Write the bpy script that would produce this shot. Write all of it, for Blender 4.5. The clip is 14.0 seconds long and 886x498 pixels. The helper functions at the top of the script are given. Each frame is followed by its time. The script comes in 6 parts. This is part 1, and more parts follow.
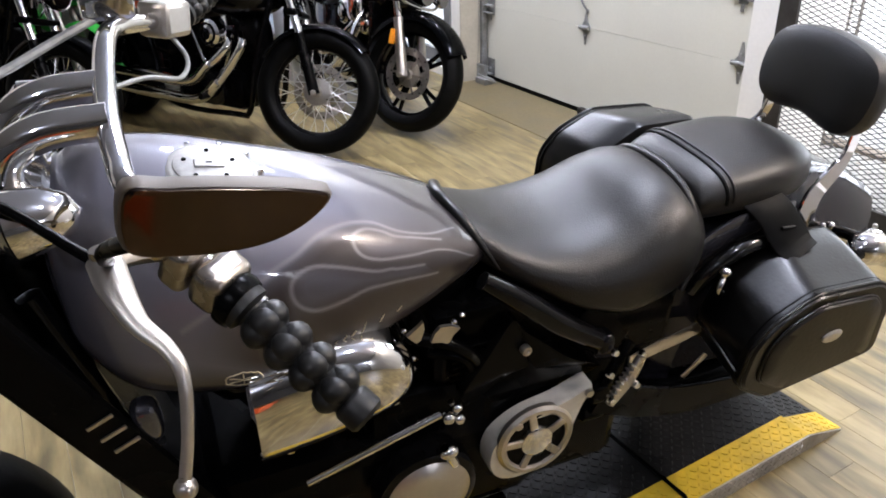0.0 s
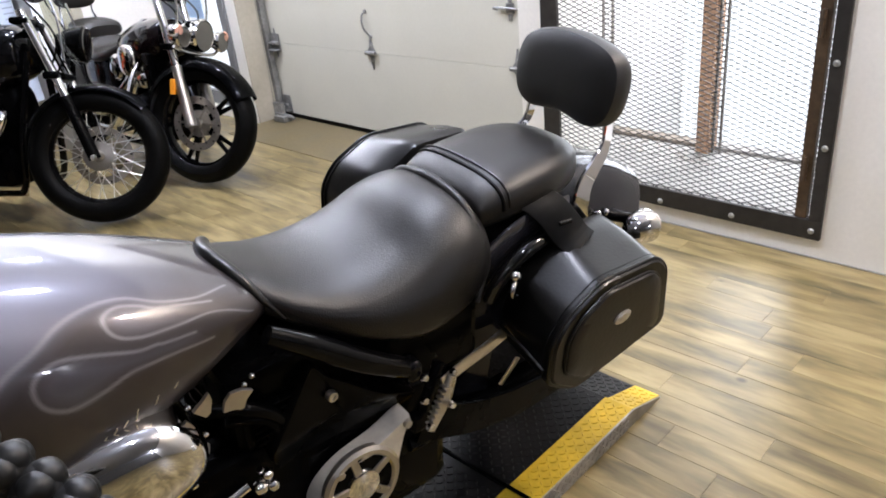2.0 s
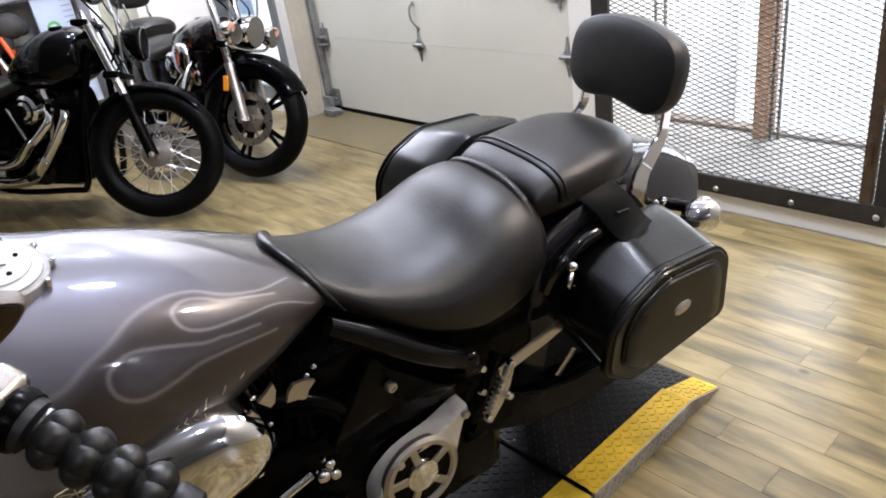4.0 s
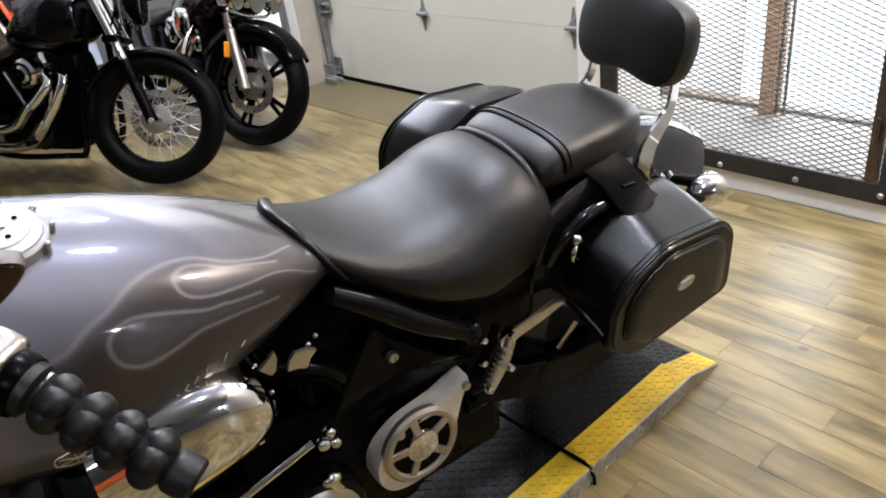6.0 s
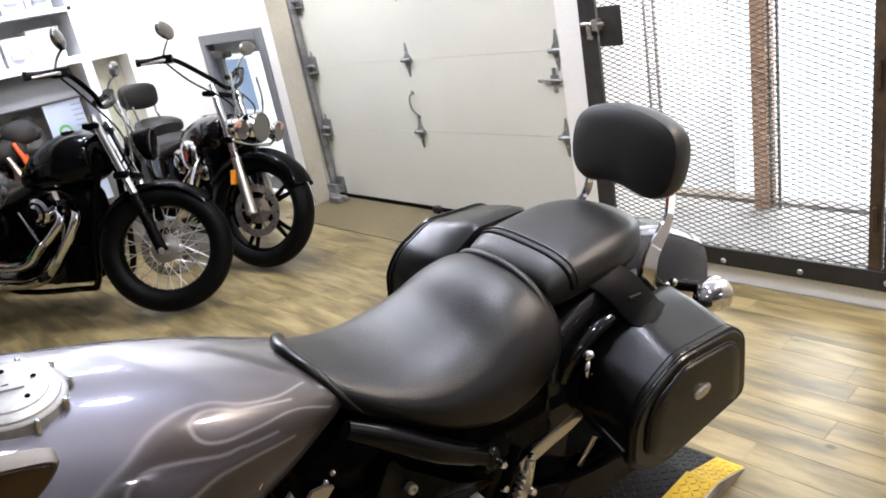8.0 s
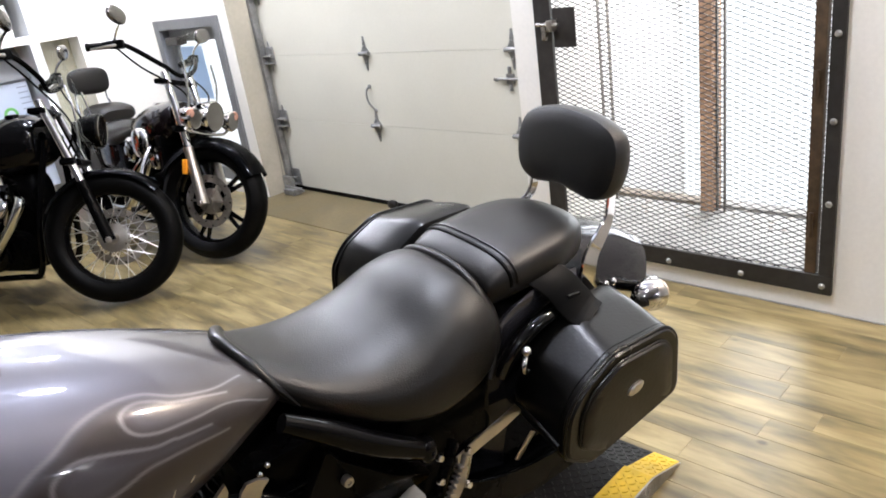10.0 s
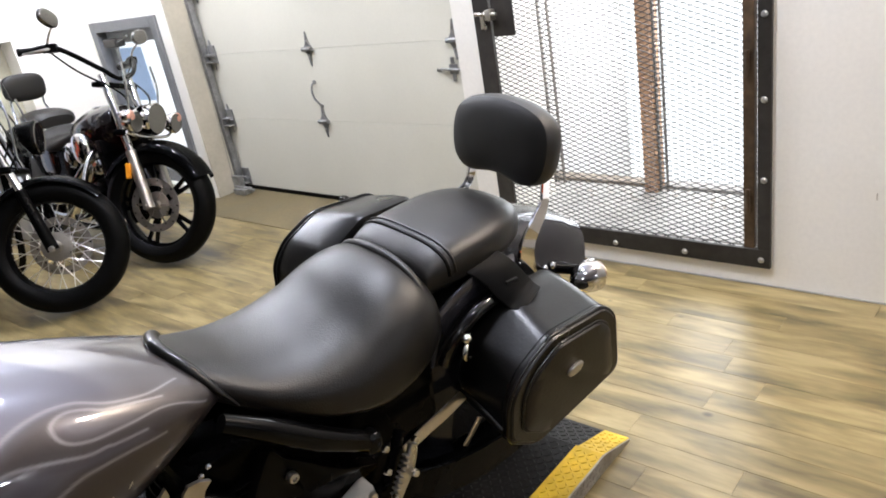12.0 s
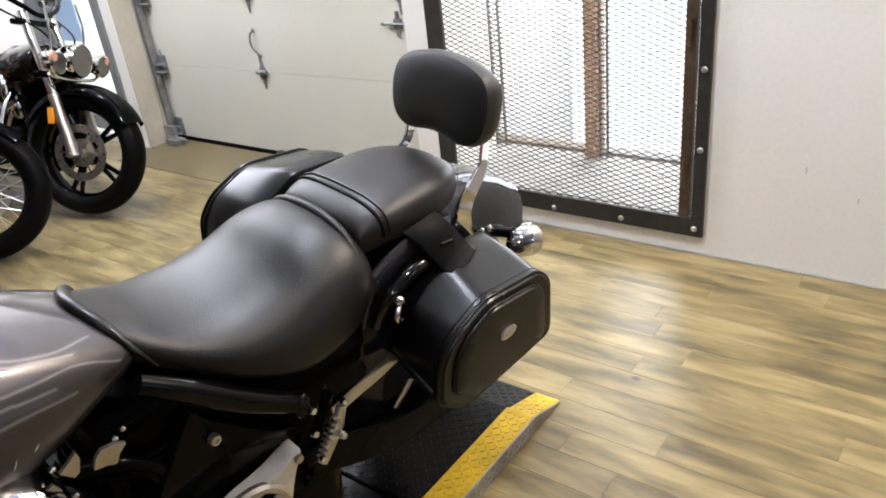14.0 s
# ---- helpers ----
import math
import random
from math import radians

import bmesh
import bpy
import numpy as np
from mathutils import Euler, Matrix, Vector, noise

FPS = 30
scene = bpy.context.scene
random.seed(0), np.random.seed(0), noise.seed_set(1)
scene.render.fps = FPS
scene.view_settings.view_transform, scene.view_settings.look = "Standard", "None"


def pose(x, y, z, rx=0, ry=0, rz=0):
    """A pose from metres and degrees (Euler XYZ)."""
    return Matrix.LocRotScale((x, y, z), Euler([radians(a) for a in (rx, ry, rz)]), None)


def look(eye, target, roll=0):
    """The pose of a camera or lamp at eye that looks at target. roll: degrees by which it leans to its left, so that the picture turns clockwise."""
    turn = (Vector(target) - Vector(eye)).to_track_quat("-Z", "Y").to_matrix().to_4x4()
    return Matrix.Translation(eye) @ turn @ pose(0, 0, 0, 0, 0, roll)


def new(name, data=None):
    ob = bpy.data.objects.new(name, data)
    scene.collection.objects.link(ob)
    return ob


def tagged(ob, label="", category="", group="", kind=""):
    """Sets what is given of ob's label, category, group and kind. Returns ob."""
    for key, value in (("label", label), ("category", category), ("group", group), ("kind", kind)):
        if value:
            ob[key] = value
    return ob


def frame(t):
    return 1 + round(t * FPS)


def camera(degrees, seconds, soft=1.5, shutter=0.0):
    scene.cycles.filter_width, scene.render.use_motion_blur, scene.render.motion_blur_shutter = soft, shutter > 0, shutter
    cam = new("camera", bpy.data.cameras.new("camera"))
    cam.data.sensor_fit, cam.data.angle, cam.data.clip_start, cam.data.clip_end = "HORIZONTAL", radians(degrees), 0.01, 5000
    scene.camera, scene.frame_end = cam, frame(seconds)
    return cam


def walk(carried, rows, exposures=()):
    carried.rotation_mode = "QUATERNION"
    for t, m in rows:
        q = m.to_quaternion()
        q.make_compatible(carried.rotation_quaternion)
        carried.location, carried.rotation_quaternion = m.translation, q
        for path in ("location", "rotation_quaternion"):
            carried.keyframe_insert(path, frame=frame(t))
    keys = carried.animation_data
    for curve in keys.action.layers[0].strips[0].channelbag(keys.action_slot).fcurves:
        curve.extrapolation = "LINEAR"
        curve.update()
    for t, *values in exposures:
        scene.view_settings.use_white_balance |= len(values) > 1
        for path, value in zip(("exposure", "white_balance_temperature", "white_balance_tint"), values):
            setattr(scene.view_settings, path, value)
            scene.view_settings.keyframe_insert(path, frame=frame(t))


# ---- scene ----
cam = camera(62.4, 14.0, 1.8)
PATH = [
    (0, (0.442, -0.98, 1.378), (1.314, 0.563, 0.452), -2.0),
    (0.5, (0.507, -0.991, 1.378), (1.6, 0.441, 0.51), -5.5),
    (1, (0.536, -0.99, 1.365), (1.707, 0.365, 0.474), -6.4),
    (1.5, (0.557, -0.986, 1.347), (1.777, 0.286, 0.403), -6.0),
    (2, (0.552, -1.001, 1.365), (1.782, 0.302, 0.477), -6.3),
    (2.5, (0.566, -1.014, 1.358), (1.807, 0.252, 0.432), -7.2),
    (3, (0.568, -1.01, 1.362), (1.78, 0.308, 0.471), -8.4),
    (3.5, (0.546, -0.992, 1.366), (1.699, 0.379, 0.476), -8.1),
    (3.7, (0.539, -0.991, 1.369), (1.68, 0.392, 0.482), -8.4),
    (5.8, (0.54, -0.978, 1.359), (1.633, 0.377, 0.375), -8.4),
    (6, (0.539, -0.978, 1.361), (1.641, 0.387, 0.4), -7.9),
    (6.5, (0.552, -0.983, 1.369), (1.717, 0.333, 0.415), -6.6),
    (7, (0.556, -0.995, 1.39), (1.728, 0.411, 0.584), -9.0),
    (7.5, (0.555, -0.985, 1.391), (1.731, 0.44, 0.624), -10.0),
    (8, (0.541, -0.979, 1.401), (1.738, 0.459, 0.697), -11.0),
    (8.5, (0.523, -0.997, 1.4), (1.814, 0.357, 0.693), -9.8),
    (8.7, (0.518, -1.008, 1.402), (1.836, 0.318, 0.693), -8.8),
    (10.8, (0.572, -1.015, 1.406), (1.782, 0.386, 0.65), -10.0),
    (11, (0.569, -1.019, 1.409), (1.771, 0.394, 0.664), -10.6),
    (11.5, (0.563, -1.032, 1.403), (1.809, 0.327, 0.629), -10.1),
    (12, (0.577, -1.054, 1.4), (1.908, 0.224, 0.629), -10.3),
    (12.5, (0.598, -1.066, 1.404), (2.003, 0.133, 0.638), -10.7),
    (13, (0.597, -1.059, 1.402), (2.02, 0.105, 0.614), -8.3),
    (13.5, (0.596, -1.054, 1.389), (2.014, 0.067, 0.534), -5.3),
    (14, (0.607, -1.043, 1.385), (1.992, 0.092, 0.495), -6.8),
]
walk(cam, [(t, look(eye, target, roll)) for t, eye, target, roll in PATH], [(0, 0.0, 6150, 13), (1.0, -0.03, 6200, 13), (3.7, -0.06, 6200, 13), (5.8, -0.08, 6300, 11), (8.7, 0.0, 6320, 12), (10.8, -0.04, 6400, 11), (14.0, -0.02, 6400, 11)])

# ---- world and light ----
world = bpy.data.worlds.new("world")
scene.world = world
world.use_nodes = True
wn = world.node_tree.nodes
sky = wn.new("ShaderNodeTexSky")
sky.sky_type, sky.sun_disc, sky.sun_elevation, sky.sun_rotation = "NISHITA", False, radians(32), radians(200)
world.node_tree.links.new(sky.outputs[0], wn["Background"].inputs[0])
wn["Background"].inputs[1].default_value = 0.12


def area_lamp(name, m, sx, sy, watts, colour=(1, 1, 1)):
    d = bpy.data.lights.new(name, "AREA")
    d.shape, d.size, d.size_y, d.energy, d.color = "RECTANGLE", sx, sy, watts, colour
    ob = new(name, d)
    ob.matrix_world = m
    return ob


# daylight in the mesh gate's opening
area_lamp("gate_light", look((4.25, 0.36, 1.45), (2.6, 0.3, 0.1)), 1.0, 1.7, 60, (0.93, 0.97, 1.0))
# round lamps under the ceiling; the warm one and the last are added fill
BULBS_AND_FILL = [(1.18, -1.15, 20), (1.95, 0.38, 138), (2.50, 2.52, 98), (2.45, 3.60, 70), (1.87, 3.15, 70), (2.92, -1.45, 180), (2.65, -8.4, 120), (-1.2, -2.2, 28)]
for px, py, watts in BULBS_AND_FILL:
    d = bpy.data.lights.new("bulb_or_fill_light", "POINT")
    d.energy, d.shadow_soft_size, d.color = watts, 0.09, (1.0, 0.85, 0.71) if px > 2.9 else (0.86, 0.90, 1.02)
    new("bulb_or_fill_light", d).location = (px, py, 2.93)


# ---- materials ----
def material(name, colour, rough=0.5, metal=0.0, grain=0.0, scale=40.0, wear=0.0, wear_scale=3.0, bump=0.0, coat=0.0, spread=0.0, stretch=(1, 1, 1), emit=None, spec=0.5):
    """A principled material: fine grain and broad wear in the colour and the gloss, a fine bump, and a spread from piece to piece."""
    m = bpy.data.materials.new(name)
    m.use_nodes = True
    n, l = m.node_tree.nodes, m.node_tree.links
    b = n["Principled BSDF"]
    b.inputs["Roughness"].default_value, b.inputs["Metallic"].default_value = rough, metal
    b.inputs["Coat Weight"].default_value = coat
    b.inputs["Coat Roughness"].default_value = 0.04
    b.inputs["Specular IOR Level"].default_value = spec
    base = n.new("ShaderNodeRGB")
    base.outputs[0].default_value = (*colour, 1)
    out = base.outputs[0]
    tc = n.new("ShaderNodeTexCoord")
    mp = n.new("ShaderNodeMapping")
    mp.inputs["Scale"].default_value = stretch
    l.new(tc.outputs["Object"], mp.inputs[0])

    def noise_tex(s, detail=4.0):
        t = n.new("ShaderNodeTexNoise")
        t.inputs["Scale"].default_value, t.inputs["Detail"].default_value = s, detail
        l.new(mp.outputs[0], t.inputs["Vector"])
        return t.outputs["Fac"]

    def vary(colour_out, fac, amount):
        h = n.new("ShaderNodeHueSaturation")
        mr = n.new("ShaderNodeMapRange")
        mr.inputs["From Min"].default_value, mr.inputs["From Max"].default_value = 0.25, 0.75
        mr.inputs["To Min"].default_value, mr.inputs["To Max"].default_value = 1 - amount, 1 + amount
        l.new(fac, mr.inputs[0])
        l.new(mr.outputs[0], h.inputs["Value"])
        l.new(colour_out, h.inputs["Color"])
        return h.outputs[0]

    if grain:
        out = vary(out, noise_tex(scale), grain)
    if wear:
        w = noise_tex(wear_scale, 6.0)
        out = vary(out, w, wear)
        mr = n.new("ShaderNodeMapRange")
        mr.inputs["To Min"].default_value, mr.inputs["To Max"].default_value = max(rough - 0.12, 0.02), min(rough + 0.14, 1)
        l.new(w, mr.inputs[0])
        l.new(mr.outputs[0], b.inputs["Roughness"])
    if spread:
        oi = n.new("ShaderNodeObjectInfo")
        out = vary(out, oi.outputs["Random"], spread)
    l.new(out, b.inputs["Base Color"])
    if bump:
        bp = n.new("ShaderNodeBump")
        bp.inputs["Strength"].default_value, bp.inputs["Distance"].default_value = bump, 0.002
        l.new(noise_tex(scale, 2.0), bp.inputs["Height"])
        l.new(bp.outputs[0], b.inputs["Normal"])
    if emit:
        b.inputs["Emission Color"].default_value, b.inputs["Emission Strength"].default_value = (*emit[0], 1), emit[1]
    return m


WALL = material("wall_paint", (0.80, 0.775, 0.715), 0.6, grain=0.03, scale=60, wear=0.05, wear_scale=1.2, bump=0.15)
# for the unseen walls: dark to hold down bounce and reflections
DARKWALL = material("unseen_dark_wall_paint", (0.09, 0.09, 0.092), 0.7, grain=0.05, scale=40, wear=0.1)
CEIL = material("ceiling_paint", (0.30, 0.315, 0.37), 0.8, grain=0.03, scale=30)
DOORP = material("door_paint", (0.58, 0.566, 0.485), 0.42, grain=0.02, scale=80, wear=0.05, wear_scale=1.5, bump=0.06)
STEEL = material("galvanised_steel", (0.42, 0.42, 0.41), 0.42, 0.85, grain=0.12, scale=60, wear=0.2, wear_scale=9)
DULLSTEEL = material("dull_galvanised_steel", (0.27, 0.27, 0.265), 0.5, 0.7, grain=0.2, scale=60, wear=0.35, wear_scale=12)
BLACKSTEEL = material("raw_black_steel", (0.032, 0.029, 0.026), 0.45, 0.2, grain=0.2, scale=30, wear=0.35, wear_scale=5, bump=0.1, spec=0.25)
WORNSATIN = material("worn_cast_aluminium", (0.33, 0.30, 0.265), 0.27, 0.95, grain=0.08, scale=90, wear=0.2, wear_scale=12)
CHROME = material("chrome", (0.70, 0.69, 0.68), 0.055, 1.0, grain=0.04, scale=50)
SATIN = material("satin_aluminium", (0.50, 0.47, 0.43), 0.3, 0.95, grain=0.05, scale=90, wear=0.1, wear_scale=9)
BLACK = material("black_enamel", (0.0012, 0.0012, 0.0013), 0.26, 0.0, grain=0.1, scale=30, wear=0.2, wear_scale=8, spec=0.05)
GLOSSBLACK = material("gloss_black_paint", (0.0018, 0.0018, 0.002), 0.07, 0.0, grain=0.1, scale=30, spec=0.15)
RUBBER = material("rubber", (0.0015, 0.0015, 0.0015), 0.46, grain=0.2, scale=60, wear=0.2, wear_scale=9, bump=0.2, spec=0.08)
LEATHER = material("black_vinyl", (0.0030, 0.0022, 0.0016), 0.39, grain=0.2, scale=380, bump=0.34, spec=0.43)
CONCRETE = material("concrete", (0.36, 0.33, 0.29), 0.75, grain=0.15, scale=70, wear=0.25, wear_scale=5, bump=0.3)
TIMBER = material("raw_timber", (0.55, 0.33, 0.20), 0.6, grain=0.25, scale=16, wear=0.2, wear_scale=4, bump=0.2, stretch=(6, 6, 0.6))
YELLOW = material("worn_yellow_paint", (0.62, 0.42, 0.02), 0.5, grain=0.1, scale=60, wear=0.28, wear_scale=9)
TREAD = material("rubbed_tread_steel", (0.042, 0.042, 0.042), 0.34, 0.7, grain=0.2, scale=60, wear=0.35, wear_scale=7)
SADDLE = material("smooth_black_leather", (0.0014, 0.0013, 0.0012), 0.29, grain=0.12, scale=160, wear=0.2, wear_scale=7, bump=0.14, spec=0.3)
PLATE = material("black_diamond_plate", (0.009, 0.009, 0.0095), 0.42, 0.0, grain=0.2, scale=60, wear=0.35, wear_scale=7, spec=0.22)
BAREPLATE = material("bare_diamond_plate", (0.40, 0.38, 0.35), 0.4, 0.8, grain=0.15, scale=60, wear=0.3, wear_scale=8)


# ---- builders ----
def part(name, bm, mat, parent=None, label="", smooth=True):
    me = bpy.data.meshes.new(name)
    bmesh.ops.recalc_face_normals(bm, faces=bm.faces)
    bm.to_mesh(me)
    bm.free()
    me.materials.append(mat)
    if smooth:
        me.polygons.foreach_set("use_smooth", [True] * len(me.polygons))
        kept = me.attributes.get("sharp_edge")
        kept = [d.value for d in kept.data] if kept else []
        me.set_sharp_from_angle(angle=radians(38))
        if any(kept):
            at = me.attributes.get("sharp_edge") or me.attributes.new("sharp_edge", "BOOLEAN", "EDGE")
            for d, k in zip(at.data, kept):
                d.value = d.value or k
    ob = new(name, me)
    if parent is not None:
        ob.parent = parent
    if label:
        ob["label"] = label
    return ob


def thing(name, label, category, m=None, group="", kind=""):
    ob = new(name)
    if m is not None:
        ob.matrix_world = m
    return tagged(ob, label, category, group, kind)


def box(lo, hi, bevel=0.0, bm=None, segs=2):
    bm = bm or bmesh.new()
    lo, hi = Vector(lo), Vector(hi)
    v = bmesh.ops.create_cube(bm, size=1.0, matrix=Matrix.Translation((lo + hi) / 2) @ Matrix.Diagonal((*(hi - lo), 1)))["verts"]
    if bevel:
        e = list({e for p in v for e in p.link_edges})
        bmesh.ops.bevel(bm, geom=e, offset=bevel, segments=segs, profile=0.5, affect="EDGES")
        bm.normal_update()
        for f in bm.faces:
            if max(abs(c) for c in f.normal) > 0.9999:
                for q in f.edges:
                    q.smooth = False
    return bm


def turned(bm, m):
    bmesh.ops.transform(bm, matrix=m, verts=bm.verts)
    return bm


def joined(*bms):
    out = bms[0]
    for b in bms[1:]:
        me = bpy.data.meshes.new("tmp")
        b.to_mesh(me)
        b.free()
        out.from_mesh(me)
        bpy.data.meshes.remove(me)
    return out


def curve_points(pts, n=8, closed=False):
    """Points on a Catmull-Rom curve through pts."""
    p = [Vector(a) for a in pts]
    k = len(p)
    out = []
    for i in range(k if closed else k - 1):
        if closed:
            a, b, c, d = p[i - 1], p[i], p[(i + 1) % k], p[(i + 2) % k]
        else:
            b, c = p[i], p[i + 1]
            a = p[i - 1] if i else b * 2 - c
            d = p[i + 2] if i + 2 < k else c * 2 - b
        for j in range(n):
            t = j / n
            out.append(0.5 * (2 * b + (c - a) * t + (2 * a - 5 * b + 4 * c - d) * t * t + (3 * b - a - 3 * c + d) * t ** 3))
    if not closed:
        out.append(p[-1])
    return out


def skin(rings, bm=None, caps=True, loop=True, closed=False):
    """Faces over rows of points; every row has the same count."""
    bm = bm or bmesh.new()
    vs = [[bm.verts.new(q) for q in r] for r in rings]
    n = len(vs[0])
    for i in range(len(vs) if closed else len(vs) - 1):
        a, b = vs[i], vs[(i + 1) % len(vs)]
        for j in range(n if loop else n - 1):
            k = (j + 1) % n
            bm.faces.new((a[j], a[k], b[k], b[j]))
    if caps and loop and not closed:
        bm.faces.new(vs[0][::-1])
        bm.faces.new(vs[-1])
    return bm


def tube(pts, radius, segs=10, smooth=0, bm=None, flat=1.0, closed=False):
    """A tube along pts; radius is one number or one a point; flat squashes it."""
    r = radius if isinstance(radius, (list, tuple)) else None
    if smooth:
        p = curve_points(pts, smooth, closed)
        rr = [radius] * len(p) if r is None else [float(np.interp(i / smooth, range(len(r)), r)) for i in range(len(p))]
    else:
        p = [Vector(a) for a in pts]
        rr = [radius] * len(p) if r is None else r
    rings, side = [], None
    for i, q in enumerate(p):
        if closed:
            d = p[(i + 1) % len(p)] - p[i - 1]
        else:
            d = p[min(i + 1, len(p) - 1)] - p[max(i - 1, 0)]
        d.normalize()
        if side is None:
            side = d.orthogonal().normalized() if abs(d.z) > 0.95 else d.cross(Vector((0, 0, 1))).normalized()
        side = (side - d * side.dot(d)).normalized()
        up = d.cross(side)
        rings.append([q + (side * math.cos(a) + up * (math.sin(a) * flat)) * rr[i] for a in (2 * math.pi * j / segs for j in range(segs))])
    return skin(rings, bm, caps=not closed, closed=closed)


def lathe(profile, segs=32, bm=None, m=None):
    """A solid turned round its z axis; profile: rows of (radius, z)."""
    rings = []
    for r, z in profile:
        rings.append([Vector((max(r, 1e-4) * math.cos(a), max(r, 1e-4) * math.sin(a), z)) for a in (2 * math.pi * j / segs for j in range(segs))])
    if m is not None:
        rings = [[m @ q for q in ring] for ring in rings]
    return skin(rings, bm)


def hollow(profile, segs=48, m=None):
    """A ring turned round z from a closed profile."""
    rings = []
    for r, z in profile:
        rings.append([Vector((r * math.cos(a), r * math.sin(a), z)) for a in (2 * math.pi * j / segs for j in range(segs))])
    if m is not None:
        rings = [[m @ q for q in ring] for ring in rings]
    return skin(rings, caps=False, closed=True)


def along(a, b):
    """A pose at a whose z axis points at b."""
    d = Vector(b) - Vector(a)
    return Matrix.Translation(a) @ d.to_track_quat("Z", "Y").to_matrix().to_4x4()


def rod(a, b, r, segs=10, bm=None):
    return tube([a, b], r, segs, bm=bm)


def blob(lo, hi, power=2.6, segs=28, rows=14, bm=None):
    """A rounded cushion that fills the box from lo to hi."""
    c, h = (Vector(lo) + Vector(hi)) / 2, (Vector(hi) - Vector(lo)) / 2

    def sp(v):
        return math.copysign(abs(v) ** (2 / power), v)
    rings = []
    for i in range(rows + 1):
        f = -math.pi / 2 + math.pi * (i + 0.02) / (rows + 0.04)
        rings.append([c + Vector((h.x * sp(math.cos(f)) * sp(math.cos(a)), h.y * sp(math.cos(f)) * sp(math.sin(a)), h.z * sp(math.sin(f))))
                      for a in (2 * math.pi * j / segs for j in range(segs))])
    return skin(rings, bm)


def wall_mesh(lo, hi, holes, axis):
    """A wall that fills the box; holes: (a0, a1, z0, z1) along the axis 'x' or 'y', straight through it."""
    i = "xy".index(axis)
    j = 1 - i
    us = sorted({lo[i], hi[i], *[h[0] for h in holes], *[h[1] for h in holes]})
    zs = sorted({lo[2], hi[2], *[h[2] for h in holes], *[h[3] for h in holes]})
    us = [u for u in us if lo[i] <= u <= hi[i]]
    zs = [z for z in zs if lo[2] <= z <= hi[2]]

    def solid(a, b):
        if not (0 <= a < len(us) - 1 and 0 <= b < len(zs) - 1):
            return False
        u, z = (us[a] + us[a + 1]) / 2, (zs[b] + zs[b + 1]) / 2
        return not any(h[0] < u < h[1] and h[2] < z < h[3] for h in holes)
    bm = bmesh.new()

    def face(*pts):
        q = []
        for u, t, z in pts:
            v = [0, 0, z]
            v[i], v[j] = u, t
            q.append(bm.verts.new(v))
        bm.faces.new(q)
    t0, t1 = lo[j], hi[j]
    for a in range(len(us) - 1):
        for b in range(len(zs) - 1):
            if not solid(a, b):
                continue
            u0, u1, z0, z1 = us[a], us[a + 1], zs[b], zs[b + 1]
            face((u0, t0, z0), (u1, t0, z0), (u1, t0, z1), (u0, t0, z1))
            face((u0, t1, z0), (u1, t1, z0), (u1, t1, z1), (u0, t1, z1))
            if not solid(a - 1, b):
                face((u0, t0, z0), (u0, t1, z0), (u0, t1, z1), (u0, t0, z1))
            if not solid(a + 1, b):
                face((u1, t0, z0), (u1, t1, z0), (u1, t1, z1), (u1, t0, z1))
            if not solid(a, b - 1):
                face((u0, t0, z0), (u1, t0, z0), (u1, t1, z0), (u0, t1, z0))
            if not solid(a, b + 1):
                face((u0, t0, z1), (u1, t0, z1), (u1, t1, z1), (u0, t1, z1))
    bmesh.ops.remove_doubles(bm, verts=bm.verts, dist=1e-5)
    return bm


# ---- the room ----
X0, X1, Y0, Y1, H = -4.2, 3.15, -9.4, 4.57, 3.1
north = part("wall_north", joined(wall_mesh((X1, Y0, 0), (X1 + 0.34, 3.52, H), [(1.11, 3.47, -1, 2.15), (-0.216, 0.90, 0.145, 2.0)], "y"), wall_mesh((X1, 3.52, 0), (X1 + 0.12, Y1, H), [(3.64, 4.45, 0.06, 1.22)], "y")), WALL, smooth=False)
tagged(north, "cream painted wall with a sectional door, mesh gate and small door", "wall", kind="structure")
west = part("wall_west", wall_mesh((X0, Y1, 0), (X1 + 0.12, Y1 + 0.2, H), [(2.25, 2.6, 0.6, 1.25)], "x"), WALL, smooth=False)
tagged(west, "white painted wall beside the parked motorcycles", "wall", kind="structure")
# unseen walls that close the room, assumed dark for the reflections' sake
south = part("wall_south", wall_mesh((X0 - 0.2, Y0, 0), (X0, Y1 + 0.2, H), [], "y"), DARKWALL, smooth=False)
tagged(south, "unseen plain side wall, made dark to keep reflections dark", "wall", kind="structure")
east = part("wall_east", wall_mesh((X0 - 0.2, Y0 - 0.2, 0), (X1 + 0.34, Y0, H), [], "x"), DARKWALL, smooth=False)
tagged(east, "unseen plain end wall, made dark to keep reflections dark", "wall", kind="structure")
tagged(part("ceiling", box((X0 - 0.2, Y0 - 0.2, H), (X1 + 0.34, Y1 + 0.2, H + 0.15)), CEIL, smooth=False), "plain pale ceiling", "ceiling", kind="structure")
floor = tagged(part("floor", box((X0 - 0.2, Y0 - 0.2, -0.15), (X1 + 0.34, Y1 + 0.2, -0.006)), CONCRETE, smooth=False), "wood-look plank floor in pale oak", "floor", kind="structure")

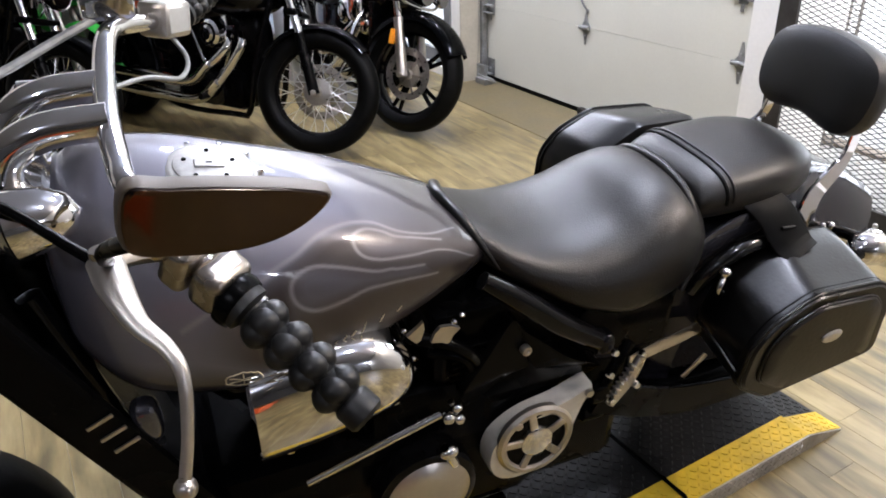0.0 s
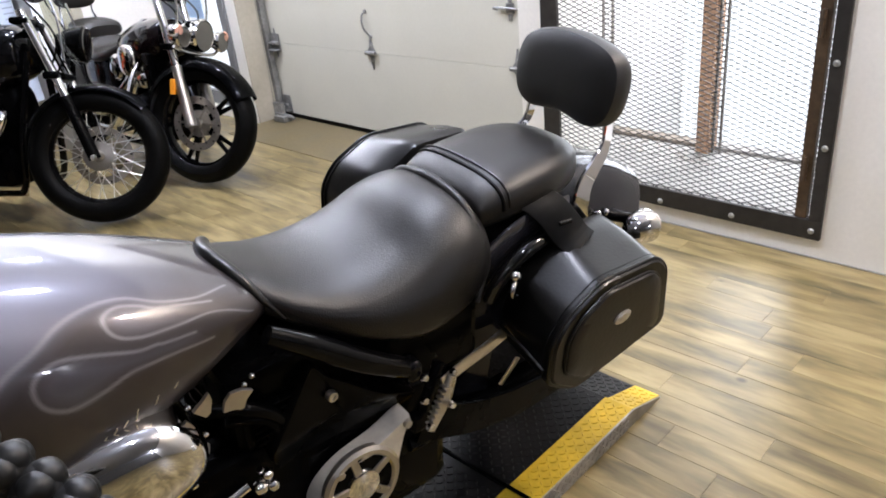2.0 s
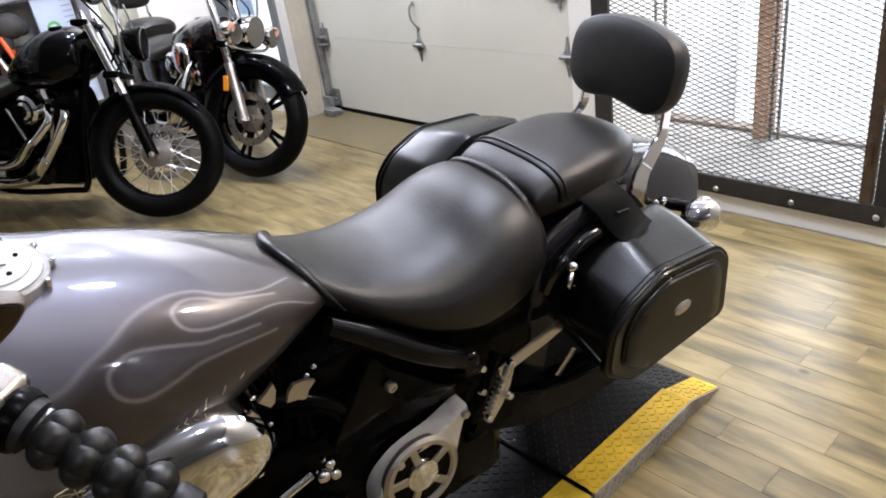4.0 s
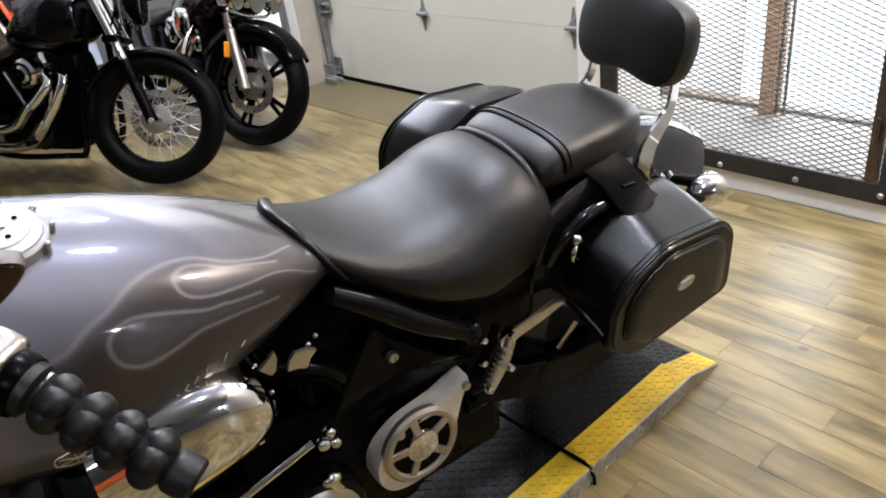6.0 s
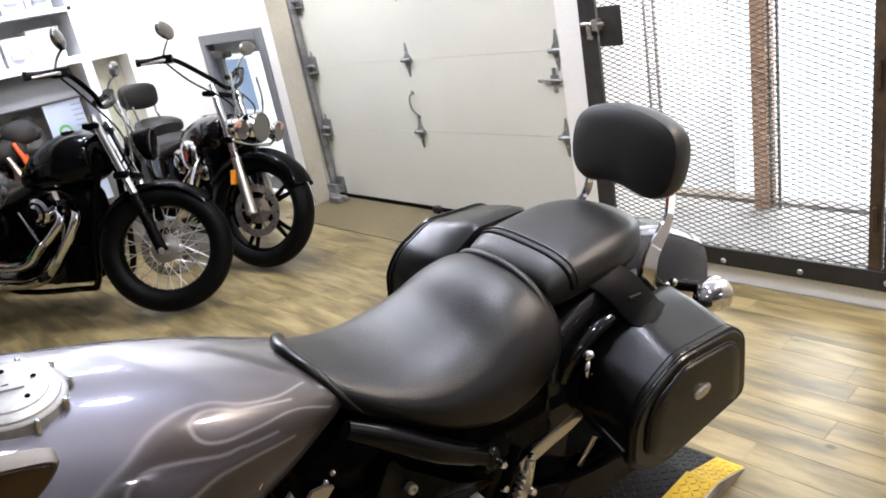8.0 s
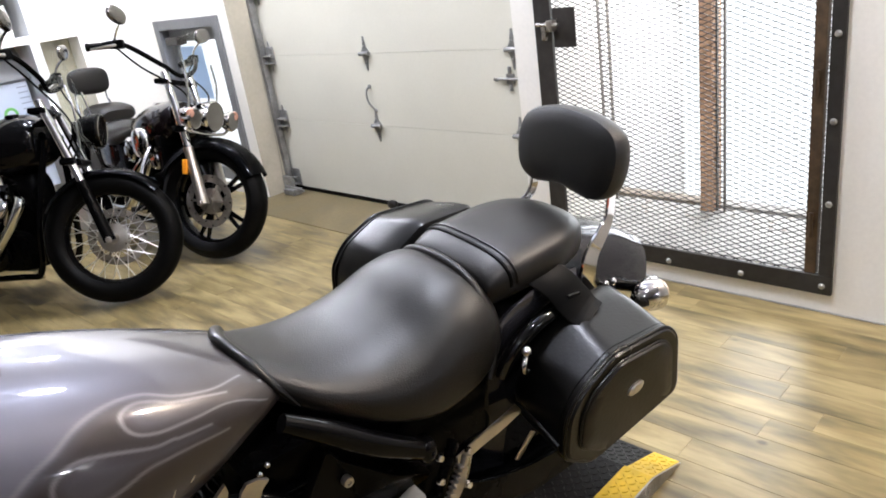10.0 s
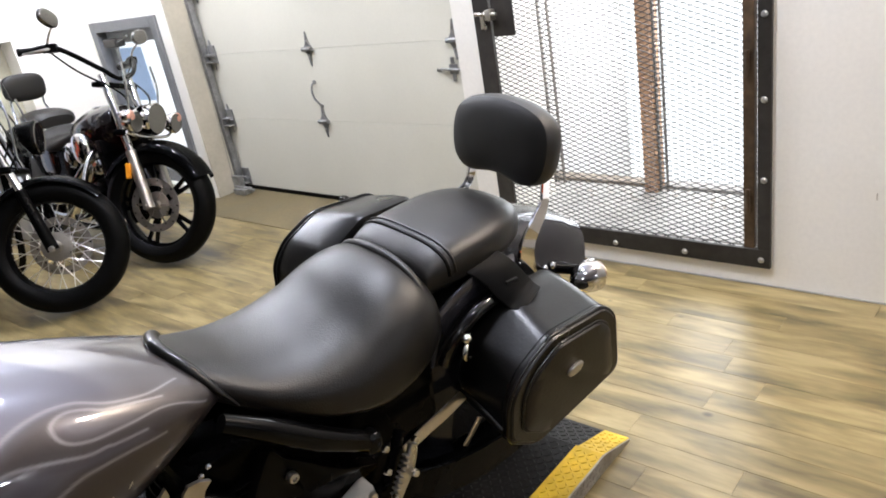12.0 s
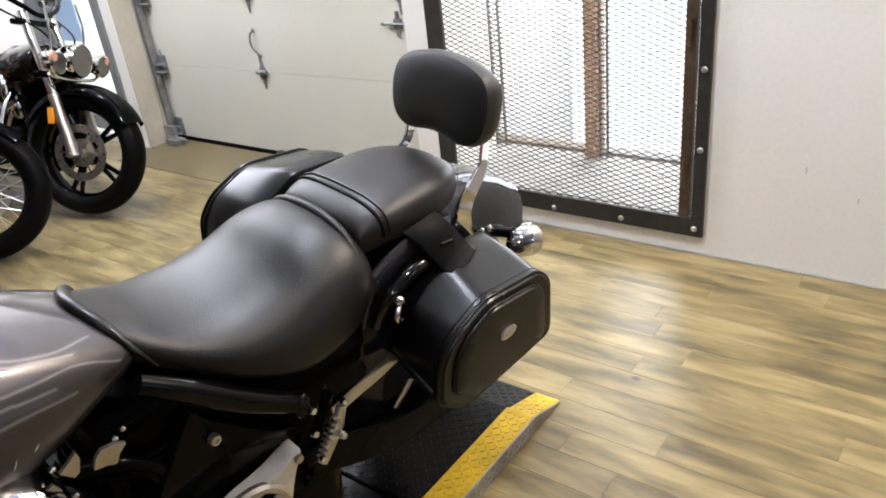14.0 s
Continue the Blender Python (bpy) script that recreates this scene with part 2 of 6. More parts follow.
# ceiling lamps, two of them made up to brighten the wall and floor
RIM = material("white_lamp_rim", (0.75, 0.75, 0.75), 0.4)
GLOW = material("lit_diffuser", (1, 1, 1), emit=((1.0, 0.96, 0.92), 90.0))
# dim glow for the added warm lamp, so it hardly mirrors in the tank
FILL_GLOW = material("added_warm_diffuser", (1, 0.95, 0.9), emit=((1.0, 0.84, 0.68), 5.0))
for px, py, watts in BULBS_AND_FILL:
    bl = thing("ceiling_lamp", "round lit ceiling lamp with a white rim, inferred or added as fill", "ceiling lamp", pose(px, py, 3.1), group="ceiling lamps")
    part("rim", lathe([(0.0, -0.001), (0.11, -0.001), (0.11, -0.05), (0.095, -0.05), (0.095, -0.03), (0.0, -0.03)], 32), RIM, bl)
    g = part("diffuser", lathe([(0.0, -0.031), (0.088, -0.031), (0.092, -0.05), (0.08, -0.075), (0.05, -0.09), (0.0, -0.10)], 32), GLOW if px < 2.9 else FILL_GLOW, bl)
    g.visible_shadow = False

# ---- sectional garage door in its recess ----
DX = 3.37
gd = thing("garage_door", "cream sectional garage door with galvanised hinges", "garage door", kind="structure")
for k, (z0, z1) in enumerate(((0.03, 0.5165), (0.5175, 0.9465), (0.9475, 1.3765), (1.3775, 1.8065), (1.8075, 2.235))):
    part("door_panel", box((DX, 1.04, z0), (DX + 0.045, 3.50, z1), 0.0015), DOORP, gd)
part("bottom_seal", box((DX - 0.004, 1.06, 0.0), (DX + 0.04, 3.49, 0.032), 0.006), RUBBER, gd, "black rubber bottom seal")


def hinge(y, z):
    bm = joined(box((DX - 0.006, y - 0.012, z - 0.05), (DX - 0.0005, y + 0.012, z + 0.05), 0.002), skin([[Vector((DX - t, y + a, z + b)) for a, b in ((-0.004, 0.098), (0.004, 0.098), (0.016, 0.034), (0.042, 0.0), (0.016, -0.034), (0.004, -0.098), (-0.004, -0.098), (-0.016, -0.034), (-0.042, 0.0), (-0.016, 0.034))] for t in (0.0005, 0.005)]),
                rod((DX - 0.014, y - 0.042, z), (DX - 0.014, y + 0.042, z), 0.012))
    h = part("hinge", bm, DULLSTEEL, gd, "galvanised hinge plate")
    for dz in (-0.045, 0.045):
        part("bolt", lathe([(0, 0.006), (0.005, 0.005), (0.006, 0)], 8, m=along((DX - 0.005, y, z + dz), (0, y, z + dz))), STEEL, h)


for z in (0.517, 0.947, 1.377):
    for y in (3.40, 2.405, 1.30):
        hinge(y, z)
part("lift_handle", joined(tube([(DX - 0.006, 2.418, 0.752), (DX - 0.022, 2.426, 0.738), (DX - 0.026, 2.432, 0.700), (DX - 0.024, 2.424, 0.660), (DX - 0.020, 2.404, 0.635), (DX - 0.006, 2.396, 0.612)], [0.005, 0.0055, 0.006, 0.006, 0.0055, 0.005], 10, 6), blob((DX - 0.010, 2.405, 0.742), (DX, 2.431, 0.766), 3), blob((DX - 0.010, 2.383, 0.600), (DX, 2.409, 0.622), 3)), DULLSTEEL, gd, "dull steel lift handle")
part("slide_lock", joined(box((DX - 0.010, 1.305, 0.780), (DX - 0.001, 1.355, 0.83), 0.003), rod((DX - 0.014, 1.27, 0.803), (DX - 0.014, 1.405, 0.807), 0.007), box((DX - 0.009, 1.32, 0.83), (DX - 0.001, 1.342, 0.865), 0.003), box((DX - 0.009, 1.32, 0.745), (DX - 0.001, 1.342, 0.78), 0.003), rod((DX - 0.014, 1.40, 0.800), (DX - 0.03, 1.418, 0.81), 0.008)), DULLSTEEL, gd, "galvanised slide lock")
tr = thing("door_track", "galvanised steel roller track beside the garage door", "track", kind="structure")
part("channel", joined(box((DX - 0.055, 3.452, 0.03), (DX - 0.050, 3.470, 2.3)), box((DX - 0.055, 3.435, 0.03), (DX - 0.012, 3.452, 2.3), 0.002)), DULLSTEEL, tr)
for z in (0.10, 0.52, 0.95, 1.38):
    part("roller_bracket", joined(box((DX - 0.05, 3.36, z - 0.05), (DX - 0.008, 3.435, z - 0.042), 0.002), box((DX - 0.012, 3.35, z - 0.06), (DX - 0.004, 3.43, z + 0.06), 0.002), rod((DX - 0.035, 3.35, z), (DX - 0.035, 3.45, z), 0.008)), DULLSTEEL, tr)
part("foot_bracket", joined(box((DX - 0.09, 3.36, 0.0), (DX - 0.06, 3.46, 0.12), 0.003), box((DX - 0.14, 3.28, 0.004), (DX - 0.06, 3.40, 0.045), 0.004), rod((DX - 0.1, 3.2, 0.04), (DX - 0.1, 3.42, 0.05), 0.009)), DULLSTEEL, tr)
tagged(part("threshold_block", blob((DX - 0.05, 2.33, 0.0), (DX - 0.005, 2.40, 0.05), 3), BLACKSTEEL), "small dark metal stop at the door's foot", "door stop")
part("door_cable", tube([(3.30, 3.458, 1.2), (3.30, 3.455, 0.7), (3.28, 3.43, 0.3), (3.26, 3.42, 0.02)], 0.002, 6, 6), DULLSTEEL, tr)
tagged(part("jamb_lining", box((X1 + 0.002, 3.458, 0.0), (DX - 0.06, 3.4695, 2.148), 0.002), material("tan_jamb_paint", (0.43, 0.395, 0.315), 0.5, grain=0.06, scale=40, wear=0.15, wear_scale=3)), "tan painted lining of the garage door recess", "jamb", kind="structure")
SCUFF = material("grey_scuff", (0.48, 0.44, 0.38), 0.8, grain=0.2, scale=90)
for y, z, w, h in ((-0.575, 0.392, 0.002, 0.012), (-0.742, 0.305, 0.002, 0.008)):
    part("scuff_mark", box((X1 - 0.0008, y - w, z - h), (X1 + 0.002, y + w, z + h)), SCUFF, north, "small grey scuff on the paint", smooth=False)
# the strip of bare screed in front of the garage door
tagged(part("threshold", box((2.90, 1.11, -0.004), (DX + 0.12, 3.47, 0.004)), material("tan_screed", (0.125, 0.098, 0.048), 0.5, grain=0.12, scale=50, wear=0.25, wear_scale=4, bump=0.15), smooth=False), "tan painted screed strip in front of the garage door", "threshold", kind="structure")

# ---- the mesh gate ----
GX = 3.15
gate = thing("mesh_gate", "black steel gate of expanded mesh bolted to the wall", "gate")
GY0, GY1, GZ0, GZ1 = -0.245, 0.975, 0.078, 2.06
fr = 0.075
part("bottom_rail", box((GX - 0.02, GY0, GZ0), (GX + 0.0, GY1, GZ0 + fr), 0.003), BLACKSTEEL, gate)
part("top_rail", box((GX - 0.02, GY0, GZ1 - fr), (GX + 0.0, GY1, GZ1), 0.003), BLACKSTEEL, gate)
part("stile", box((GX - 0.02, GY0, GZ0 + fr), (GX + 0.0, GY0 + 0.046, GZ1 - fr), 0.003), BLACKSTEEL, gate)
part("stile", box((GX - 0.02, GY1 - fr - 0.01, GZ0 + fr), (GX + 0.0, GY1, GZ1 - fr), 0.003), BLACKSTEEL, gate)
RUST = material("rusty_steel", (0.075, 0.048, 0.026), 0.55, 0.4, grain=0.3, scale=40, wear=0.4, wear_scale=7)
part("inner_bar", joined(box((GX - 0.012, GY0 + 0.058, GZ0 + fr), (GX + 0.02, GY0 + 0.098, GZ1 - fr), 0.003)), RUST, gate, "rusty inner hinge bar")
for z in (0.30, 0.80, 1.25, 1.75):
    part("hinge_knuckle", rod((GX - 0.022, GY0 + fr + 0.004, z), (GX - 0.022, GY0 + fr + 0.004, z + 0.09), 0.008), RUST, gate)
for y, z in [(-0.213, 0.112), (0.082, 0.105), (0.386, 0.100), (0.70, 0.100)] + [(-0.222, zz) for zz in (0.428, 0.720, 1.004, 1.29, 1.58, 1.87)]:
    part("bolt", lathe([(0, 0.009), (0.008, 0.008), (0.011, 0.003), (0.012, 0)], 12, m=along((GX - 0.02, y, z), (0, y, z))), STEEL, gate)
# expanded metal: two sets of slanting strands
MESH = material("mesh_steel", (0.05, 0.05, 0.052), 0.45, 0.6, grain=0.2, scale=40, wear=0.2)
my0, my1, mz0, mz1 = GY0 + 0.042, GY1 - fr - 0.005, GZ0 + fr - 0.005, GZ1 - fr + 0.005
pitch_y, pitch_z = 0.052, 0.0205
bm = bmesh.new()
slope = pitch_z / pitch_y
for sgn in (1, -1):
    zc = mz0 - (my1 - my0) * slope
    while zc < mz1 + (my1 - my0) * slope:
        # z = zc + sgn * slope * (y - mid), clipped to the opening
        ya, yb = my0, my1
        mid = (my0 + my1) / 2

        def zz(y):
            return zc + sgn * slope * (y - mid)
        za, zb = zz(ya), zz(yb)
        lo, hi = min(za, zb), max(za, zb)
        if hi > mz0 and lo < mz1:
            def yy(z):
                return mid + (z - zc) / (sgn * slope)
            if za < mz0: ya = yy(mz0)
            if za > mz1: ya = yy(mz1)
            if zb < mz0: yb = yy(mz0)
            if zb > mz1: yb = yy(mz1)
            if yb - ya > 0.01:
                a, b = Vector((GX + 0.001 * sgn, ya, zz(ya))), Vector((GX + 0.001 * sgn, yb, zz(yb)))
                t, u = 0.0013, 0.0016
                vs = [bm.verts.new(p + Vector((dx, 0, dz))) for p in (a, b) for dx, dz in ((-t, -u), (t, -u), (t, u), (-t, u))]
                for q in ((0, 1, 5, 4), (1, 2, 6, 5), (2, 3, 7, 6), (3, 0, 4, 7)):
                    bm.faces.new([vs[i] for i in q])
        zc += pitch_z
tagged(part("mesh", bm, MESH, gate, "black expanded metal mesh", smooth=False), kind="stuff")
lk = part("lock_box", box((GX - 0.012, 0.775, 0.985), (GX - 0.006, 0.885, 1.145), 0.003), BLACKSTEEL, gate, "dark steel lock plate")
part("latch", joined(box((GX - 0.05, 0.865, 1.055), (GX - 0.012, 0.895, 1.10), 0.004), rod((GX - 0.04, 0.84, 1.08), (GX - 0.04, 0.95, 1.085), 0.008), box((GX - 0.045, 0.90, 1.02), (GX - 0.03, 0.925, 1.085), 0.004)), SATIN, gate, "pale steel slide latch")
# behind the gate: concrete sill, window posts and inner mesh guards
tagged(part("gate_sill", joined(box((GX + 0.02, -0.214, 0.10), (X1 + 0.338, 0.898, 0.151), 0.004), box((X1 + 0.342, -0.168, 0.10), (3.74, 1.058, 0.151), 0.004)), material("grey_sill", (0.36, 0.35, 0.325), 0.7, grain=0.12, scale=50, wear=0.2, wear_scale=6)), "grey dusty concrete sill behind the gate", "sill", kind="structure")
for y0, y1, z1 in ((0.412, 0.474, 2.0),):
    tagged(part("timber_post", box((3.60, y0, 0.145), (3.69, y1, z1), 0.004), TIMBER), "bare timber post behind the mesh gate", "post")
GUARDWIRE = material("weathered_guard_wire", (0.16, 0.14, 0.12), 0.55, 0.4, grain=0.2, scale=60)
for y0, y1 in ((0.366, 0.408), (0.925, 0.985)):
    g = thing("wire_guard", "narrow panel of wire mesh beside a post", "wire guard")
    part("frame", joined(box((3.62, y0, 0.145), (3.635, y0 + 0.008, 2.0)), box((3.62, y1 - 0.008, 0.145), (3.635, y1, 2.0))), GUARDWIRE, g)
    tagged(part("wire_infill", joined(*[box((3.625, y0 + 0.006, 0.16 + 0.017 * k), (3.629, y1 - 0.006, 0.163 + 0.017 * k)) for k in range(105)]), GUARDWIRE, g), kind="stuff")
tagged(part("outer_beam", box((3.66, -0.5, 0.145), (3.74, 0.409, 0.168), 0.006), material("grey_beam", (0.30, 0.28, 0.26), 0.7, grain=0.2, scale=30, wear=0.3, wear_scale=4)), "weathered grey beam on the sill", "beam")
tagged(part("outer_beam", box((3.66, 0.476, 0.145), (3.74, 1.05, 0.170), 0.006), material("brown_beam", (0.20, 0.165, 0.13), 0.7, grain=0.2, scale=30, wear=0.3, wear_scale=4)), "weathered brown beam on the sill", "beam")
bmr = bmesh.new()
rnd = random.Random(4)
for k in range(90):
    p = Vector((rnd.uniform(3.5, 3.66), rnd.uniform(-0.1, 0.85), 0.145))
    r = rnd.uniform(0.004, 0.014)
    blob(p - Vector((r * 1.4, r, 0.002)), p + Vector((r * 1.4, r, r)), 2.0, 6, 4, bmr)
tagged(part("debris", bmr, CONCRETE), "loose grit and dead leaves on the sill", "debris", kind="stuff")
tagged(part("outer_side_wall", joined(box((3.50, -0.45, -0.2), (4.6, -0.17, 2.6)), box((3.50, 1.06, -0.2), (4.6, 1.2, 2.6))), material("pale_outer_wall", (0.70, 0.69, 0.66), 0.7, grain=0.08, scale=30, wear=0.1), smooth=False), "pale outer reveal of the gate", "wall", kind="structure")
tagged(part("backdrop", box((6.2, -4, -1.5), (6.22, 15, 5)), material("overcast_glare", (1, 1, 1), 1.0, emit=((0.93, 0.97, 1.0), 1.5)), smooth=False), "overexposed overcast daylight outside", "backdrop", kind="structure")

# ---- the small door by the corner ----
ED = thing("door_1", "small glazed exterior door in a dark grey frame", "door", kind="structure")
DG = material("dark_grey_frame", (0.16, 0.165, 0.17), 0.5, 0.2, grain=0.06, scale=50, wear=0.12)
part("frame", joined(box((3.13, 3.58, 0.0), (3.27, 3.655, 1.26), 0.004), box((3.13, 4.44, 0.0), (3.27, 4.51, 1.26), 0.004), box((3.13, 3.655, 1.19), (3.27, 4.44, 1.26), 0.004)), DG, ED)
part("door_leaf", joined(box((3.20, 3.66, 0.06), (3.24, 3.72, 1.185), 0.003), box((3.20, 4.37, 0.06), (3.24, 4.435, 1.185), 0.003), box((3.20, 3.72, 0.06), (3.24, 4.37, 0.16), 0.003), box((3.20, 3.72, 1.10), (3.24, 4.37, 1.185), 0.003), box((3.20, 3.72, 0.50), (3.24, 4.37, 0.57), 0.003)), DG, ED)
part("door_closer", joined(box((3.12, 4.18, 1.08), (3.20, 4.36, 1.14), 0.01), rod((3.14, 4.02, 1.15), (3.14, 4.25, 1.11), 0.008)), BLACKSTEEL, ED)
GLASS = bpy.data.materials.new("window_glass")
GLASS.use_nodes = True
gb = GLASS.node_tree.nodes["Principled BSDF"]
gb.inputs["Transmission Weight"].default_value, gb.inputs["Roughness"].default_value, gb.inputs["IOR"].default_value = 1.0, 0.02, 1.45
pane = part("pane", box((3.218, 3.722, 0.572), (3.222, 4.368, 1.098)), GLASS, ED, smooth=False)
pane.visible_shadow = False
pane = part("pane", box((3.218, 3.722, 0.162), (3.222, 4.368, 0.498)), GLASS, ED, smooth=False)
pane.visible_shadow = False
FILM = bpy.data.materials.new("frosted_film")
FILM.use_nodes = True
film_out = FILM.node_tree.nodes["Material Output"]
film_cloth = FILM.node_tree.nodes.new("ShaderNodeBsdfTranslucent")
film_cloth.inputs["Color"].default_value = (0.66, 0.76, 0.90, 1)
FILM.node_tree.links.new(film_cloth.outputs[0], film_out.inputs["Surface"])
part("window_blind", box((3.214, 4.02, 0.68), (3.217, 4.34, 1.06)), FILM, ED, "pale blind behind the glass")

# ---- the grey motorcycle on the platform: x runs to its tail, y to its own right, z up ----
def superring(x, w, top, bot, n=40, shoulder=0.45, square=2.4, dip=0.0, cy=0.0):
    """One cross-section: half width w, widest at the shoulder's share of the height; dip hollows its top."""
    ring = []
    for j in range(n):
        a = 2 * math.pi * j / n
        c, s = math.cos(a), math.sin(a)
        y = w * math.copysign(abs(c) ** (2 / square), c)
        mid = bot + (top - bot) * shoulder
        z = mid + ((top - mid) if s > 0 else (mid - bot)) * math.copysign(abs(s) ** (2 / square), s)
        if dip and s > 0:
            z -= dip * (1 - (y / w) ** 2) * s
        ring.append(Vector((x, cy + y, z)))
    return ring


def stations(rows, per=6, **kw):
    """Rings through rows of (x, half width, top, bottom, ...), smoothed along x."""
    p = []
    cols = list(zip(*rows))
    n = (len(rows) - 1) * per
    t = np.linspace(0, len(rows) - 1, n + 1)

    def glide(c):
        pts = curve_points([(v, 0, 0) for v in c], per)
        return [q.x for q in pts]
    cols = [glide(c) for c in cols]
    for i in range(n + 1):
        p.append([c[i] for c in cols])
    return p


PAINT = bpy.data.materials.new("grey_pearl_paint_with_flames_and_shade")
PAINT.use_nodes = True
pn, pl = PAINT.node_tree.nodes, PAINT.node_tree.links
pb = pn["Principled BSDF"]
# the mask's red holds the dark flame fill and the underside's painted shade
mask = pn.new("ShaderNodeAttribute")
mask.attribute_name = "flames"
sep = pn.new("ShaderNodeSeparateColor")
pl.new(mask.outputs["Color"], sep.inputs[0])
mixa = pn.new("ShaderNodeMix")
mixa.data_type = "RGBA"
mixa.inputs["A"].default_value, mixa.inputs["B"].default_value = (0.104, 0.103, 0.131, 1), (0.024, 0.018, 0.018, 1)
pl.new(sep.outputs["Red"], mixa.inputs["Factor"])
mixb = pn.new("ShaderNodeMix")
mixb.data_type = "RGBA"
mixb.inputs["B"].default_value = (0.20, 0.19, 0.205, 1)
pl.new(mixa.outputs["Result"], mixb.inputs["A"])
pl.new(sep.outputs["Green"], mixb.inputs["Factor"])
flake = pn.new("ShaderNodeTexNoise")
flake.inputs["Scale"].default_value = 900
hs = pn.new("ShaderNodeHueSaturation")
fm = pn.new("ShaderNodeMapRange")
fm.inputs["To Min"].default_value, fm.inputs["To Max"].default_value = 0.85, 1.15
pl.new(flake.outputs["Fac"], fm.inputs[0])
pl.new(fm.outputs[0], hs.inputs["Value"])
pl.new(mixb.outputs["Result"], hs.inputs["Color"])
pl.new(hs.outputs[0], pb.inputs["Base Color"])
pb.inputs["Metallic"].default_value, pb.inputs["Roughness"].default_value = 0.45, 0.5
pb.inputs["Coat Weight"].default_value, pb.inputs["Coat Roughness"].default_value = 1.0, 0.05
pb.inputs["Coat IOR"].default_value = 1.42

BIKE = pose(1.034, 0.121, 0.05, 7, 0, -8)
bike = thing("motorcycle", "grey flame-painted cruiser motorcycle with black vinyl seats and saddlebags", "motorcycle", BIKE)

# fuel tank: a broad teardrop
# rows: x, half width, top, bottom, height of the widest line
TANK = [(-0.612, 0.060, 0.940, 0.760, 0.813), (-0.590, 0.122, 0.988, 0.720, 0.802), (-0.535, 0.175, 1.014, 0.662, 0.781), (-0.440, 0.200, 1.002, 0.630, 0.771), (-0.330, 0.202, 0.966, 0.614, 0.767), (-0.220, 0.186, 0.928, 0.636, 0.774), (-0.110, 0.157, 0.882, 0.668, 0.773), (-0.020, 0.126, 0.837, 0.714, 0.776), (0.030, 0.100, 0.807, 0.738, 0.772)]
TN = 360
tank_rings = [superring(x, w, t, b, n=TN, shoulder=(mid - b) / (t - b), square=2.25) for x, w, t, b, mid in stations(TANK, 40)]
tank = part("fuel_tank", skin(tank_rings), PAINT, bike, "pearl grey fuel tank with ghost flames and shade painted underneath")


def lick(pts):
    return [(p.x, p.y) for p in curve_points([(a, b, 0) for a, b in pts], 10)]


# flame outlines on the tank's flank: x along the bike, and the angle round the section in turns (0.5 the left side, 0.25 the top)
FLAMES = []


def paint_flames_and_shade(me):
    at = me.color_attributes.new("flames", "FLOAT_COLOR", "POINT")
    xs = np.array([v.co.x for v in me.vertices])
    ys = np.array([v.co.y for v in me.vertices])
    zs = np.array([v.co.z for v in me.vertices])
    turn = (np.arange(len(xs)) % TN) / TN
    turn = np.where(ys > 0, np.where(turn > 0.5, 1.5 - turn, 0.5 - turn), turn)
    red, green = np.zeros(len(xs)), np.zeros(len(xs))
    for pts, filled in FLAMES:
        px, pt = np.array([p[0] for p in pts]), np.array([p[1] for p in pts])
        k = 1.15
        best = np.full(len(xs), 9.0)
        inside = np.zeros(len(xs), bool)
        for i in range(len(px)):
            j = (i + 1) % len(px)
            if i < len(px) - 1:
                dx, dt = px[j] - px[i], (pt[j] - pt[i]) * k
                f = np.clip(((xs - px[i]) * dx + (turn - pt[i]) * k * dt) / (dx * dx + dt * dt + 1e-12), 0, 1)
                best = np.minimum(best, np.hypot(xs - px[i] - f * dx, (turn - pt[i]) * k - f * dt))
            cross = (pt[i] > turn) != (pt[j] > turn)
            with np.errstate(divide="ignore", invalid="ignore"):
                xi = (px[j] - px[i]) * (turn - pt[i]) / (pt[j] - pt[i]) + px[i]
            inside ^= cross & (xs < xi)
        if not filled:
            green = np.maximum(green, np.clip(1.35 - best / 0.0032, 0, 1) * 0.6 + np.clip(1 - best / 0.014, 0, 1) * 0.06)
        if filled is None:
            continue
        if filled:
            red = np.maximum(red, np.where(inside, np.clip(best / 0.008, 0, 1) * np.clip(0.6 + best / 0.06, 0, 1), 0) * float(filled))
        else:
            red = np.where(inside, red * np.clip(1.0 - best / 0.05, 0.62, 1), red)
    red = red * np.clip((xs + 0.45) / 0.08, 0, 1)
    # darker towards the tail, all the way round
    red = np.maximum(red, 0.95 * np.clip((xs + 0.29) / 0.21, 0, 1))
    # shade of the underside, painted in below the widest line
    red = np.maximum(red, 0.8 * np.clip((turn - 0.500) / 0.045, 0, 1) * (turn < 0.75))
    col = np.stack([red, green, np.zeros(len(xs)), np.ones(len(xs))], 1)
    at.data.foreach_set("color", col.ravel().astype(np.float32))


upper = [(-0.46, 0.47), (-0.42, 0.452), (-0.381, 0.435), (-0.355, 0.4275), (-0.3265, 0.411), (-0.294, 0.396), (-0.261, 0.375), (-0.231, 0.362), (-0.198, 0.354), (-0.167, 0.355), (-0.133, 0.370), (-0.099, 0.377), (-0.0665, 0.377), (-0.027, 0.362)]
loop_a = [(-0.002, 0.478), (-0.036, 0.437), (-0.069, 0.421), (-0.109, 0.422), (-0.136, 0.422), (-0.1665, 0.421), (-0.193, 0.4135), (-0.206, 0.400), (-0.208, 0.381), (-0.197, 0.370), (-0.180, 0.366), (-0.158, 0.371), (-0.138, 0.381), (-0.103, 0.3865), (-0.06, 0.395)]
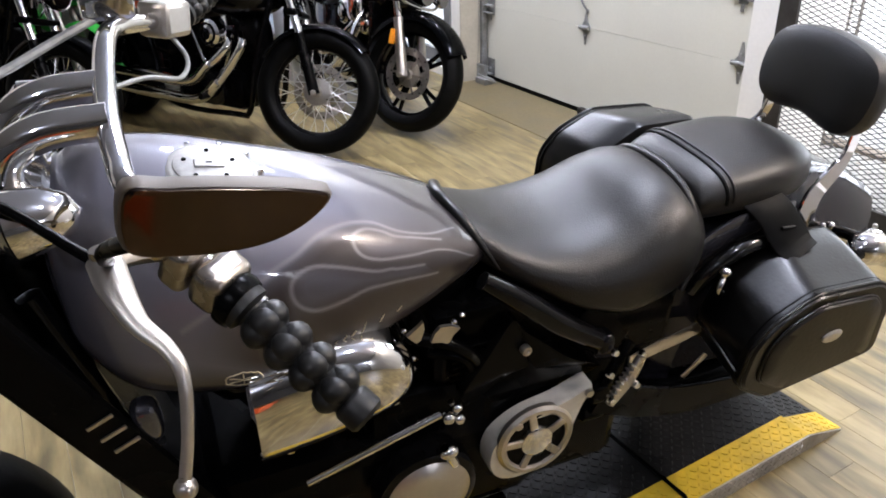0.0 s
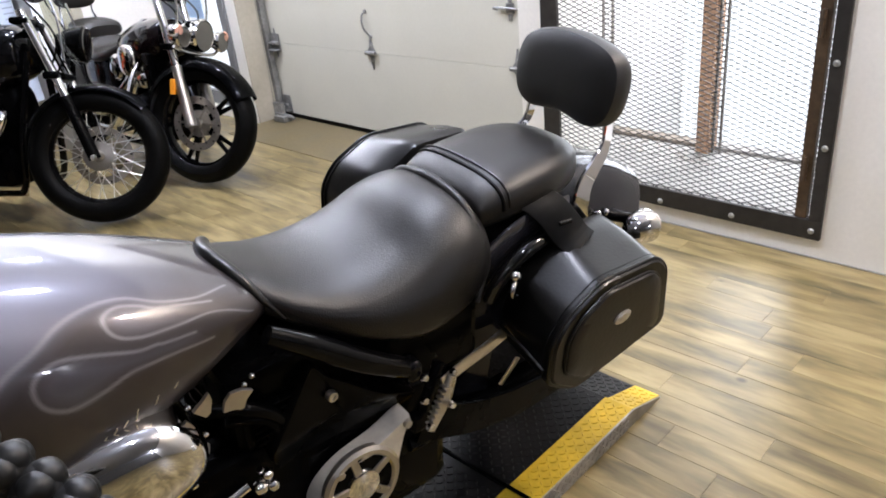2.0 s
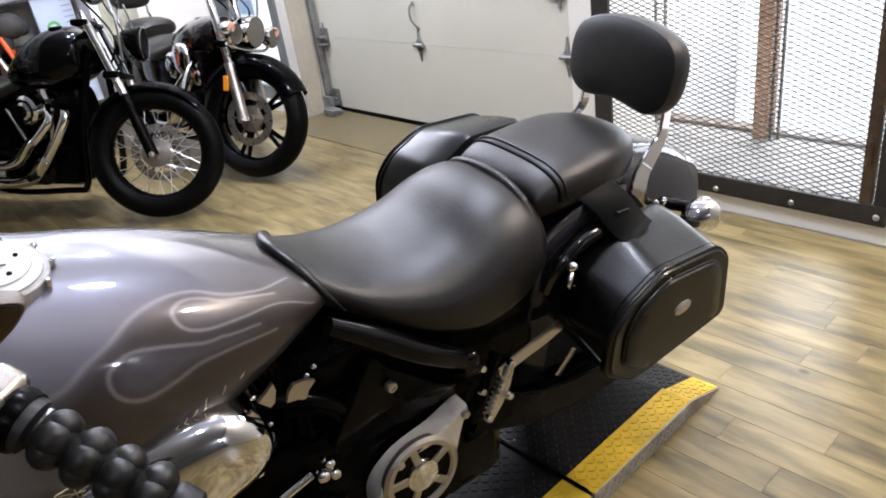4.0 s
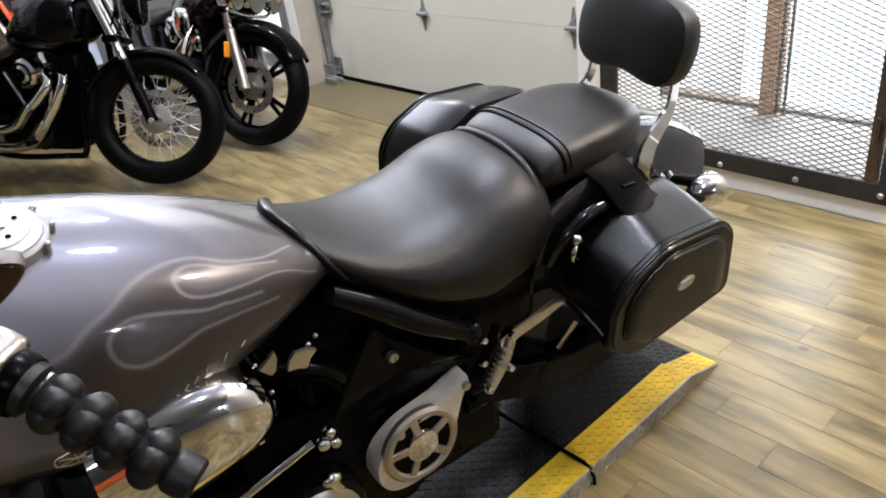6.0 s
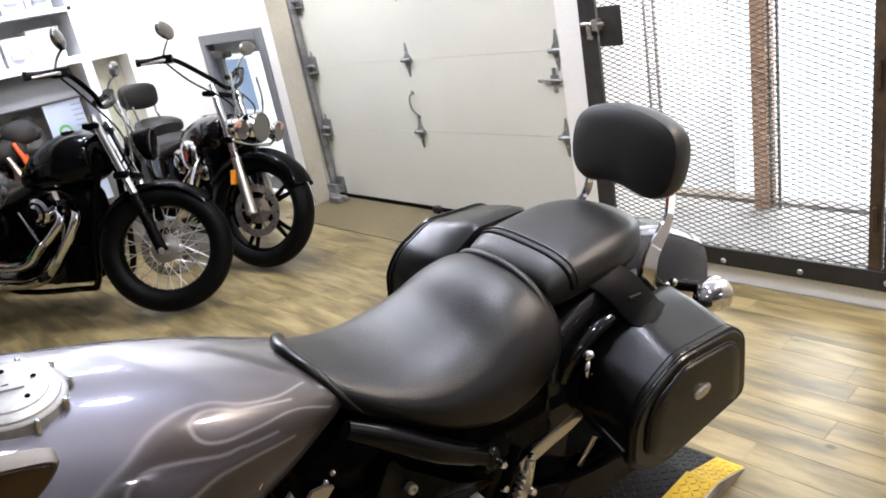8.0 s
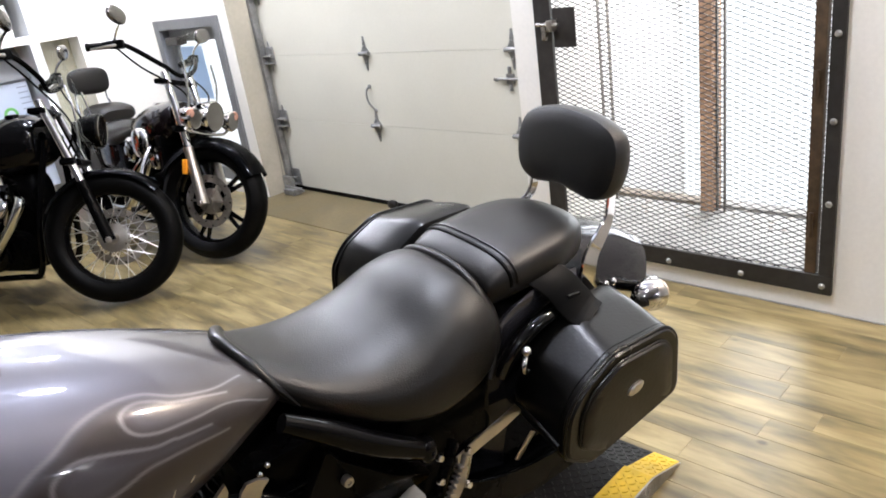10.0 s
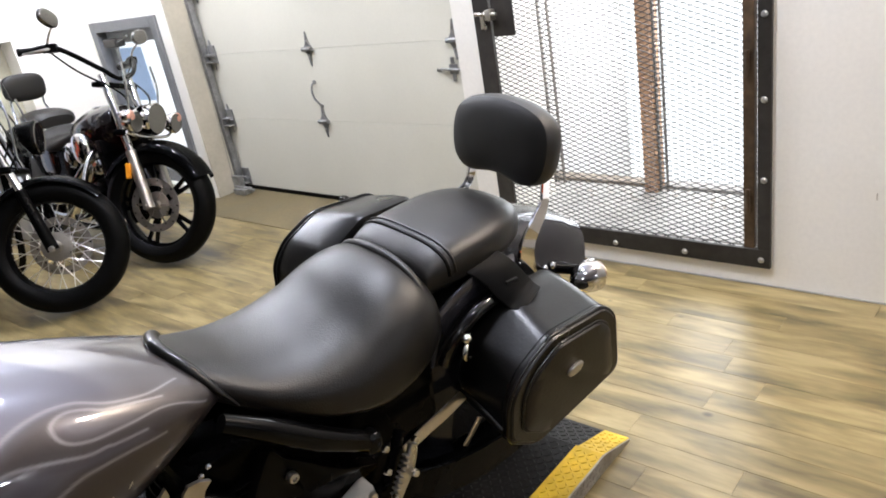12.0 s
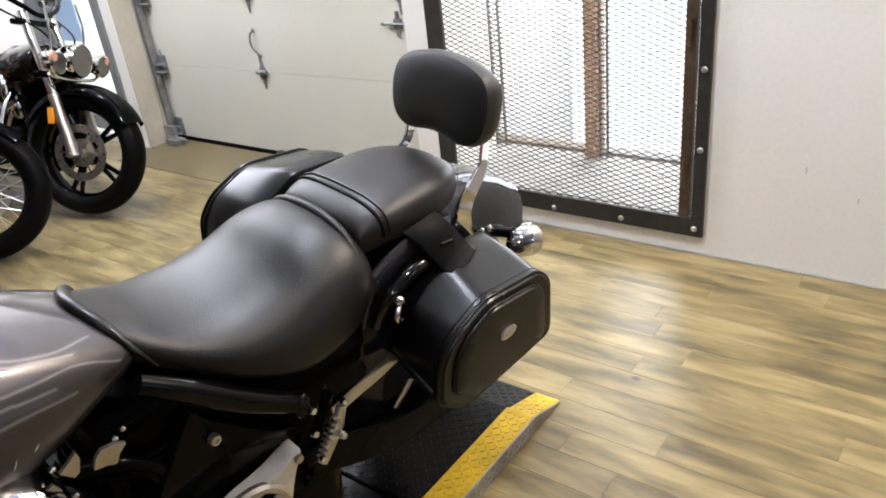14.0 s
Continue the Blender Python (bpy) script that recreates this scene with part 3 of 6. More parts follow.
loop_b = [(-0.10, 0.448), (-0.145, 0.443), (-0.1575, 0.440), (-0.182, 0.4385), (-0.216, 0.4276), (-0.244, 0.4195), (-0.273, 0.4144), (-0.295, 0.420), (-0.308, 0.430), (-0.311, 0.445), (-0.303, 0.460), (-0.282, 0.471), (-0.256, 0.4725), (-0.231, 0.470), (-0.2, 0.464), (-0.17, 0.465), (-0.127, 0.469), (-0.077, 0.479)]
top_a = [(-0.36, 0.30), (-0.312, 0.311), (-0.259, 0.314), (-0.210, 0.329), (-0.181, 0.336), (-0.149, 0.335), (-0.12, 0.331), (-0.098, 0.328)]
top_b = [(-0.34, 0.262), (-0.276, 0.262), (-0.21, 0.258), (-0.143, 0.262), (-0.098, 0.272), (-0.0625, 0.295)]
FLAMES.append((lick(upper) + [(0.03, 0.40), (0.03, 0.62), (-0.30, 0.62), (-0.36, 0.54), (-0.46, 0.50)], True))
FLAMES.append((lick(top_a) + lick(top_b)[::-1], 0.45))
FLAMES.append((lick(loop_a), False))
FLAMES.append((lick(loop_b), False))
FLAMES.append((lick(upper), None))
paint_flames_and_shade(tank.data)


def on_tank(x, turn, lift=0.0006):
    """The place on the tank's skin at x and that share of a turn round it, and its outward normal."""
    rows = [r[0].x for r in tank_rings]
    i = min(max(int(np.searchsorted(rows, x)), 1), len(rows) - 2)
    j = int(round(turn * TN)) % TN
    p = tank_rings[i][j]
    n = (tank_rings[i + 1][j] - tank_rings[i - 1][j]).cross(tank_rings[i][(j + 1) % TN] - tank_rings[i][j - 1]).normalized()
    if n.dot(p - Vector((p.x, 0, 0.8))) < 0:
        n = -n
    return p + n * lift, n


# worn pale lettering that cannot be read: short slanting bars, and a ring badge
PALE = material("pale_gold_lettering", (0.50, 0.43, 0.30), 0.4, 0.3, wear=0.2)
rl = random.Random(7)
for k in range(11):
    x = -0.305 + k * 0.0155
    tn = 0.541 - 0.0022 * k + rl.uniform(-0.002, 0.002)
    h = 0.0045 + 0.003 * rl.random() + (0.005 if k in (0, 6) else 0)
    pts = [on_tank(x + (f - 0.5) * 0.007, tn - (f - 0.5) * h * 1.6)[0] for f in np.linspace(0, 1, 6)]
    part("letter_bar", tube(pts, [0.0004, 0.0008, 0.0010, 0.0009, 0.0008, 0.0004], 6), PALE, tank)
part("badge_ring", tube([on_tank(-0.395 + 0.026 * math.cos(a), 0.548 + 0.019 * math.sin(a))[0] for a in np.linspace(0, 2 * math.pi, 33)[:-1]], 0.0012, 6, closed=True), PALE, tank)
for q in range(3):
    a = q * math.pi / 3 + 0.5
    part("badge_bar", tube([on_tank(-0.395 + f * 0.022 * math.cos(a), 0.548 + f * 0.016 * math.sin(a))[0] for f in np.linspace(-1, 1, 8)], 0.001, 6), PALE, tank)

# filler cap with its trim ring and bolts
cap_m = Matrix.Translation((-0.383, -0.052, 0.977)) @ Euler((radians(8), radians(10), 0)).to_matrix().to_4x4()
CAPMETAL = material("brushed_cap_metal", (0.36, 0.36, 0.35), 0.45, 0.7, grain=0.1, scale=140, wear=0.15, wear_scale=20)
cap = part("filler_cap", lathe([(0.0, 0.0145), (0.040, 0.0140), (0.047, 0.0125), (0.048, 0.0105), (0.052, 0.0100), (0.056, 0.0095), (0.0600, 0.0070), (0.0615, 0.0020), (0.062, -0.02), (0.0, -0.02)], 48, m=cap_m), CAPMETAL, bike, "brushed metal filler cap")
part("rim_ring", hollow([(0.0600, 0.004), (0.0655, 0.0045), (0.0675, 0.002), (0.0675, -0.015), (0.0600, -0.015)], 48, cap_m), CAPMETAL, cap)
part("cap_flap", turned(box((-0.020, -0.009, 0.0138), (0.020, 0.009, 0.0175), 0.0015), cap_m), CAPMETAL, cap)
part("key_slot", turned(box((-0.004, -0.0012, 0.0172), (0.004, 0.0012, 0.0180)), cap_m), BLACK, cap)
for k in range(5):
    a = 2 * math.pi * k / 5 + 0.3
    part("bolt", lathe([(0.0, 0.0165), (0.0030, 0.0160), (0.0036, 0.0135), (0.0036, 0.010)], 10, m=cap_m @ Matrix.Translation((0.034 * math.cos(a), 0.034 * math.sin(a), 0.0))), BLACK, cap)
for k in range(10):
    a = 2 * math.pi * k / 10
    part("rim_bolt", lathe([(0.0, 0.0075), (0.0034, 0.0068), (0.0042, 0.003), (0.0042, -0.012)], 10, m=cap_m @ Matrix.Translation((0.0715 * math.cos(a), 0.0715 * math.sin(a), -0.0015))), CHROME, cap)

# rider's seat: a scooped saddle with a raised nose
SEAT = [(-0.018, 0.040, 0.834, 0.800), (-0.004, 0.075, 0.836, 0.765), (0.035, 0.112, 0.812, 0.735), (0.100, 0.148, 0.783, 0.690), (0.180, 0.178, 0.773, 0.640),
        (0.270, 0.192, 0.787, 0.605), (0.345, 0.190, 0.818, 0.605), (0.405, 0.180, 0.826, 0.625), (0.445, 0.160, 0.812, 0.655), (0.462, 0.135, 0.780, 0.690)]
srings = []
for x, w, t, b in stations(SEAT, 8):
    dip = 0.008 * max(0, 1 - abs(x - 0.2) / 0.2)
    srings.append(superring(x, w, t, b, n=64, shoulder=0.30, square=2.5, dip=dip))
seat = part("seat", skin(srings), LEATHER, bike, "black grained vinyl rider's seat")
lip = [(0.045, -0.124, 0.748), (0.022, -0.104, 0.786), (0.002, -0.068, 0.822), (-0.014, -0.02, 0.838), (-0.014, 0.02, 0.838), (0.002, 0.068, 0.822), (0.022, 0.104, 0.786), (0.045, 0.124, 0.748)]
part("nose_trim", tube(lip, [0.002, 0.007, 0.011, 0.013, 0.013, 0.011, 0.007, 0.002], 14, 6, flat=0.75), SADDLE, seat)
# the raised rim at the back of the seat's hollow
rim = [(0.395, -0.182, 0.648), (0.425, -0.165, 0.70), (0.430, -0.14, 0.765), (0.432, -0.09, 0.808), (0.434, 0.0, 0.822), (0.432, 0.09, 0.808), (0.430, 0.14, 0.765)]
part("back_rim", tube(rim, [0.004, 0.007, 0.009, 0.010, 0.010, 0.010, 0.008], 10, 6), LEATHER, seat)

# passenger's pad with its stitched front band
PIL = [(0.450, 0.106, 0.790, 0.748), (0.456, 0.124, 0.816, 0.740), (0.505, 0.135, 0.838, 0.738), (0.590, 0.137, 0.846, 0.740), (0.655, 0.132, 0.848, 0.742),
       (0.712, 0.112, 0.842, 0.746), (0.756, 0.078, 0.826, 0.752), (0.777, 0.035, 0.803, 0.762)]
prings = [superring(x, w, t, b, n=64, shoulder=0.45, square=3.0) for x, w, t, b in stations(PIL, 7)]
pillion = part("pillion_seat", skin(prings), LEATHER, bike, "black vinyl passenger pad")
for xs, r in ((0.500, 0.0042), (0.514, 0.0026)):
    ring = min(prings, key=lambda q: abs(q[0].x - xs))
    mid_z = sum(q.z for q in ring) / len(ring)
    over = sorted((q for q in ring if q.z > mid_z - 0.004), key=lambda q: q.y)
    part("seam", tube([(xs, q.y * 1.004, q.z + 0.0012) for q in over], r, 6), RUBBER if r > 0.003 else LEATHER, pillion)

# backrest pad on two polished uprights
def strip(pts, widths, thick, side):
    """A flat bar along pts, its half widths along the given side."""
    p = curve_points(pts, 6)
    side = Vector(side).normalized()
    rings = []
    for i, q in enumerate(p):
        w = float(np.interp(i / 6, range(len(widths)), widths))
        d = (p[min(i + 1, len(p) - 1)] - p[max(i - 1, 0)]).normalized()
        a = (side - d * side.dot(d)).normalized()
        n = d.cross(a)
        rings.append([q + a * w + n * thick * 0.5, q + a * (w - 0.002) + n * thick, q - a * (w - 0.002) + n * thick, q - a * w + n * thick * 0.5,
                      q - a * w - n * thick * 0.5, q - a * (w - 0.002) - n * thick, q + a * (w - 0.002) - n * thick, q + a * w - n * thick * 0.5])
    return skin(rings)



pad_m = Matrix.Translation((0.802, -0.004, 0.945)) @ Euler((radians(1), radians(10), 0)).to_matrix().to_4x4()
outline = curve_points([(0, -0.142, 0.012), (0, -0.118, 0.062), (0, -0.045, 0.086), (0, 0.045, 0.086), (0, 0.118, 0.062), (0, 0.142, 0.012), (0, 0.132, -0.058), (0, 0.085, -0.088),
                        (0, 0.0, -0.078), (0, -0.085, -0.088), (0, -0.132, -0.058)], 5, True)
pad = []
for d, k in ((0.030, 0.55), (0.030, 0.90), (0.024, 0.97), (0.012, 1.0), (-0.006, 1.0), (-0.020, 0.96), (-0.028, 0.84), (-0.033, 0.60), (-0.035, 0.30), (-0.036, 0.05)):
    pad.append([pad_m @ Vector((d, q.y * k, q.z * k)) for q in outline])
PADVINYL = material("soft_black_vinyl", (0.0022, 0.0021, 0.002), 0.47, grain=0.15, scale=420, wear=0.2, wear_scale=8, bump=0.2, spec=0.6)
backrest = part("backrest", skin(pad), PADVINYL, bike, "black vinyl backrest pad")
for s in (-1, 1):
    post = [(0.818, s * 0.108, 0.935), (0.812, s * 0.110, 0.865), (0.800, s * 0.114, 0.815), (0.764, s * 0.122, 0.785), (0.732, s * 0.126, 0.752), (0.728, s * 0.127, 0.70), (0.765, s * 0.127, 0.655)]
    part("backrest_post", strip(post, [0.012, 0.012, 0.013, 0.016, 0.023, 0.025, 0.02], 0.004, (1, 0, 0.15)), CHROME, bike, "polished flat backrest upright")


# rear mudguard and its side strut
fend = []
for i in range(25):
    a = math.radians(-8 + i * 5.6)
    cx, cz, r = 0.745, 0.372, 0.400
    x, z = cx - r * math.cos(a) * (1.0 if a < math.pi / 2 else 0.98), cz + r * math.sin(a)
    row = []
    for j in range(15):
        b = -math.pi / 2 + math.pi * j / 14
        y = 0.138 * math.copysign(abs(math.sin(b)) ** 0.8, b)
        out = 0.115 * abs(math.sin(b)) ** 3.2
        d = Vector((cx - x, 0, cz - z)).normalized()
        row.append(Vector((x, y, z)) + d * out)
    fend.append(row)
fm_bm = skin(fend, caps=False, loop=False)
bmesh.ops.solidify(fm_bm, geom=fm_bm.faces[:], thickness=0.003)
part("rear_mudguard", fm_bm, GREY := material("dark_grey_paint", (0.050, 0.049, 0.060), 0.14, 0.6, coat=1.0, wear=0.1), bike, "dark grey painted rear mudguard")
part("fender_strut", tube([(0.448, -0.154, 0.612), (0.462, -0.162, 0.650), (0.498, -0.167, 0.684), (0.55, -0.168, 0.704), (0.64, -0.162, 0.700), (0.74, -0.158, 0.665)], [0.012, 0.014, 0.015, 0.015, 0.014, 0.012], 14, 6), RAIL := material("polished_black_rail", (0.003, 0.003, 0.003), 0.09, spec=0.6), bike, "polished black grab rail")
part("fender_shoulder", strip([(0.438, -0.128, 0.640), (0.462, -0.140, 0.688), (0.52, -0.143, 0.722), (0.60, -0.140, 0.738), (0.68, -0.132, 0.735)], [0.026, 0.030, 0.030, 0.026, 0.018], 0.003, (0.5, 0, -0.7)), GREY, bike, "grey painted shoulder of the mudguard")

# wheels
def wheel(name, parent, m, tyre_r, width, rim_r, kind, hub_r=0.045):
    """A wheel about its z axis; kind: 'cast' or 'wire'."""
    w = width / 2
    hole = rim_r
    tyre = part(name, lathe([(hole, -w * 0.7), (hole + 0.02, -w * 0.92), (tyre_r - 0.045, -w), (tyre_r - 0.012, -w * 0.72), (tyre_r, -w * 0.25), (tyre_r, w * 0.25), (tyre_r - 0.012, w * 0.72),
                             (tyre_r - 0.045, w), (hole + 0.02, w * 0.92), (hole, w * 0.7), (hole - 0.004, 0)], 56, m=m), RUBBER, parent)
    return tyre


REAR = Matrix.Translation((0, 0, 0.672)) @ Matrix.Rotation(radians(10), 4, "X") @ Matrix.Translation((0, 0, -0.70)) @ pose(0.755, 0, 0.325, 90)
rw = wheel("rear_wheel", bike, REAR, 0.322, 0.15, 0.225, "cast")
part("rim", lathe([(0.06, -0.05), (0.20, -0.045), (0.224, -0.07), (0.224, 0.07), (0.20, 0.045), (0.06, 0.05)], 40, m=REAR), GLOSSBLACK, rw)
fw = wheel("front_wheel", bike, pose(-1.02, 0, 0.270, 90), 0.32, 0.13, 0.225, "cast")
part("rim", lathe([(0.05, -0.04), (0.20, -0.03), (0.224, -0.05), (0.224, 0.05), (0.20, 0.03), (0.05, 0.04)], 40, m=pose(-1.02, 0, 0.270, 90)), GLOSSBLACK, fw)
ff = []
for i in range(19):
    a = math.radians(10 + i * 6)
    x, z = -1.02 - 0.35 * math.cos(a), 0.27 + 0.35 * math.sin(a)
    row = []
    for j in range(11):
        b = -math.pi / 2 + math.pi * j / 10
        d = Vector((-1.02 - x, 0, 0.27 - z)).normalized()
        row.append(Vector((x, 0.085 * math.sin(b), z)) + d * (0.05 * (1 - math.cos(b))))
    ff.append(row)
ff_bm = skin(ff, caps=False, loop=False)
bmesh.ops.solidify(ff_bm, geom=ff_bm.faces[:], thickness=0.003)
part("front_mudguard", ff_bm, GREY, bike, "dark grey painted front mudguard")

# fork, headlamp, risers and handlebar
for s in (-1, 1):
    leg = part("fork_leg", tube([(-1.01, s * 0.105, 0.28), (-0.82, s * 0.105, 0.68)], 0.030, 14), GLOSSBLACK, bike)
    part("fork_tube", tube([(-0.82, s * 0.105, 0.68), (-0.655, s * 0.105, 1.02)], 0.024, 14), CHROME, leg)
part("triple_clamp", joined(box((-0.70, -0.15, 0.985), (-0.57, 0.15, 1.015), 0.012), box((-0.76, -0.14, 0.80), (-0.66, 0.14, 0.83), 0.01)), CHROME, bike)
for s in (-1, 1):
    part("riser", tube([(-0.63, s * 0.062, 1.00), (-0.615, s * 0.062, 1.045), (-0.565, s * 0.062, 1.072), (-0.49, s * 0.062, 1.075)], [0.026, 0.025, 0.024, 0.024], 14, 6), CHROME, bike)
bar = [(-0.375, -0.392, 0.990), (-0.425, -0.335, 1.03), (-0.475, -0.235, 1.062), (-0.487, -0.15, 1.064), (-0.492, 0.0, 1.074), (-0.482, 0.15, 1.105), (-0.462, 0.23, 1.105), (-0.415, 0.31, 1.085), (-0.36, 0.38, 1.07), (-0.30, 0.48, 1.08)]
handlebar = part("handlebar", tube(bar, [0.0125, 0.013, 0.0145, 0.0155, 0.0155, 0.0155, 0.015, 0.014, 0.013, 0.012], 16, 8), CHROME, bike, "thick chrome pull-back handlebar")


GRIPRUBBER = material("worn_grip_rubber", (0.006, 0.006, 0.006), 0.42, grain=0.2, scale=90, wear=0.25, wear_scale=14, bump=0.2, spec=0.3)


def grip(parent, a, b):
    a, b = Vector(a), Vector(b)
    length = (b - a).length
    prof = [(0.0, 0.0), (0.026, 0.0), (0.026, 0.010), (0.018, 0.014)]
    n = 4
    for k in range(n):
        z0 = 0.016 + k * (length - 0.045) / n
        z1 = 0.016 + (k + 1) * (length - 0.045) / n
        for q in range(7):
            f = q / 6
            prof.append((0.0175 + 0.0075 * math.sin(math.pi * f) ** 0.7, z0 + (z1 - z0) * f))
    prof += [(0.0195, length - 0.028), (0.0215, length - 0.024), (0.0215, length - 0.004), (0.018, length), (0.0, length)]
    m = along(a, b)
    g = part("grip", lathe(prof, 24, m=m), GRIPRUBBER, parent, "ribbed black rubber grip")
    # raised pads round each rib
    for k in range(n):
        z = 0.016 + (k + 0.5) * (length - 0.045) / n
        for q in range(6):
            c = 2 * math.pi * q / 6 + (0.2 if k % 2 else 0)
            p = m @ Vector((0.0135 * math.cos(c), 0.0135 * math.sin(c), z))
            part("rubber_pad", blob(p - Vector((0.0162, 0.0162, 0.0150)), p + Vector((0.0162, 0.0162, 0.0150)), 2.2, 14, 9), GRIPRUBBER, g)
    return g


grip(handlebar, (-0.392, -0.385, 0.995), (-0.296, -0.497, 0.902))
grip(handlebar, (-0.36, 0.38, 1.07), (-0.284, 0.51, 1.085))
# left switch housing, clutch perch and lever
sw_m = along((-0.445, -0.322, 1.035), (-0.385, -0.392, 0.988))
sw = part("switch_housing", joined(turned(box((-0.026, -0.030, 0.0), (0.030, 0.030, 0.036), 0.013, segs=4), sw_m), turned(box((-0.024, -0.027, 0.038), (0.034, 0.027, 0.078), 0.013, segs=4), sw_m)), WORNSATIN, handlebar, "satin metal switch housing")
part("switch_button", turned(box((0.030, -0.012, 0.045), (0.038, 0.012, 0.06), 0.003), sw_m), BLACK, sw)
part("collar", lathe([(0.0, 0.078), (0.030, 0.078), (0.031, 0.086), (0.029, 0.094), (0.0, 0.094)], 24, m=sw_m), BLACK, sw)
for k in range(4):
    part("screw", lathe([(0.0, 0.0965), (0.0035, 0.0955), (0.004, 0.094)], 8, m=sw_m @ Matrix.Translation((0.022 * math.cos(k + 0.4), 0.022 * math.sin(k + 0.4), 0))), CHROME, sw)
perch = part("clutch_perch", joined(tube([(-0.445, -0.325, 1.04), (-0.480, -0.345, 1.056), (-0.507, -0.372, 1.068)], [0.022, 0.021, 0.017], 12, 5, flat=0.6), turned(lathe([(0, -0.010), (0.009, -0.010), (0.010, 0), (0.009, 0.014), (0, 0.014)], 20), pose(-0.507, -0.374, 1.068))), WORNSATIN, handlebar)
lever = [(-0.505, -0.372, 1.068), (-0.499, -0.405, 1.059), (-0.486, -0.438, 1.038), (-0.466, -0.462, 1.022), (-0.458, -0.482, 1.000), (-0.465, -0.503, 0.955), (-0.476, -0.521, 0.915)]
part("clutch_lever", joined(tube(lever, [0.017, 0.016, 0.0105, 0.0080, 0.0065, 0.0058, 0.0062], 12, 6, flat=0.6), blob((-0.488, -0.533, 0.896), (-0.466, -0.511, 0.918), 2.1, 14, 10)), SATIN, perch, "worn bare aluminium clutch lever")
# right controls: reservoir, switch housing and brake lever
rc = part("brake_reservoir", box((-0.51, 0.235, 1.11), (-0.43, 0.31, 1.155), 0.01), CHROME, handlebar)
part("reservoir_lid", box((-0.513, 0.232, 1.155), (-0.427, 0.313, 1.163), 0.003), SATIN, rc)
part("switch_housing", turned(box((-0.03, -0.03, 0), (0.03, 0.03, 0.075), 0.01), along((-0.41, 0.318, 1.085), (-0.36, 0.38, 1.07))), SATIN, handlebar)
part("brake_lever", tube([(-0.50, 0.30, 1.11), (-0.485, 0.38, 1.10), (-0.44, 0.46, 1.10), (-0.39, 0.53, 1.10)], [0.014, 0.011, 0.009, 0.008], 10, 6), SATIN, handlebar)
part("throttle_cable", tube([(-0.39, 0.34, 1.06), (-0.365, 0.30, 1.02), (-0.385, 0.25, 1.005), (-0.44, 0.20, 1.03), (-0.52, 0.12, 1.04)], 0.004, 8, 8), DULLSTEEL, handlebar)
part("brake_hose", tube([(-0.48, 0.25, 1.12), (-0.60, 0.19, 1.08), (-0.72, 0.13, 1.03), (-0.76, 0.10, 0.90)], 0.007, 8, 8), DULLSTEEL, handlebar)
part("clutch_cable", tube([(-0.52, -0.33, 1.045), (-0.62, -0.20, 1.06), (-0.70, -0.10, 1.0), (-0.68, -0.08, 0.85)], 0.006, 8, 8), BLACK, handlebar)
# left mirror: a long tapering housing
mm = Matrix.Translation((-0.405, -0.612, 1.240)) @ Matrix.Rotation(radians(11), 4, "Y") @ Matrix.Diagonal((0.72, 0.72, 0.92, 1))
mo = [(-0.082, 0.016), (-0.080, -0.024), (-0.04, -0.030), (0.02, -0.025), (0.06, -0.010), (0.082, 0.012), (0.06, 0.018), (0.0, 0.020), (-0.05, 0.019)]
mo = curve_points([(a, 0, b) for a, b in mo], 5, True)
mr = []
for y, k in ((0.004, 0.6), (0.004, 0.94), (0.0, 1.0), (-0.014, 1.0), (-0.018, 0.975)):
    mr.append([mm @ Vector((q.x * k, y, q.z * k)) for q in mo])
mirror = part("mirror", skin(mr), material("bronzed_housing", (0.075, 0.062, 0.048), 0.5, 0.5, wear=0.15), handlebar, "bronze-tinted metal mirror with a tapering outline")
part("mirror_glass", skin([[mm @ Vector((q.x * k, y, q.z * k)) for q in mo] for y, k in ((-0.016, 0.95), (-0.0195, 0.95), (-0.0205, 0.92))]), material("dark_mirror", (0.075, 0.055, 0.045), 0.12, 1.0, wear=0.1), mirror, "dark tinted mirror back")
part("mirror_stem", tube([(-0.500, -0.36, 1.055), (-0.500, -0.42, 1.10), (-0.482, -0.53, 1.175), (-0.45, -0.588, 1.212)], 0.0065, 10, 5), BLACK, mirror)

# headlamp and front turn signals
hl = part("headlamp", turned(lathe([(0.0, -0.10), (0.05, -0.09), (0.082, -0.04), (0.09, 0.0), (0.092, 0.03), (0.086, 0.04), (0.0, 0.04)], 32), along((-0.74, 0, 0.93), (-1.0, 0, 0.90))), CHROME, bike)
LENS = material("clear_lens", (0.30, 0.30, 0.31), 0.03, 0.92, grain=0.3, scale=26, bump=0.6)
part("headlamp_lens", lathe([(0.084, 0.041), (0.06, 0.05), (0.0, 0.055)], 28, m=along((-0.74, 0, 0.93), (-1.0, 0, 0.90))), LENS, hl)
for s in (-1, 1):
    sg = part("turn_signal", turned(lathe([(0.0, -0.055), (0.022, -0.045), (0.036, -0.02), (0.041, 0.01), (0.042, 0.02), (0.0, 0.022)], 24), along((-0.590, s * 0.175, 1.015), (-0.85, s * 0.18, 0.99))), CHROME, bike, "chrome bullet turn signal")
    part("signal_lens", lathe([(0.040, 0.0225), (0.03, 0.034), (0.0, 0.04)], 20, m=along((-0.590, s * 0.175, 1.015), (-0.85, s * 0.18, 0.99))), LENS, sg)
    part("signal_stem", tube([(-0.60, s * 0.15, 1.0), (-0.66, s * 0.11, 0.96)], 0.009, 8), BLACK, sg)

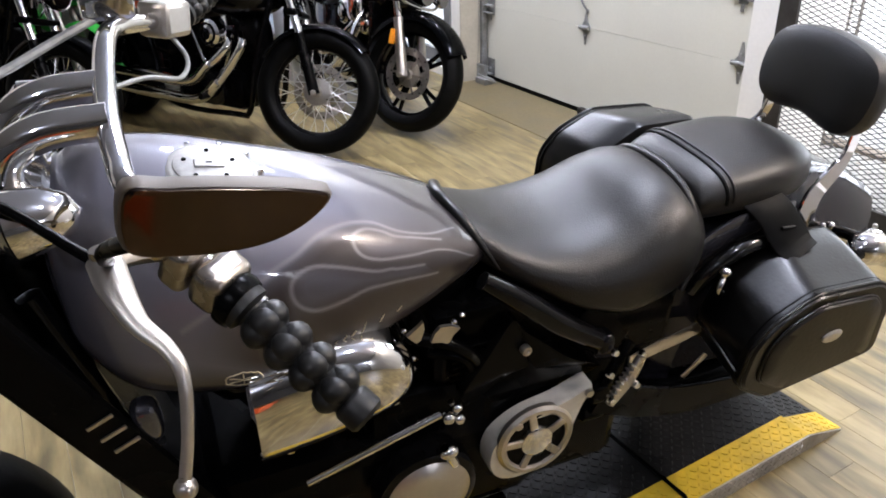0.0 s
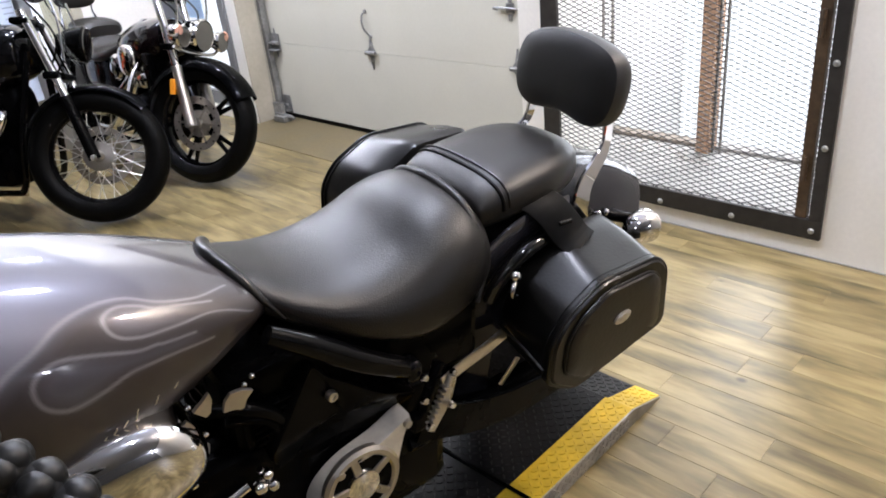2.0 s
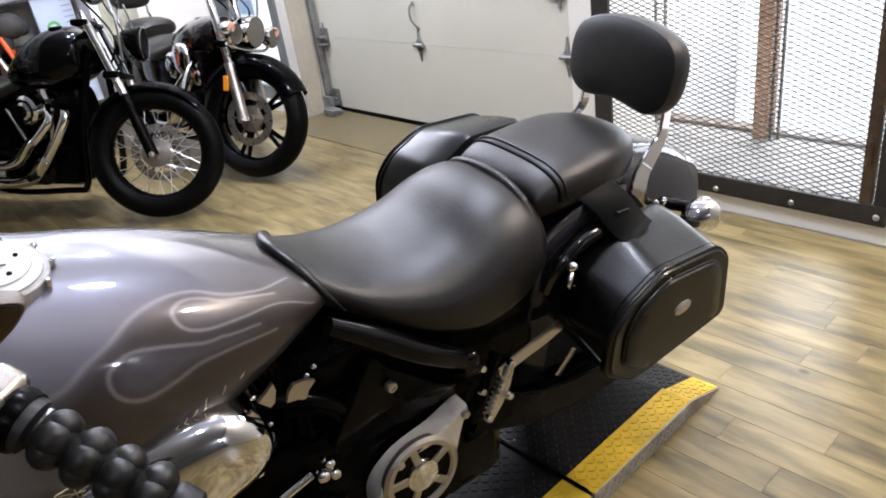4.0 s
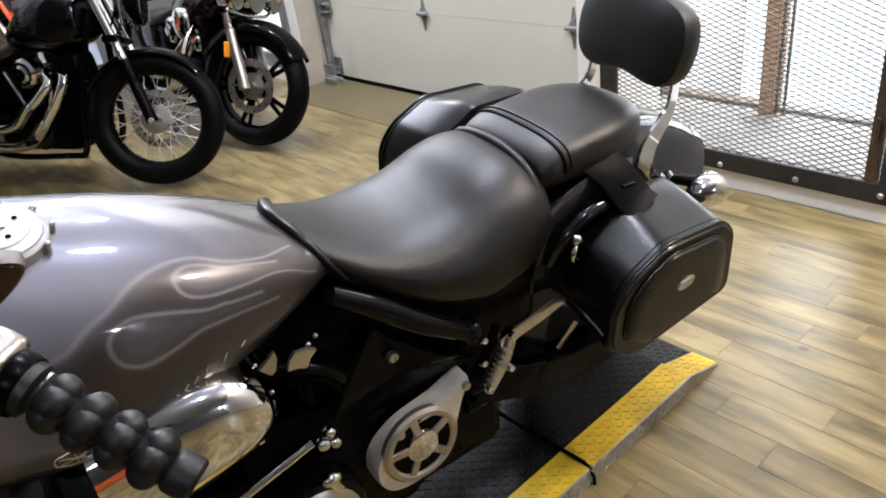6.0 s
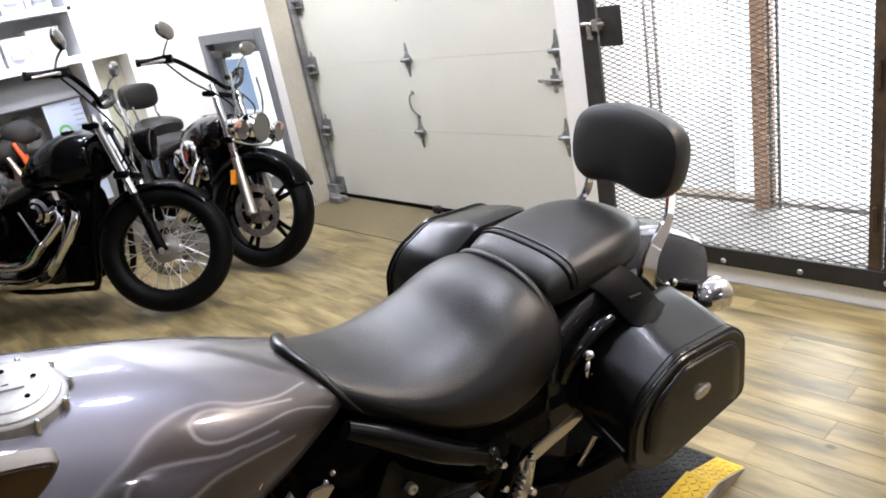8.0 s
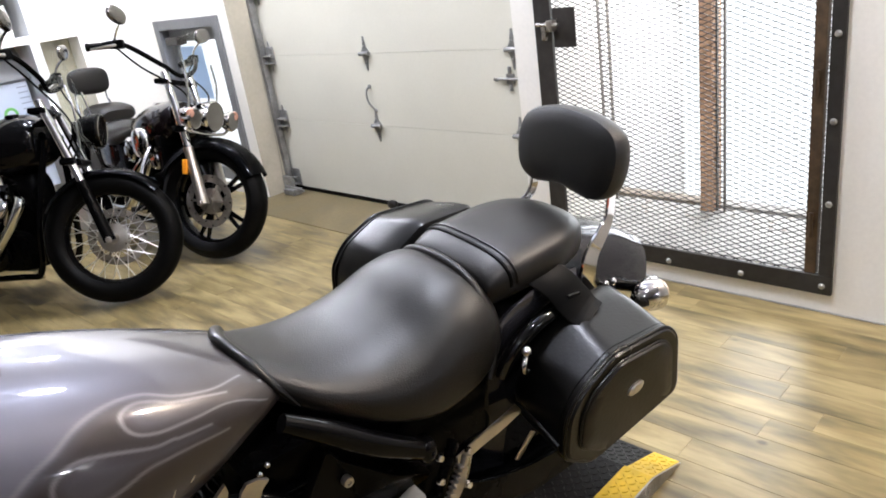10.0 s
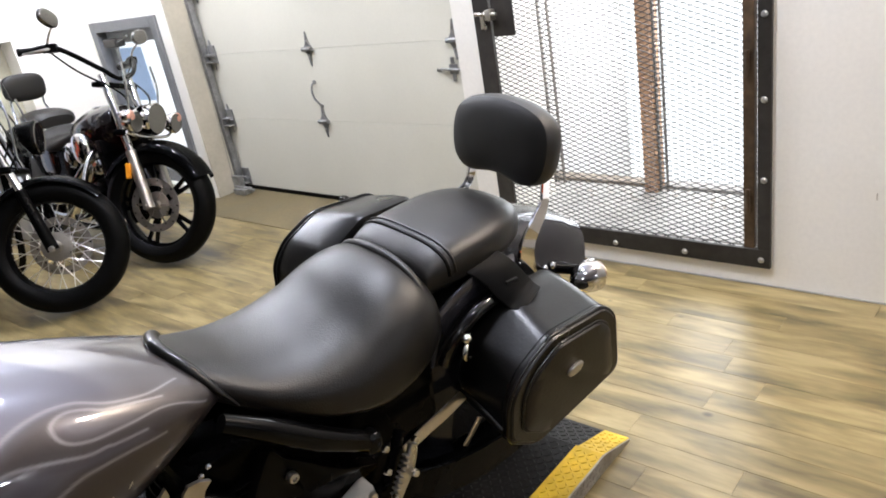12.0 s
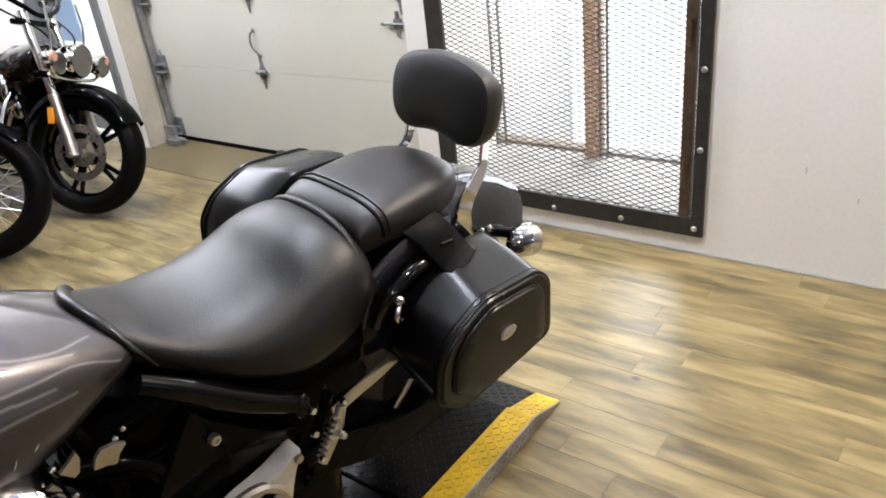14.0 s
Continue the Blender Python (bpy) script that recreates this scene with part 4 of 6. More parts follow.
def round_poly(pts, r, n=5):
    """A closed outline in x and z with its corners rounded."""
    out = []
    k = len(pts)
    for i in range(k):
        a, b, c = (Vector((*pts[j % k], 0)) for j in (i - 1, i, i + 1))
        u, v = (a - b), (c - b)
        d = min(r, u.length * 0.45, v.length * 0.45)
        p, q = b + u.normalized() * d, b + v.normalized() * d
        for j in range(n + 1):
            t = j / n
            m = p * (1 - t) ** 2 + b * 2 * t * (1 - t) + q * t * t
            out.append(Vector((m.x, 0, m.y)))
        for j in (1, 2, 3):
            e = Vector((*pts[(i + 1) % k], 0))
            f = Vector((*pts[(i + 2) % k], 0))
            g = e + (b - e).normalized() * min(r, (b - e).length * 0.45, (f - e).length * 0.45)
            m = q.lerp(g, j / 4)
            out.append(Vector((m.x, 0, m.y)))
    return out


# frame, radiator and engine
for s in (-1, 1):
    part("frame_downtube", tube([(-0.64, s * 0.09, 0.86), (-0.56, s * 0.13, 0.55), (-0.52, s * 0.145, 0.22), (-0.40, s * 0.15, 0.15), (0.08, s * 0.15, 0.16)], 0.019, 10, 6), GLOSSBLACK, bike)
    part("seat_rail", tube([(0.0, s * 0.150, 0.756), (0.072, s * 0.166, 0.703), (0.143, s * 0.175, 0.643), (0.233, s * 0.178, 0.578)], [0.016, 0.021, 0.023, 0.021], 16, 6), GLOSSBLACK, bike, "gloss black frame rail under the seat")
    part("rail_end_cap", blob((0.220, s * 0.178 - 0.024, 0.552), (0.256, s * 0.178 + 0.024, 0.600), 3), GLOSSBLACK, bike)
part("backbone", tube([(-0.64, 0, 0.88), (-0.3, 0, 0.70), (0.05, 0, 0.66), (0.35, 0, 0.56)], 0.03, 10, 6), BLACK, bike)
rad_m = pose(-0.570, 0, 0.60, 0, -24, 0)
rad = part("radiator", turned(box((-0.022, -0.150, -0.20), (0.022, 0.150, 0.30), 0.008), rad_m), BLACK, bike, "black radiator with fine fins")
for k in range(18):
    z = -0.185 + k * 0.019
    part("fin", turned(box((-0.027, -0.14, z), (-0.0225, 0.14, z + 0.003)), rad_m), BLACK, rad)
for s in (-1, 1):
    part("radiator_shroud", turned(box((-0.04, s * 0.165 - 0.012, -0.22), (0.04, s * 0.165 + 0.012, 0.36), 0.012), rad_m), BLACK, bike)
for k in range(3):
    part("trim_strip", turned(box((-0.002, -0.182, 0.09 - 0.03 * k), (0.038, -0.178, 0.096 - 0.03 * k), 0.001), rad_m), SATIN, bike)
part("horn_cover", blob((-0.560, -0.165, 0.60), (-0.515, -0.12, 0.68), 2.8), GREY, bike, "grey cover below the tank")
case = part("crankcase", joined(box((-0.50, -0.16, 0.17), (0.16, 0.15, 0.46), 0.05), box((-0.20, -0.15, 0.40), (0.16, 0.14, 0.54), 0.03)), BLACK, bike, "black engine crankcase")


def cylinder(base, head, n=9):
    """One finned cylinder from base to head."""
    m = along(base, head)
    length = (Vector(head) - Vector(base)).length
    prof = [(0.0, 0.0)]
    for k in range(n):
        z = 0.01 + k * (length - 0.02) / n
        prof += [(0.070, z), (0.092, z + 0.002), (0.092, z + 0.006), (0.070, z + 0.008)]
    prof.append((0.07, length))
    prof.append((0.0, length))
    c = part("cylinder", lathe(prof, 24, m=m), BLACK, bike, "black finned engine cylinder")
    part("cylinder_head", turned(blob((-0.095, -0.095, length - 0.005), (0.095, 0.095, length + 0.075), 4.0), m), GLOSSBLACK, c)
    return c


cylinder((-0.245, 0, 0.42), (-0.345, 0, 0.60))
cylinder((-0.085, 0, 0.42), (0.015, 0, 0.58))
# chrome rocker side cover seen under the tank
COVER = [(-0.385, 0.545, 0.715, 0.052), (-0.384, 0.545, 0.716, 0.054), (-0.30, 0.556, 0.735, 0.058), (-0.22, 0.573, 0.736, 0.058), (-0.175, 0.590, 0.718, 0.052), (-0.150, 0.609, 0.694, 0.040), (-0.138, 0.628, 0.674, 0.024), (-0.134, 0.644, 0.660, 0.010)]
rings = []
for x, lo, hi, bulge in stations(COVER, 4):
    mid, half = (lo + hi) / 2, (hi - lo) / 2
    arch = [(x, -0.180 - bulge * max(0, math.sin(math.pi * k / 16)) ** 0.75, mid - half * math.cos(math.pi * k / 16)) for k in range(17)]
    rings.append([Vector(q) for q in arch] + [Vector((x, -0.10, hi)), Vector((x, -0.10, lo))])
cover = part("engine_cover", skin(rings), CHROME, bike, "polished chrome engine side cover")
part("cover_seam", tube([(x, -0.186, lo - 0.002) for x, lo, hi, bulge in stations(COVER, 4)], 0.004, 6), SATIN, cover)
for bx, bz in ((-0.345, 0.552), (-0.245, 0.571), (-0.170, 0.595)):
    part("bolt", lathe([(0, 0.009), (0.006, 0.008), (0.007, 0.004), (0.007, 0)], 10, m=along((bx, -0.196, bz), (bx, -0.3, bz - 0.02))), CHROME, cover)
# round alternator cover low on the engine
alt = part("alternator_cover", lathe([(0.0, 0.030), (0.05, 0.028), (0.075, 0.020), (0.088, 0.006), (0.090, -0.03), (0, -0.03)], 40, m=along((-0.115, -0.20, 0.345), (-0.115, -0.6, 0.36))), SATIN, bike, "round satin metal engine cover")
part("cover_ring", lathe([(0.083, 0.014), (0.094, 0.010), (0.098, -0.006), (0.098, -0.03), (0.085, -0.03)], 40, m=along((-0.115, -0.20, 0.345), (-0.115, -0.6, 0.36))), GLOSSBLACK, alt)
# drive pulley cover with a five-spoked disc
pc_m = along((0.100, -0.205, 0.400), (0.100, -0.60, 0.43))
arm = [(0.215, 0.495), (0.150, 0.472), (0.070, 0.455), (0.018, 0.415), (0.008, 0.36), (0.030, 0.315), (0.075, 0.300), (0.13, 0.31), (0.175, 0.345), (0.185, 0.40), (0.200, 0.455)]
armc = curve_points([(a, 0, b) for a, b in arm], 4, True)
ax, az = 0.10, 0.40
rings = [[Vector((ax + (q.x - ax) * k, y, az + (q.z - az) * k)) for q in armc] for y, k in ((-0.165, 1.0), (-0.198, 1.0), (-0.206, 0.97), (-0.207, 0.85), (-0.207, 0.05))]
SILVER = material("silver_cast_cover", (0.62, 0.60, 0.56), 0.34, 0.55, grain=0.06, scale=90, wear=0.2, wear_scale=12)
pulley = part("pulley_cover", skin(rings), SILVER, bike, "satin aluminium drive pulley cover")
part("cover_disc", lathe([(0.080, -0.004), (0.080, 0.006), (0.074, 0.012), (0.066, 0.012), (0.062, 0.008), (0.062, -0.004)], 44, m=pc_m), SATIN, pulley)
part("disc_groove", lathe([(0.067, 0.004), (0.067, 0.006), (0.0, 0.006), (0.0, 0.0), (0.067, 0.0)], 40, m=pc_m), BLACK, pulley)
part("disc_hub", lathe([(0.0, 0.017), (0.024, 0.016), (0.032, 0.012), (0.034, 0.004)], 28, m=pc_m), CHROME, pulley)
for k in range(5):
    a = 2 * math.pi * k / 5 + 0.5
    part("spoke", turned(box((0.020, -0.008, 0.005), (0.066, 0.008, 0.0115), 0.003), pc_m @ pose(0, 0, 0, 0, 0, math.degrees(a))), SATIN, pulley)
for bx, bz in ((0.035, 0.405), (0.060, 0.452), (0.205, 0.483)):
    part("bolt", lathe([(0, 0.010), (0.008, 0.009), (0.009, 0.003), (0.009, 0)], 10, m=along((bx, -0.205, bz), (bx, -0.5, bz))), SATIN, pulley)
# side panel with its screw
sp = [(0.062, 0.664), (0.080, 0.638), (0.119, 0.603), (0.170, 0.558), (0.238, 0.515), (0.254, 0.498), (0.216, 0.480), (0.130, 0.456), (0.0, 0.462), (-0.035, 0.525), (0.010, 0.598), (0.046, 0.650)]
spc = curve_points([(a, 0, b) for a, b in sp], 4, True)
mx, mz = 0.10, 0.55
rings = [[Vector((mx + (q.x - mx) * k, y - 0.05 * (q.x - mx) + 0.30 * abs(q.z - 0.545) * (1 if q.z < 0.545 else 0.4), mz + (q.z - mz) * k)) for q in spc] for y, k in ((-0.13, 1.0), (-0.168, 1.0), (-0.176, 0.97), (-0.178, 0.86), (-0.176, 0.45), (-0.174, 0.05))]
side = part("side_panel", skin(rings), material("satin_black_plastic", (0.0022, 0.0019, 0.0017), 0.27, spec=0.09, wear=0.2, wear_scale=8, bump=0.05, scale=200, grain=0.1), bike, "satin black plastic side panel")
part("screw", lathe([(0.0, 0.004), (0.004, 0.004), (0.005, 0.0075), (0.009, 0.007), (0.010, 0.002), (0.010, -0.006)], 16, m=along((0.083, -0.170, 0.596), (0.083, -0.5, 0.62))), SATIN, side)
part("battery_box", joined(box((-0.08, -0.135, 0.47), (0.44, 0.135, 0.685), 0.02), box((0.0, -0.155, 0.20), (0.34, 0.15, 0.50), 0.03)), BLACK, bike, "black box under the seat")
# battery tray, hoses and small bright fittings behind the engine
for outline2 in (((-0.094, 0.664), (-0.088, 0.682), (-0.078, 0.692), (-0.060, 0.690), (-0.043, 0.680), (-0.056, 0.668), (-0.063, 0.652), (-0.076, 0.660)), ((-0.136, 0.690), (-0.122, 0.700), (-0.108, 0.712), (-0.106, 0.698), (-0.112, 0.676), (-0.120, 0.671))):
    part("bracket", skin([[Vector((x, y, z)) for x, z in outline2] for y in (-0.158, -0.165)]), SATIN, bike, "bright bent bracket")
for p in ((-0.041, -0.166, 0.709), (-0.055, -0.166, 0.699), (-0.150, -0.170, 0.660), (-0.128, -0.170, 0.646), (-0.142, -0.166, 0.706)):
    part("bolt", blob(Vector(p) - Vector((0.005, 0.005, 0.004)), Vector(p) + Vector((0.005, 0.005, 0.004)), 2.2, 10, 6), CHROME, bike)
part("hose", tube([(-0.13, -0.13, 0.66), (-0.05, -0.16, 0.64), (0.0, -0.15, 0.57), (-0.02, -0.14, 0.48)], 0.012, 10, 6), BLACK, bike)
part("hose", tube([(-0.09, -0.14, 0.62), (-0.03, -0.155, 0.60), (0.0, -0.15, 0.53)], 0.009, 10, 6), BLACK, bike)
for k in range(6):
    part("fin", box((-0.05, -0.15, 0.545 + 0.014 * k), (0.03, -0.05, 0.550 + 0.014 * k), 0.002), BLACK, bike)
part("valve_body", joined(blob((-0.088, -0.212, 0.507), (-0.064, -0.188, 0.529), 2.4), blob((-0.066, -0.212, 0.500), (-0.046, -0.190, 0.520), 2.4), blob((-0.070, -0.210, 0.532), (-0.052, -0.192, 0.546), 2.6), rod((-0.068, -0.19, 0.545), (-0.052, -0.19, 0.505), 0.006)), CHROME, bike, "chrome hose fittings")
part("shift_linkage", joined(rod((-0.33, -0.23, 0.50), (-0.10, -0.225, 0.560), 0.006), rod((-0.09, -0.22, 0.47), (-0.07, -0.22, 0.42), 0.009), blob((-0.10, -0.235, 0.445), (-0.065, -0.205, 0.47), 2.3)), CHROME, bike, "chrome gear shift linkage")
# swing arm, belt guard, passenger peg and stay
part("swing_arm", tube([(0.24, -0.13, 0.36), (0.45, -0.135, 0.345), (0.70, -0.13, 0.325)], [0.04, 0.034, 0.03], 12, 6, flat=0.6), BLACK, bike)
part("belt_guard", strip([(0.265, -0.168, 0.412), (0.37, -0.170, 0.362), (0.45, -0.170, 0.335), (0.535, -0.170, 0.318), (0.70, -0.165, 0.300)], [0.042, 0.040, 0.040, 0.040, 0.030], 0.006, (0.25, 0, 1)), BLACK, bike, "black belt guard")
peg = part("passenger_peg", strip([(0.304, -0.216, 0.546), (0.286, -0.222, 0.515), (0.264, -0.226, 0.490), (0.242, -0.227, 0.456)], [0.009, 0.012, 0.013, 0.008], 0.006, (0.8, 0, -0.5)), SATIN, bike, "bright metal passenger footpeg with a ribbed edge")
for k in range(8):
    q = Vector((0.289, -0.222, 0.532)).lerp(Vector((0.248, -0.229, 0.472)), k / 7)
    part("rib", turned(box((-0.0065, -0.009, -0.002), (0.0065, 0.004, 0.002), 0.0008), Matrix.Translation(q + Vector((-0.009, 0, 0.006))) @ Matrix.Rotation(radians(32), 4, "Y")), SATIN, peg)
part("peg_bracket", joined(rod((0.31, -0.17, 0.545), (0.24, -0.19, 0.44), 0.012), box((0.225, -0.20, 0.43), (0.262, -0.175, 0.47), 0.006)), BLACK, bike)
for p in ((0.248, -0.205, 0.566), (0.322, -0.195, 0.53), (0.243, -0.21, 0.517), (0.236, -0.235, 0.476), (0.285, -0.235, 0.50)):
    part("bolt", lathe([(0, 0.010), (0.006, 0.009), (0.008, 0.004), (0.008, 0)], 12, m=along(p, (p[0], p[1] - 1, p[2] + 0.3))), CHROME, bike)
part("fender_stay", strip([(0.300, -0.190, 0.512), (0.37, -0.180, 0.516), (0.43, -0.174, 0.520), (0.50, -0.168, 0.532)], [0.012, 0.015, 0.016, 0.016], 0.0022, (0.25, 0, -1)), SATIN, bike, "flat brushed metal stay")
part("shock_stay", strip([(0.474, -0.165, 0.388), (0.50, -0.165, 0.413), (0.522, -0.165, 0.436)], [0.013, 0.014, 0.014], 0.002, (0.7, 0.3, -0.7)), SATIN, bike)
part("stand_lug", skin([[Vector((x, y, z)) for x, z in ((0.472, 0.252), (0.486, 0.256), (0.497, 0.262), (0.512, 0.248), (0.530, 0.238), (0.526, 0.222), (0.508, 0.230), (0.492, 0.224), (0.477, 0.228))] for y in (-0.105, -0.120)]), SATIN, bike, "bare metal lug")
part("side_stand", tube([(-0.20, -0.16, 0.17), (-0.10, -0.24, 0.07), (-0.06, -0.285, -0.028)], [0.014, 0.012, 0.013], 10, 4), BLACK, bike)
part("exhaust_pipe", tube([(-0.36, 0.14, 0.50), (-0.44, 0.20, 0.38), (-0.34, 0.23, 0.26), (0.1, 0.235, 0.24), (0.95, 0.25, 0.28)], [0.025, 0.026, 0.03, 0.045, 0.05], 14, 6), CHROME, bike)


# saddlebags
def saddlebag(label, shift, s):
    outer = [(0.452, 0.505), (0.458, 0.595), (0.495, 0.642), (0.580, 0.682), (0.745, 0.669), (0.783, 0.630), (0.797, 0.487), (0.530, 0.452)]
    inner = [(0.486, 0.500), (0.474, 0.565), (0.508, 0.652), (0.605, 0.706), (0.745, 0.702), (0.782, 0.655), (0.792, 0.500), (0.545, 0.470)]
    po, pi = round_poly(outer, 0.024), round_poly(inner, 0.012)
    gx, gz = 0.625, 0.575

    def ring(y, k, f=1.0):
        mix = [q.lerp(p, f) for q, p in zip(pi, po)]
        return [Vector((gx + (q.x - gx) * k + shift[0], s * y, gz + (q.z - gz) * k + shift[2])) for q in mix]
    body = part("saddlebag", skin([ring(0.148, 0.86, 0.0), ring(0.156, 0.97, 0.0), ring(0.168, 1.0, 0.0), ring(0.215, 1.012, 0.30), ring(0.265, 1.008, 0.68), ring(0.306, 1.0), ring(0.317, 0.985), ring(0.322, 0.955), ring(0.323, 0.05)]), SADDLE, bike, label)
    part("piping", tube(ring(0.314, 0.997), 0.0040, 8, closed=True), SADDLE, body)
    part("lid_panel", skin([ring(0.320, 0.80), ring(0.328, 0.795), ring(0.331, 0.77), ring(0.332, 0.60), ring(0.333, 0.3), ring(0.333, 0.03)]), material("scuffed_brown_black_leather", (0.006, 0.0048, 0.0036), 0.34, grain=0.2, scale=120, wear=0.4, wear_scale=14, bump=0.15, spec=0.3), body, "scuffed brown-black lid panel")
    part("panel_piping", tube(ring(0.324, 0.808), 0.0030, 8, closed=True), SADDLE, body)
    part("stitching", tube(ring(0.300, 1.006), 0.0016, 6, closed=True), RUBBER, body)
    part("lid_seam", tube([(0.470 + shift[0], s * 0.160, 0.548 + shift[2]), (0.462 + shift[0], s * 0.235, 0.541 + shift[2]), (0.449 + shift[0], s * 0.306, 0.534 + shift[2])], 0.0035, 8, 5), SADDLE, body)
    e = Vector((0.630 + shift[0], s * 0.3335, 0.588 + shift[2]))
    bm = lathe([(0.0, 0.006), (0.018, 0.0055), (0.023, 0.003), (0.0235, -0.004)], 24)
    turned(bm, Matrix.Translation(e) @ Matrix.Rotation(radians(-90) * s, 4, "X") @ Matrix.Rotation(radians(8), 4, "Z") @ Matrix.Diagonal((1.0, 0.52, 1, 1)))
    part("emblem", bm, SATIN, body, "oval metal emblem")
    strap_x = 0.612 + shift[0]
    if s > 0:
        return body
    path = [(strap_x - 0.036, s * 0.110, 0.785), (strap_x - 0.022, s * 0.140, 0.772), (strap_x - 0.008, s * 0.162, 0.754), (strap_x + 0.004, s * 0.182, 0.728), (strap_x + 0.014, s * 0.200, 0.708), (strap_x + 0.022, s * 0.222, 0.698)]
    strap = part("strap", strip(path, [0.040, 0.041, 0.042, 0.043, 0.043, 0.040], 0.003, (1, 0, 0.12)), RUBBER, body, "wide black strap to the bag")
    part("slot_edge", tube([(strap_x - 0.008, s * 0.182, 0.737), (strap_x + 0.022, s * 0.184, 0.735)], 0.0035, 8), SADDLE, strap)
    return body


lb = saddlebag("black leather saddlebag with piped lid", (0.0, 0, 0.0), -1)
saddlebag("black leather saddlebag with piped lid", (-0.095, 0, 0.113), 1)
part("bag_latch", joined(tube([(0.466, -0.207, 0.678), (0.455, -0.213, 0.672), (0.450, -0.216, 0.662), (0.454, -0.216, 0.652), (0.466, -0.212, 0.647)], [0.004, 0.006, 0.006, 0.005, 0.004], 10, 5), blob((0.456, -0.216, 0.675), (0.478, -0.194, 0.697), 2.1, 14, 10)), CHROME, bike, "chrome bag latch")
# tail: lamp, signals
part("tail_lamp", blob((0.94, -0.045, 0.60), (0.985, 0.045, 0.67), 3), material("red_lens", (0.35, 0.01, 0.01), 0.15, coat=0.6), bike, "red tail lamp lens")
for s in (-1, 1):
    sg = part("turn_signal", turned(lathe([(0.0, -0.058), (0.018, -0.050), (0.032, -0.030), (0.038, -0.005), (0.039, 0.008), (0.0, 0.010)], 24), along((0.872, s * 0.185, 0.632), (1.2, s * 0.19, 0.60))), CHROME, bike, "chrome turn signal with a pale amber lens")
    part("signal_lens", lathe([(0.0375, 0.0105), (0.030, 0.024), (0.0, 0.032)], 20, m=along((0.872, s * 0.185, 0.632), (1.2, s * 0.19, 0.60))), material("pale_amber_lens", (0.72, 0.55, 0.45), 0.1, coat=0.6), sg)
    part("signal_stem", tube([(0.868, s * 0.16, 0.64), (0.82, s * 0.13, 0.655), (0.79, s * 0.11, 0.66)], 0.013, 10, 4), BLACK, sg)
    for q in ((0.80, s * 0.135, 0.672), (0.775, s * 0.135, 0.676)):
        part("bolt", blob(Vector(q) - Vector((0.008, 0.008, 0.008)), Vector(q) + Vector((0.008, 0.008, 0.008)), 2.1, 12, 8), CHROME, bike)

# ---- the two parked motorcycles: x runs to the tail from the front axle, y to the machine's own right ----
DARKRED = material("black_cherry_paint", (0.004, 0.0022, 0.0024), 0.10, 0.0, coat=0.35, spec=0.2)
CLEAR = bpy.data.materials.new("clear_screen")
CLEAR.use_nodes = True
cn, cl = CLEAR.node_tree.nodes, CLEAR.node_tree.links
clear_see, clear_gloss, clear_mix = cn.new("ShaderNodeBsdfTransparent"), cn.new("ShaderNodeBsdfGlossy"), cn.new("ShaderNodeMixShader")
clear_see.inputs["Color"].default_value = (0.95, 0.96, 0.96, 1)
clear_gloss.inputs["Roughness"].default_value = 0.03
clear_mix.inputs[0].default_value = 0.07
cl.new(clear_see.outputs[0], clear_mix.inputs[1])
cl.new(clear_gloss.outputs[0], clear_mix.inputs[2])
cl.new(clear_mix.outputs[0], cn["Material Output"].inputs["Surface"])
SMOKED = material("smoked_chrome", (0.24, 0.23, 0.22), 0.12, 1.0, wear=0.15)
AMBER = material("amber_reflector", (0.75, 0.28, 0.02), 0.25, coat=0.5)
DISC = material("brake_steel", (0.36, 0.33, 0.30), 0.36, 0.9, grain=0.15, scale=60, wear=0.3, wear_scale=9)


SPOKE = material("bright_spoke_steel", (0.80, 0.79, 0.77), 0.28, 0.9, wear=0.1)


def ring_profile(w, tyre_r, rim_r):
    return [(rim_r, -w * 0.62), (rim_r + 0.018, -w * 0.9), (tyre_r - 0.05, -w), (tyre_r - 0.015, -w * 0.74), (tyre_r, -w * 0.28), (tyre_r, w * 0.28), (tyre_r - 0.015, w * 0.74), (tyre_r - 0.05, w), (rim_r + 0.018, w * 0.9), (rim_r, w * 0.62)]


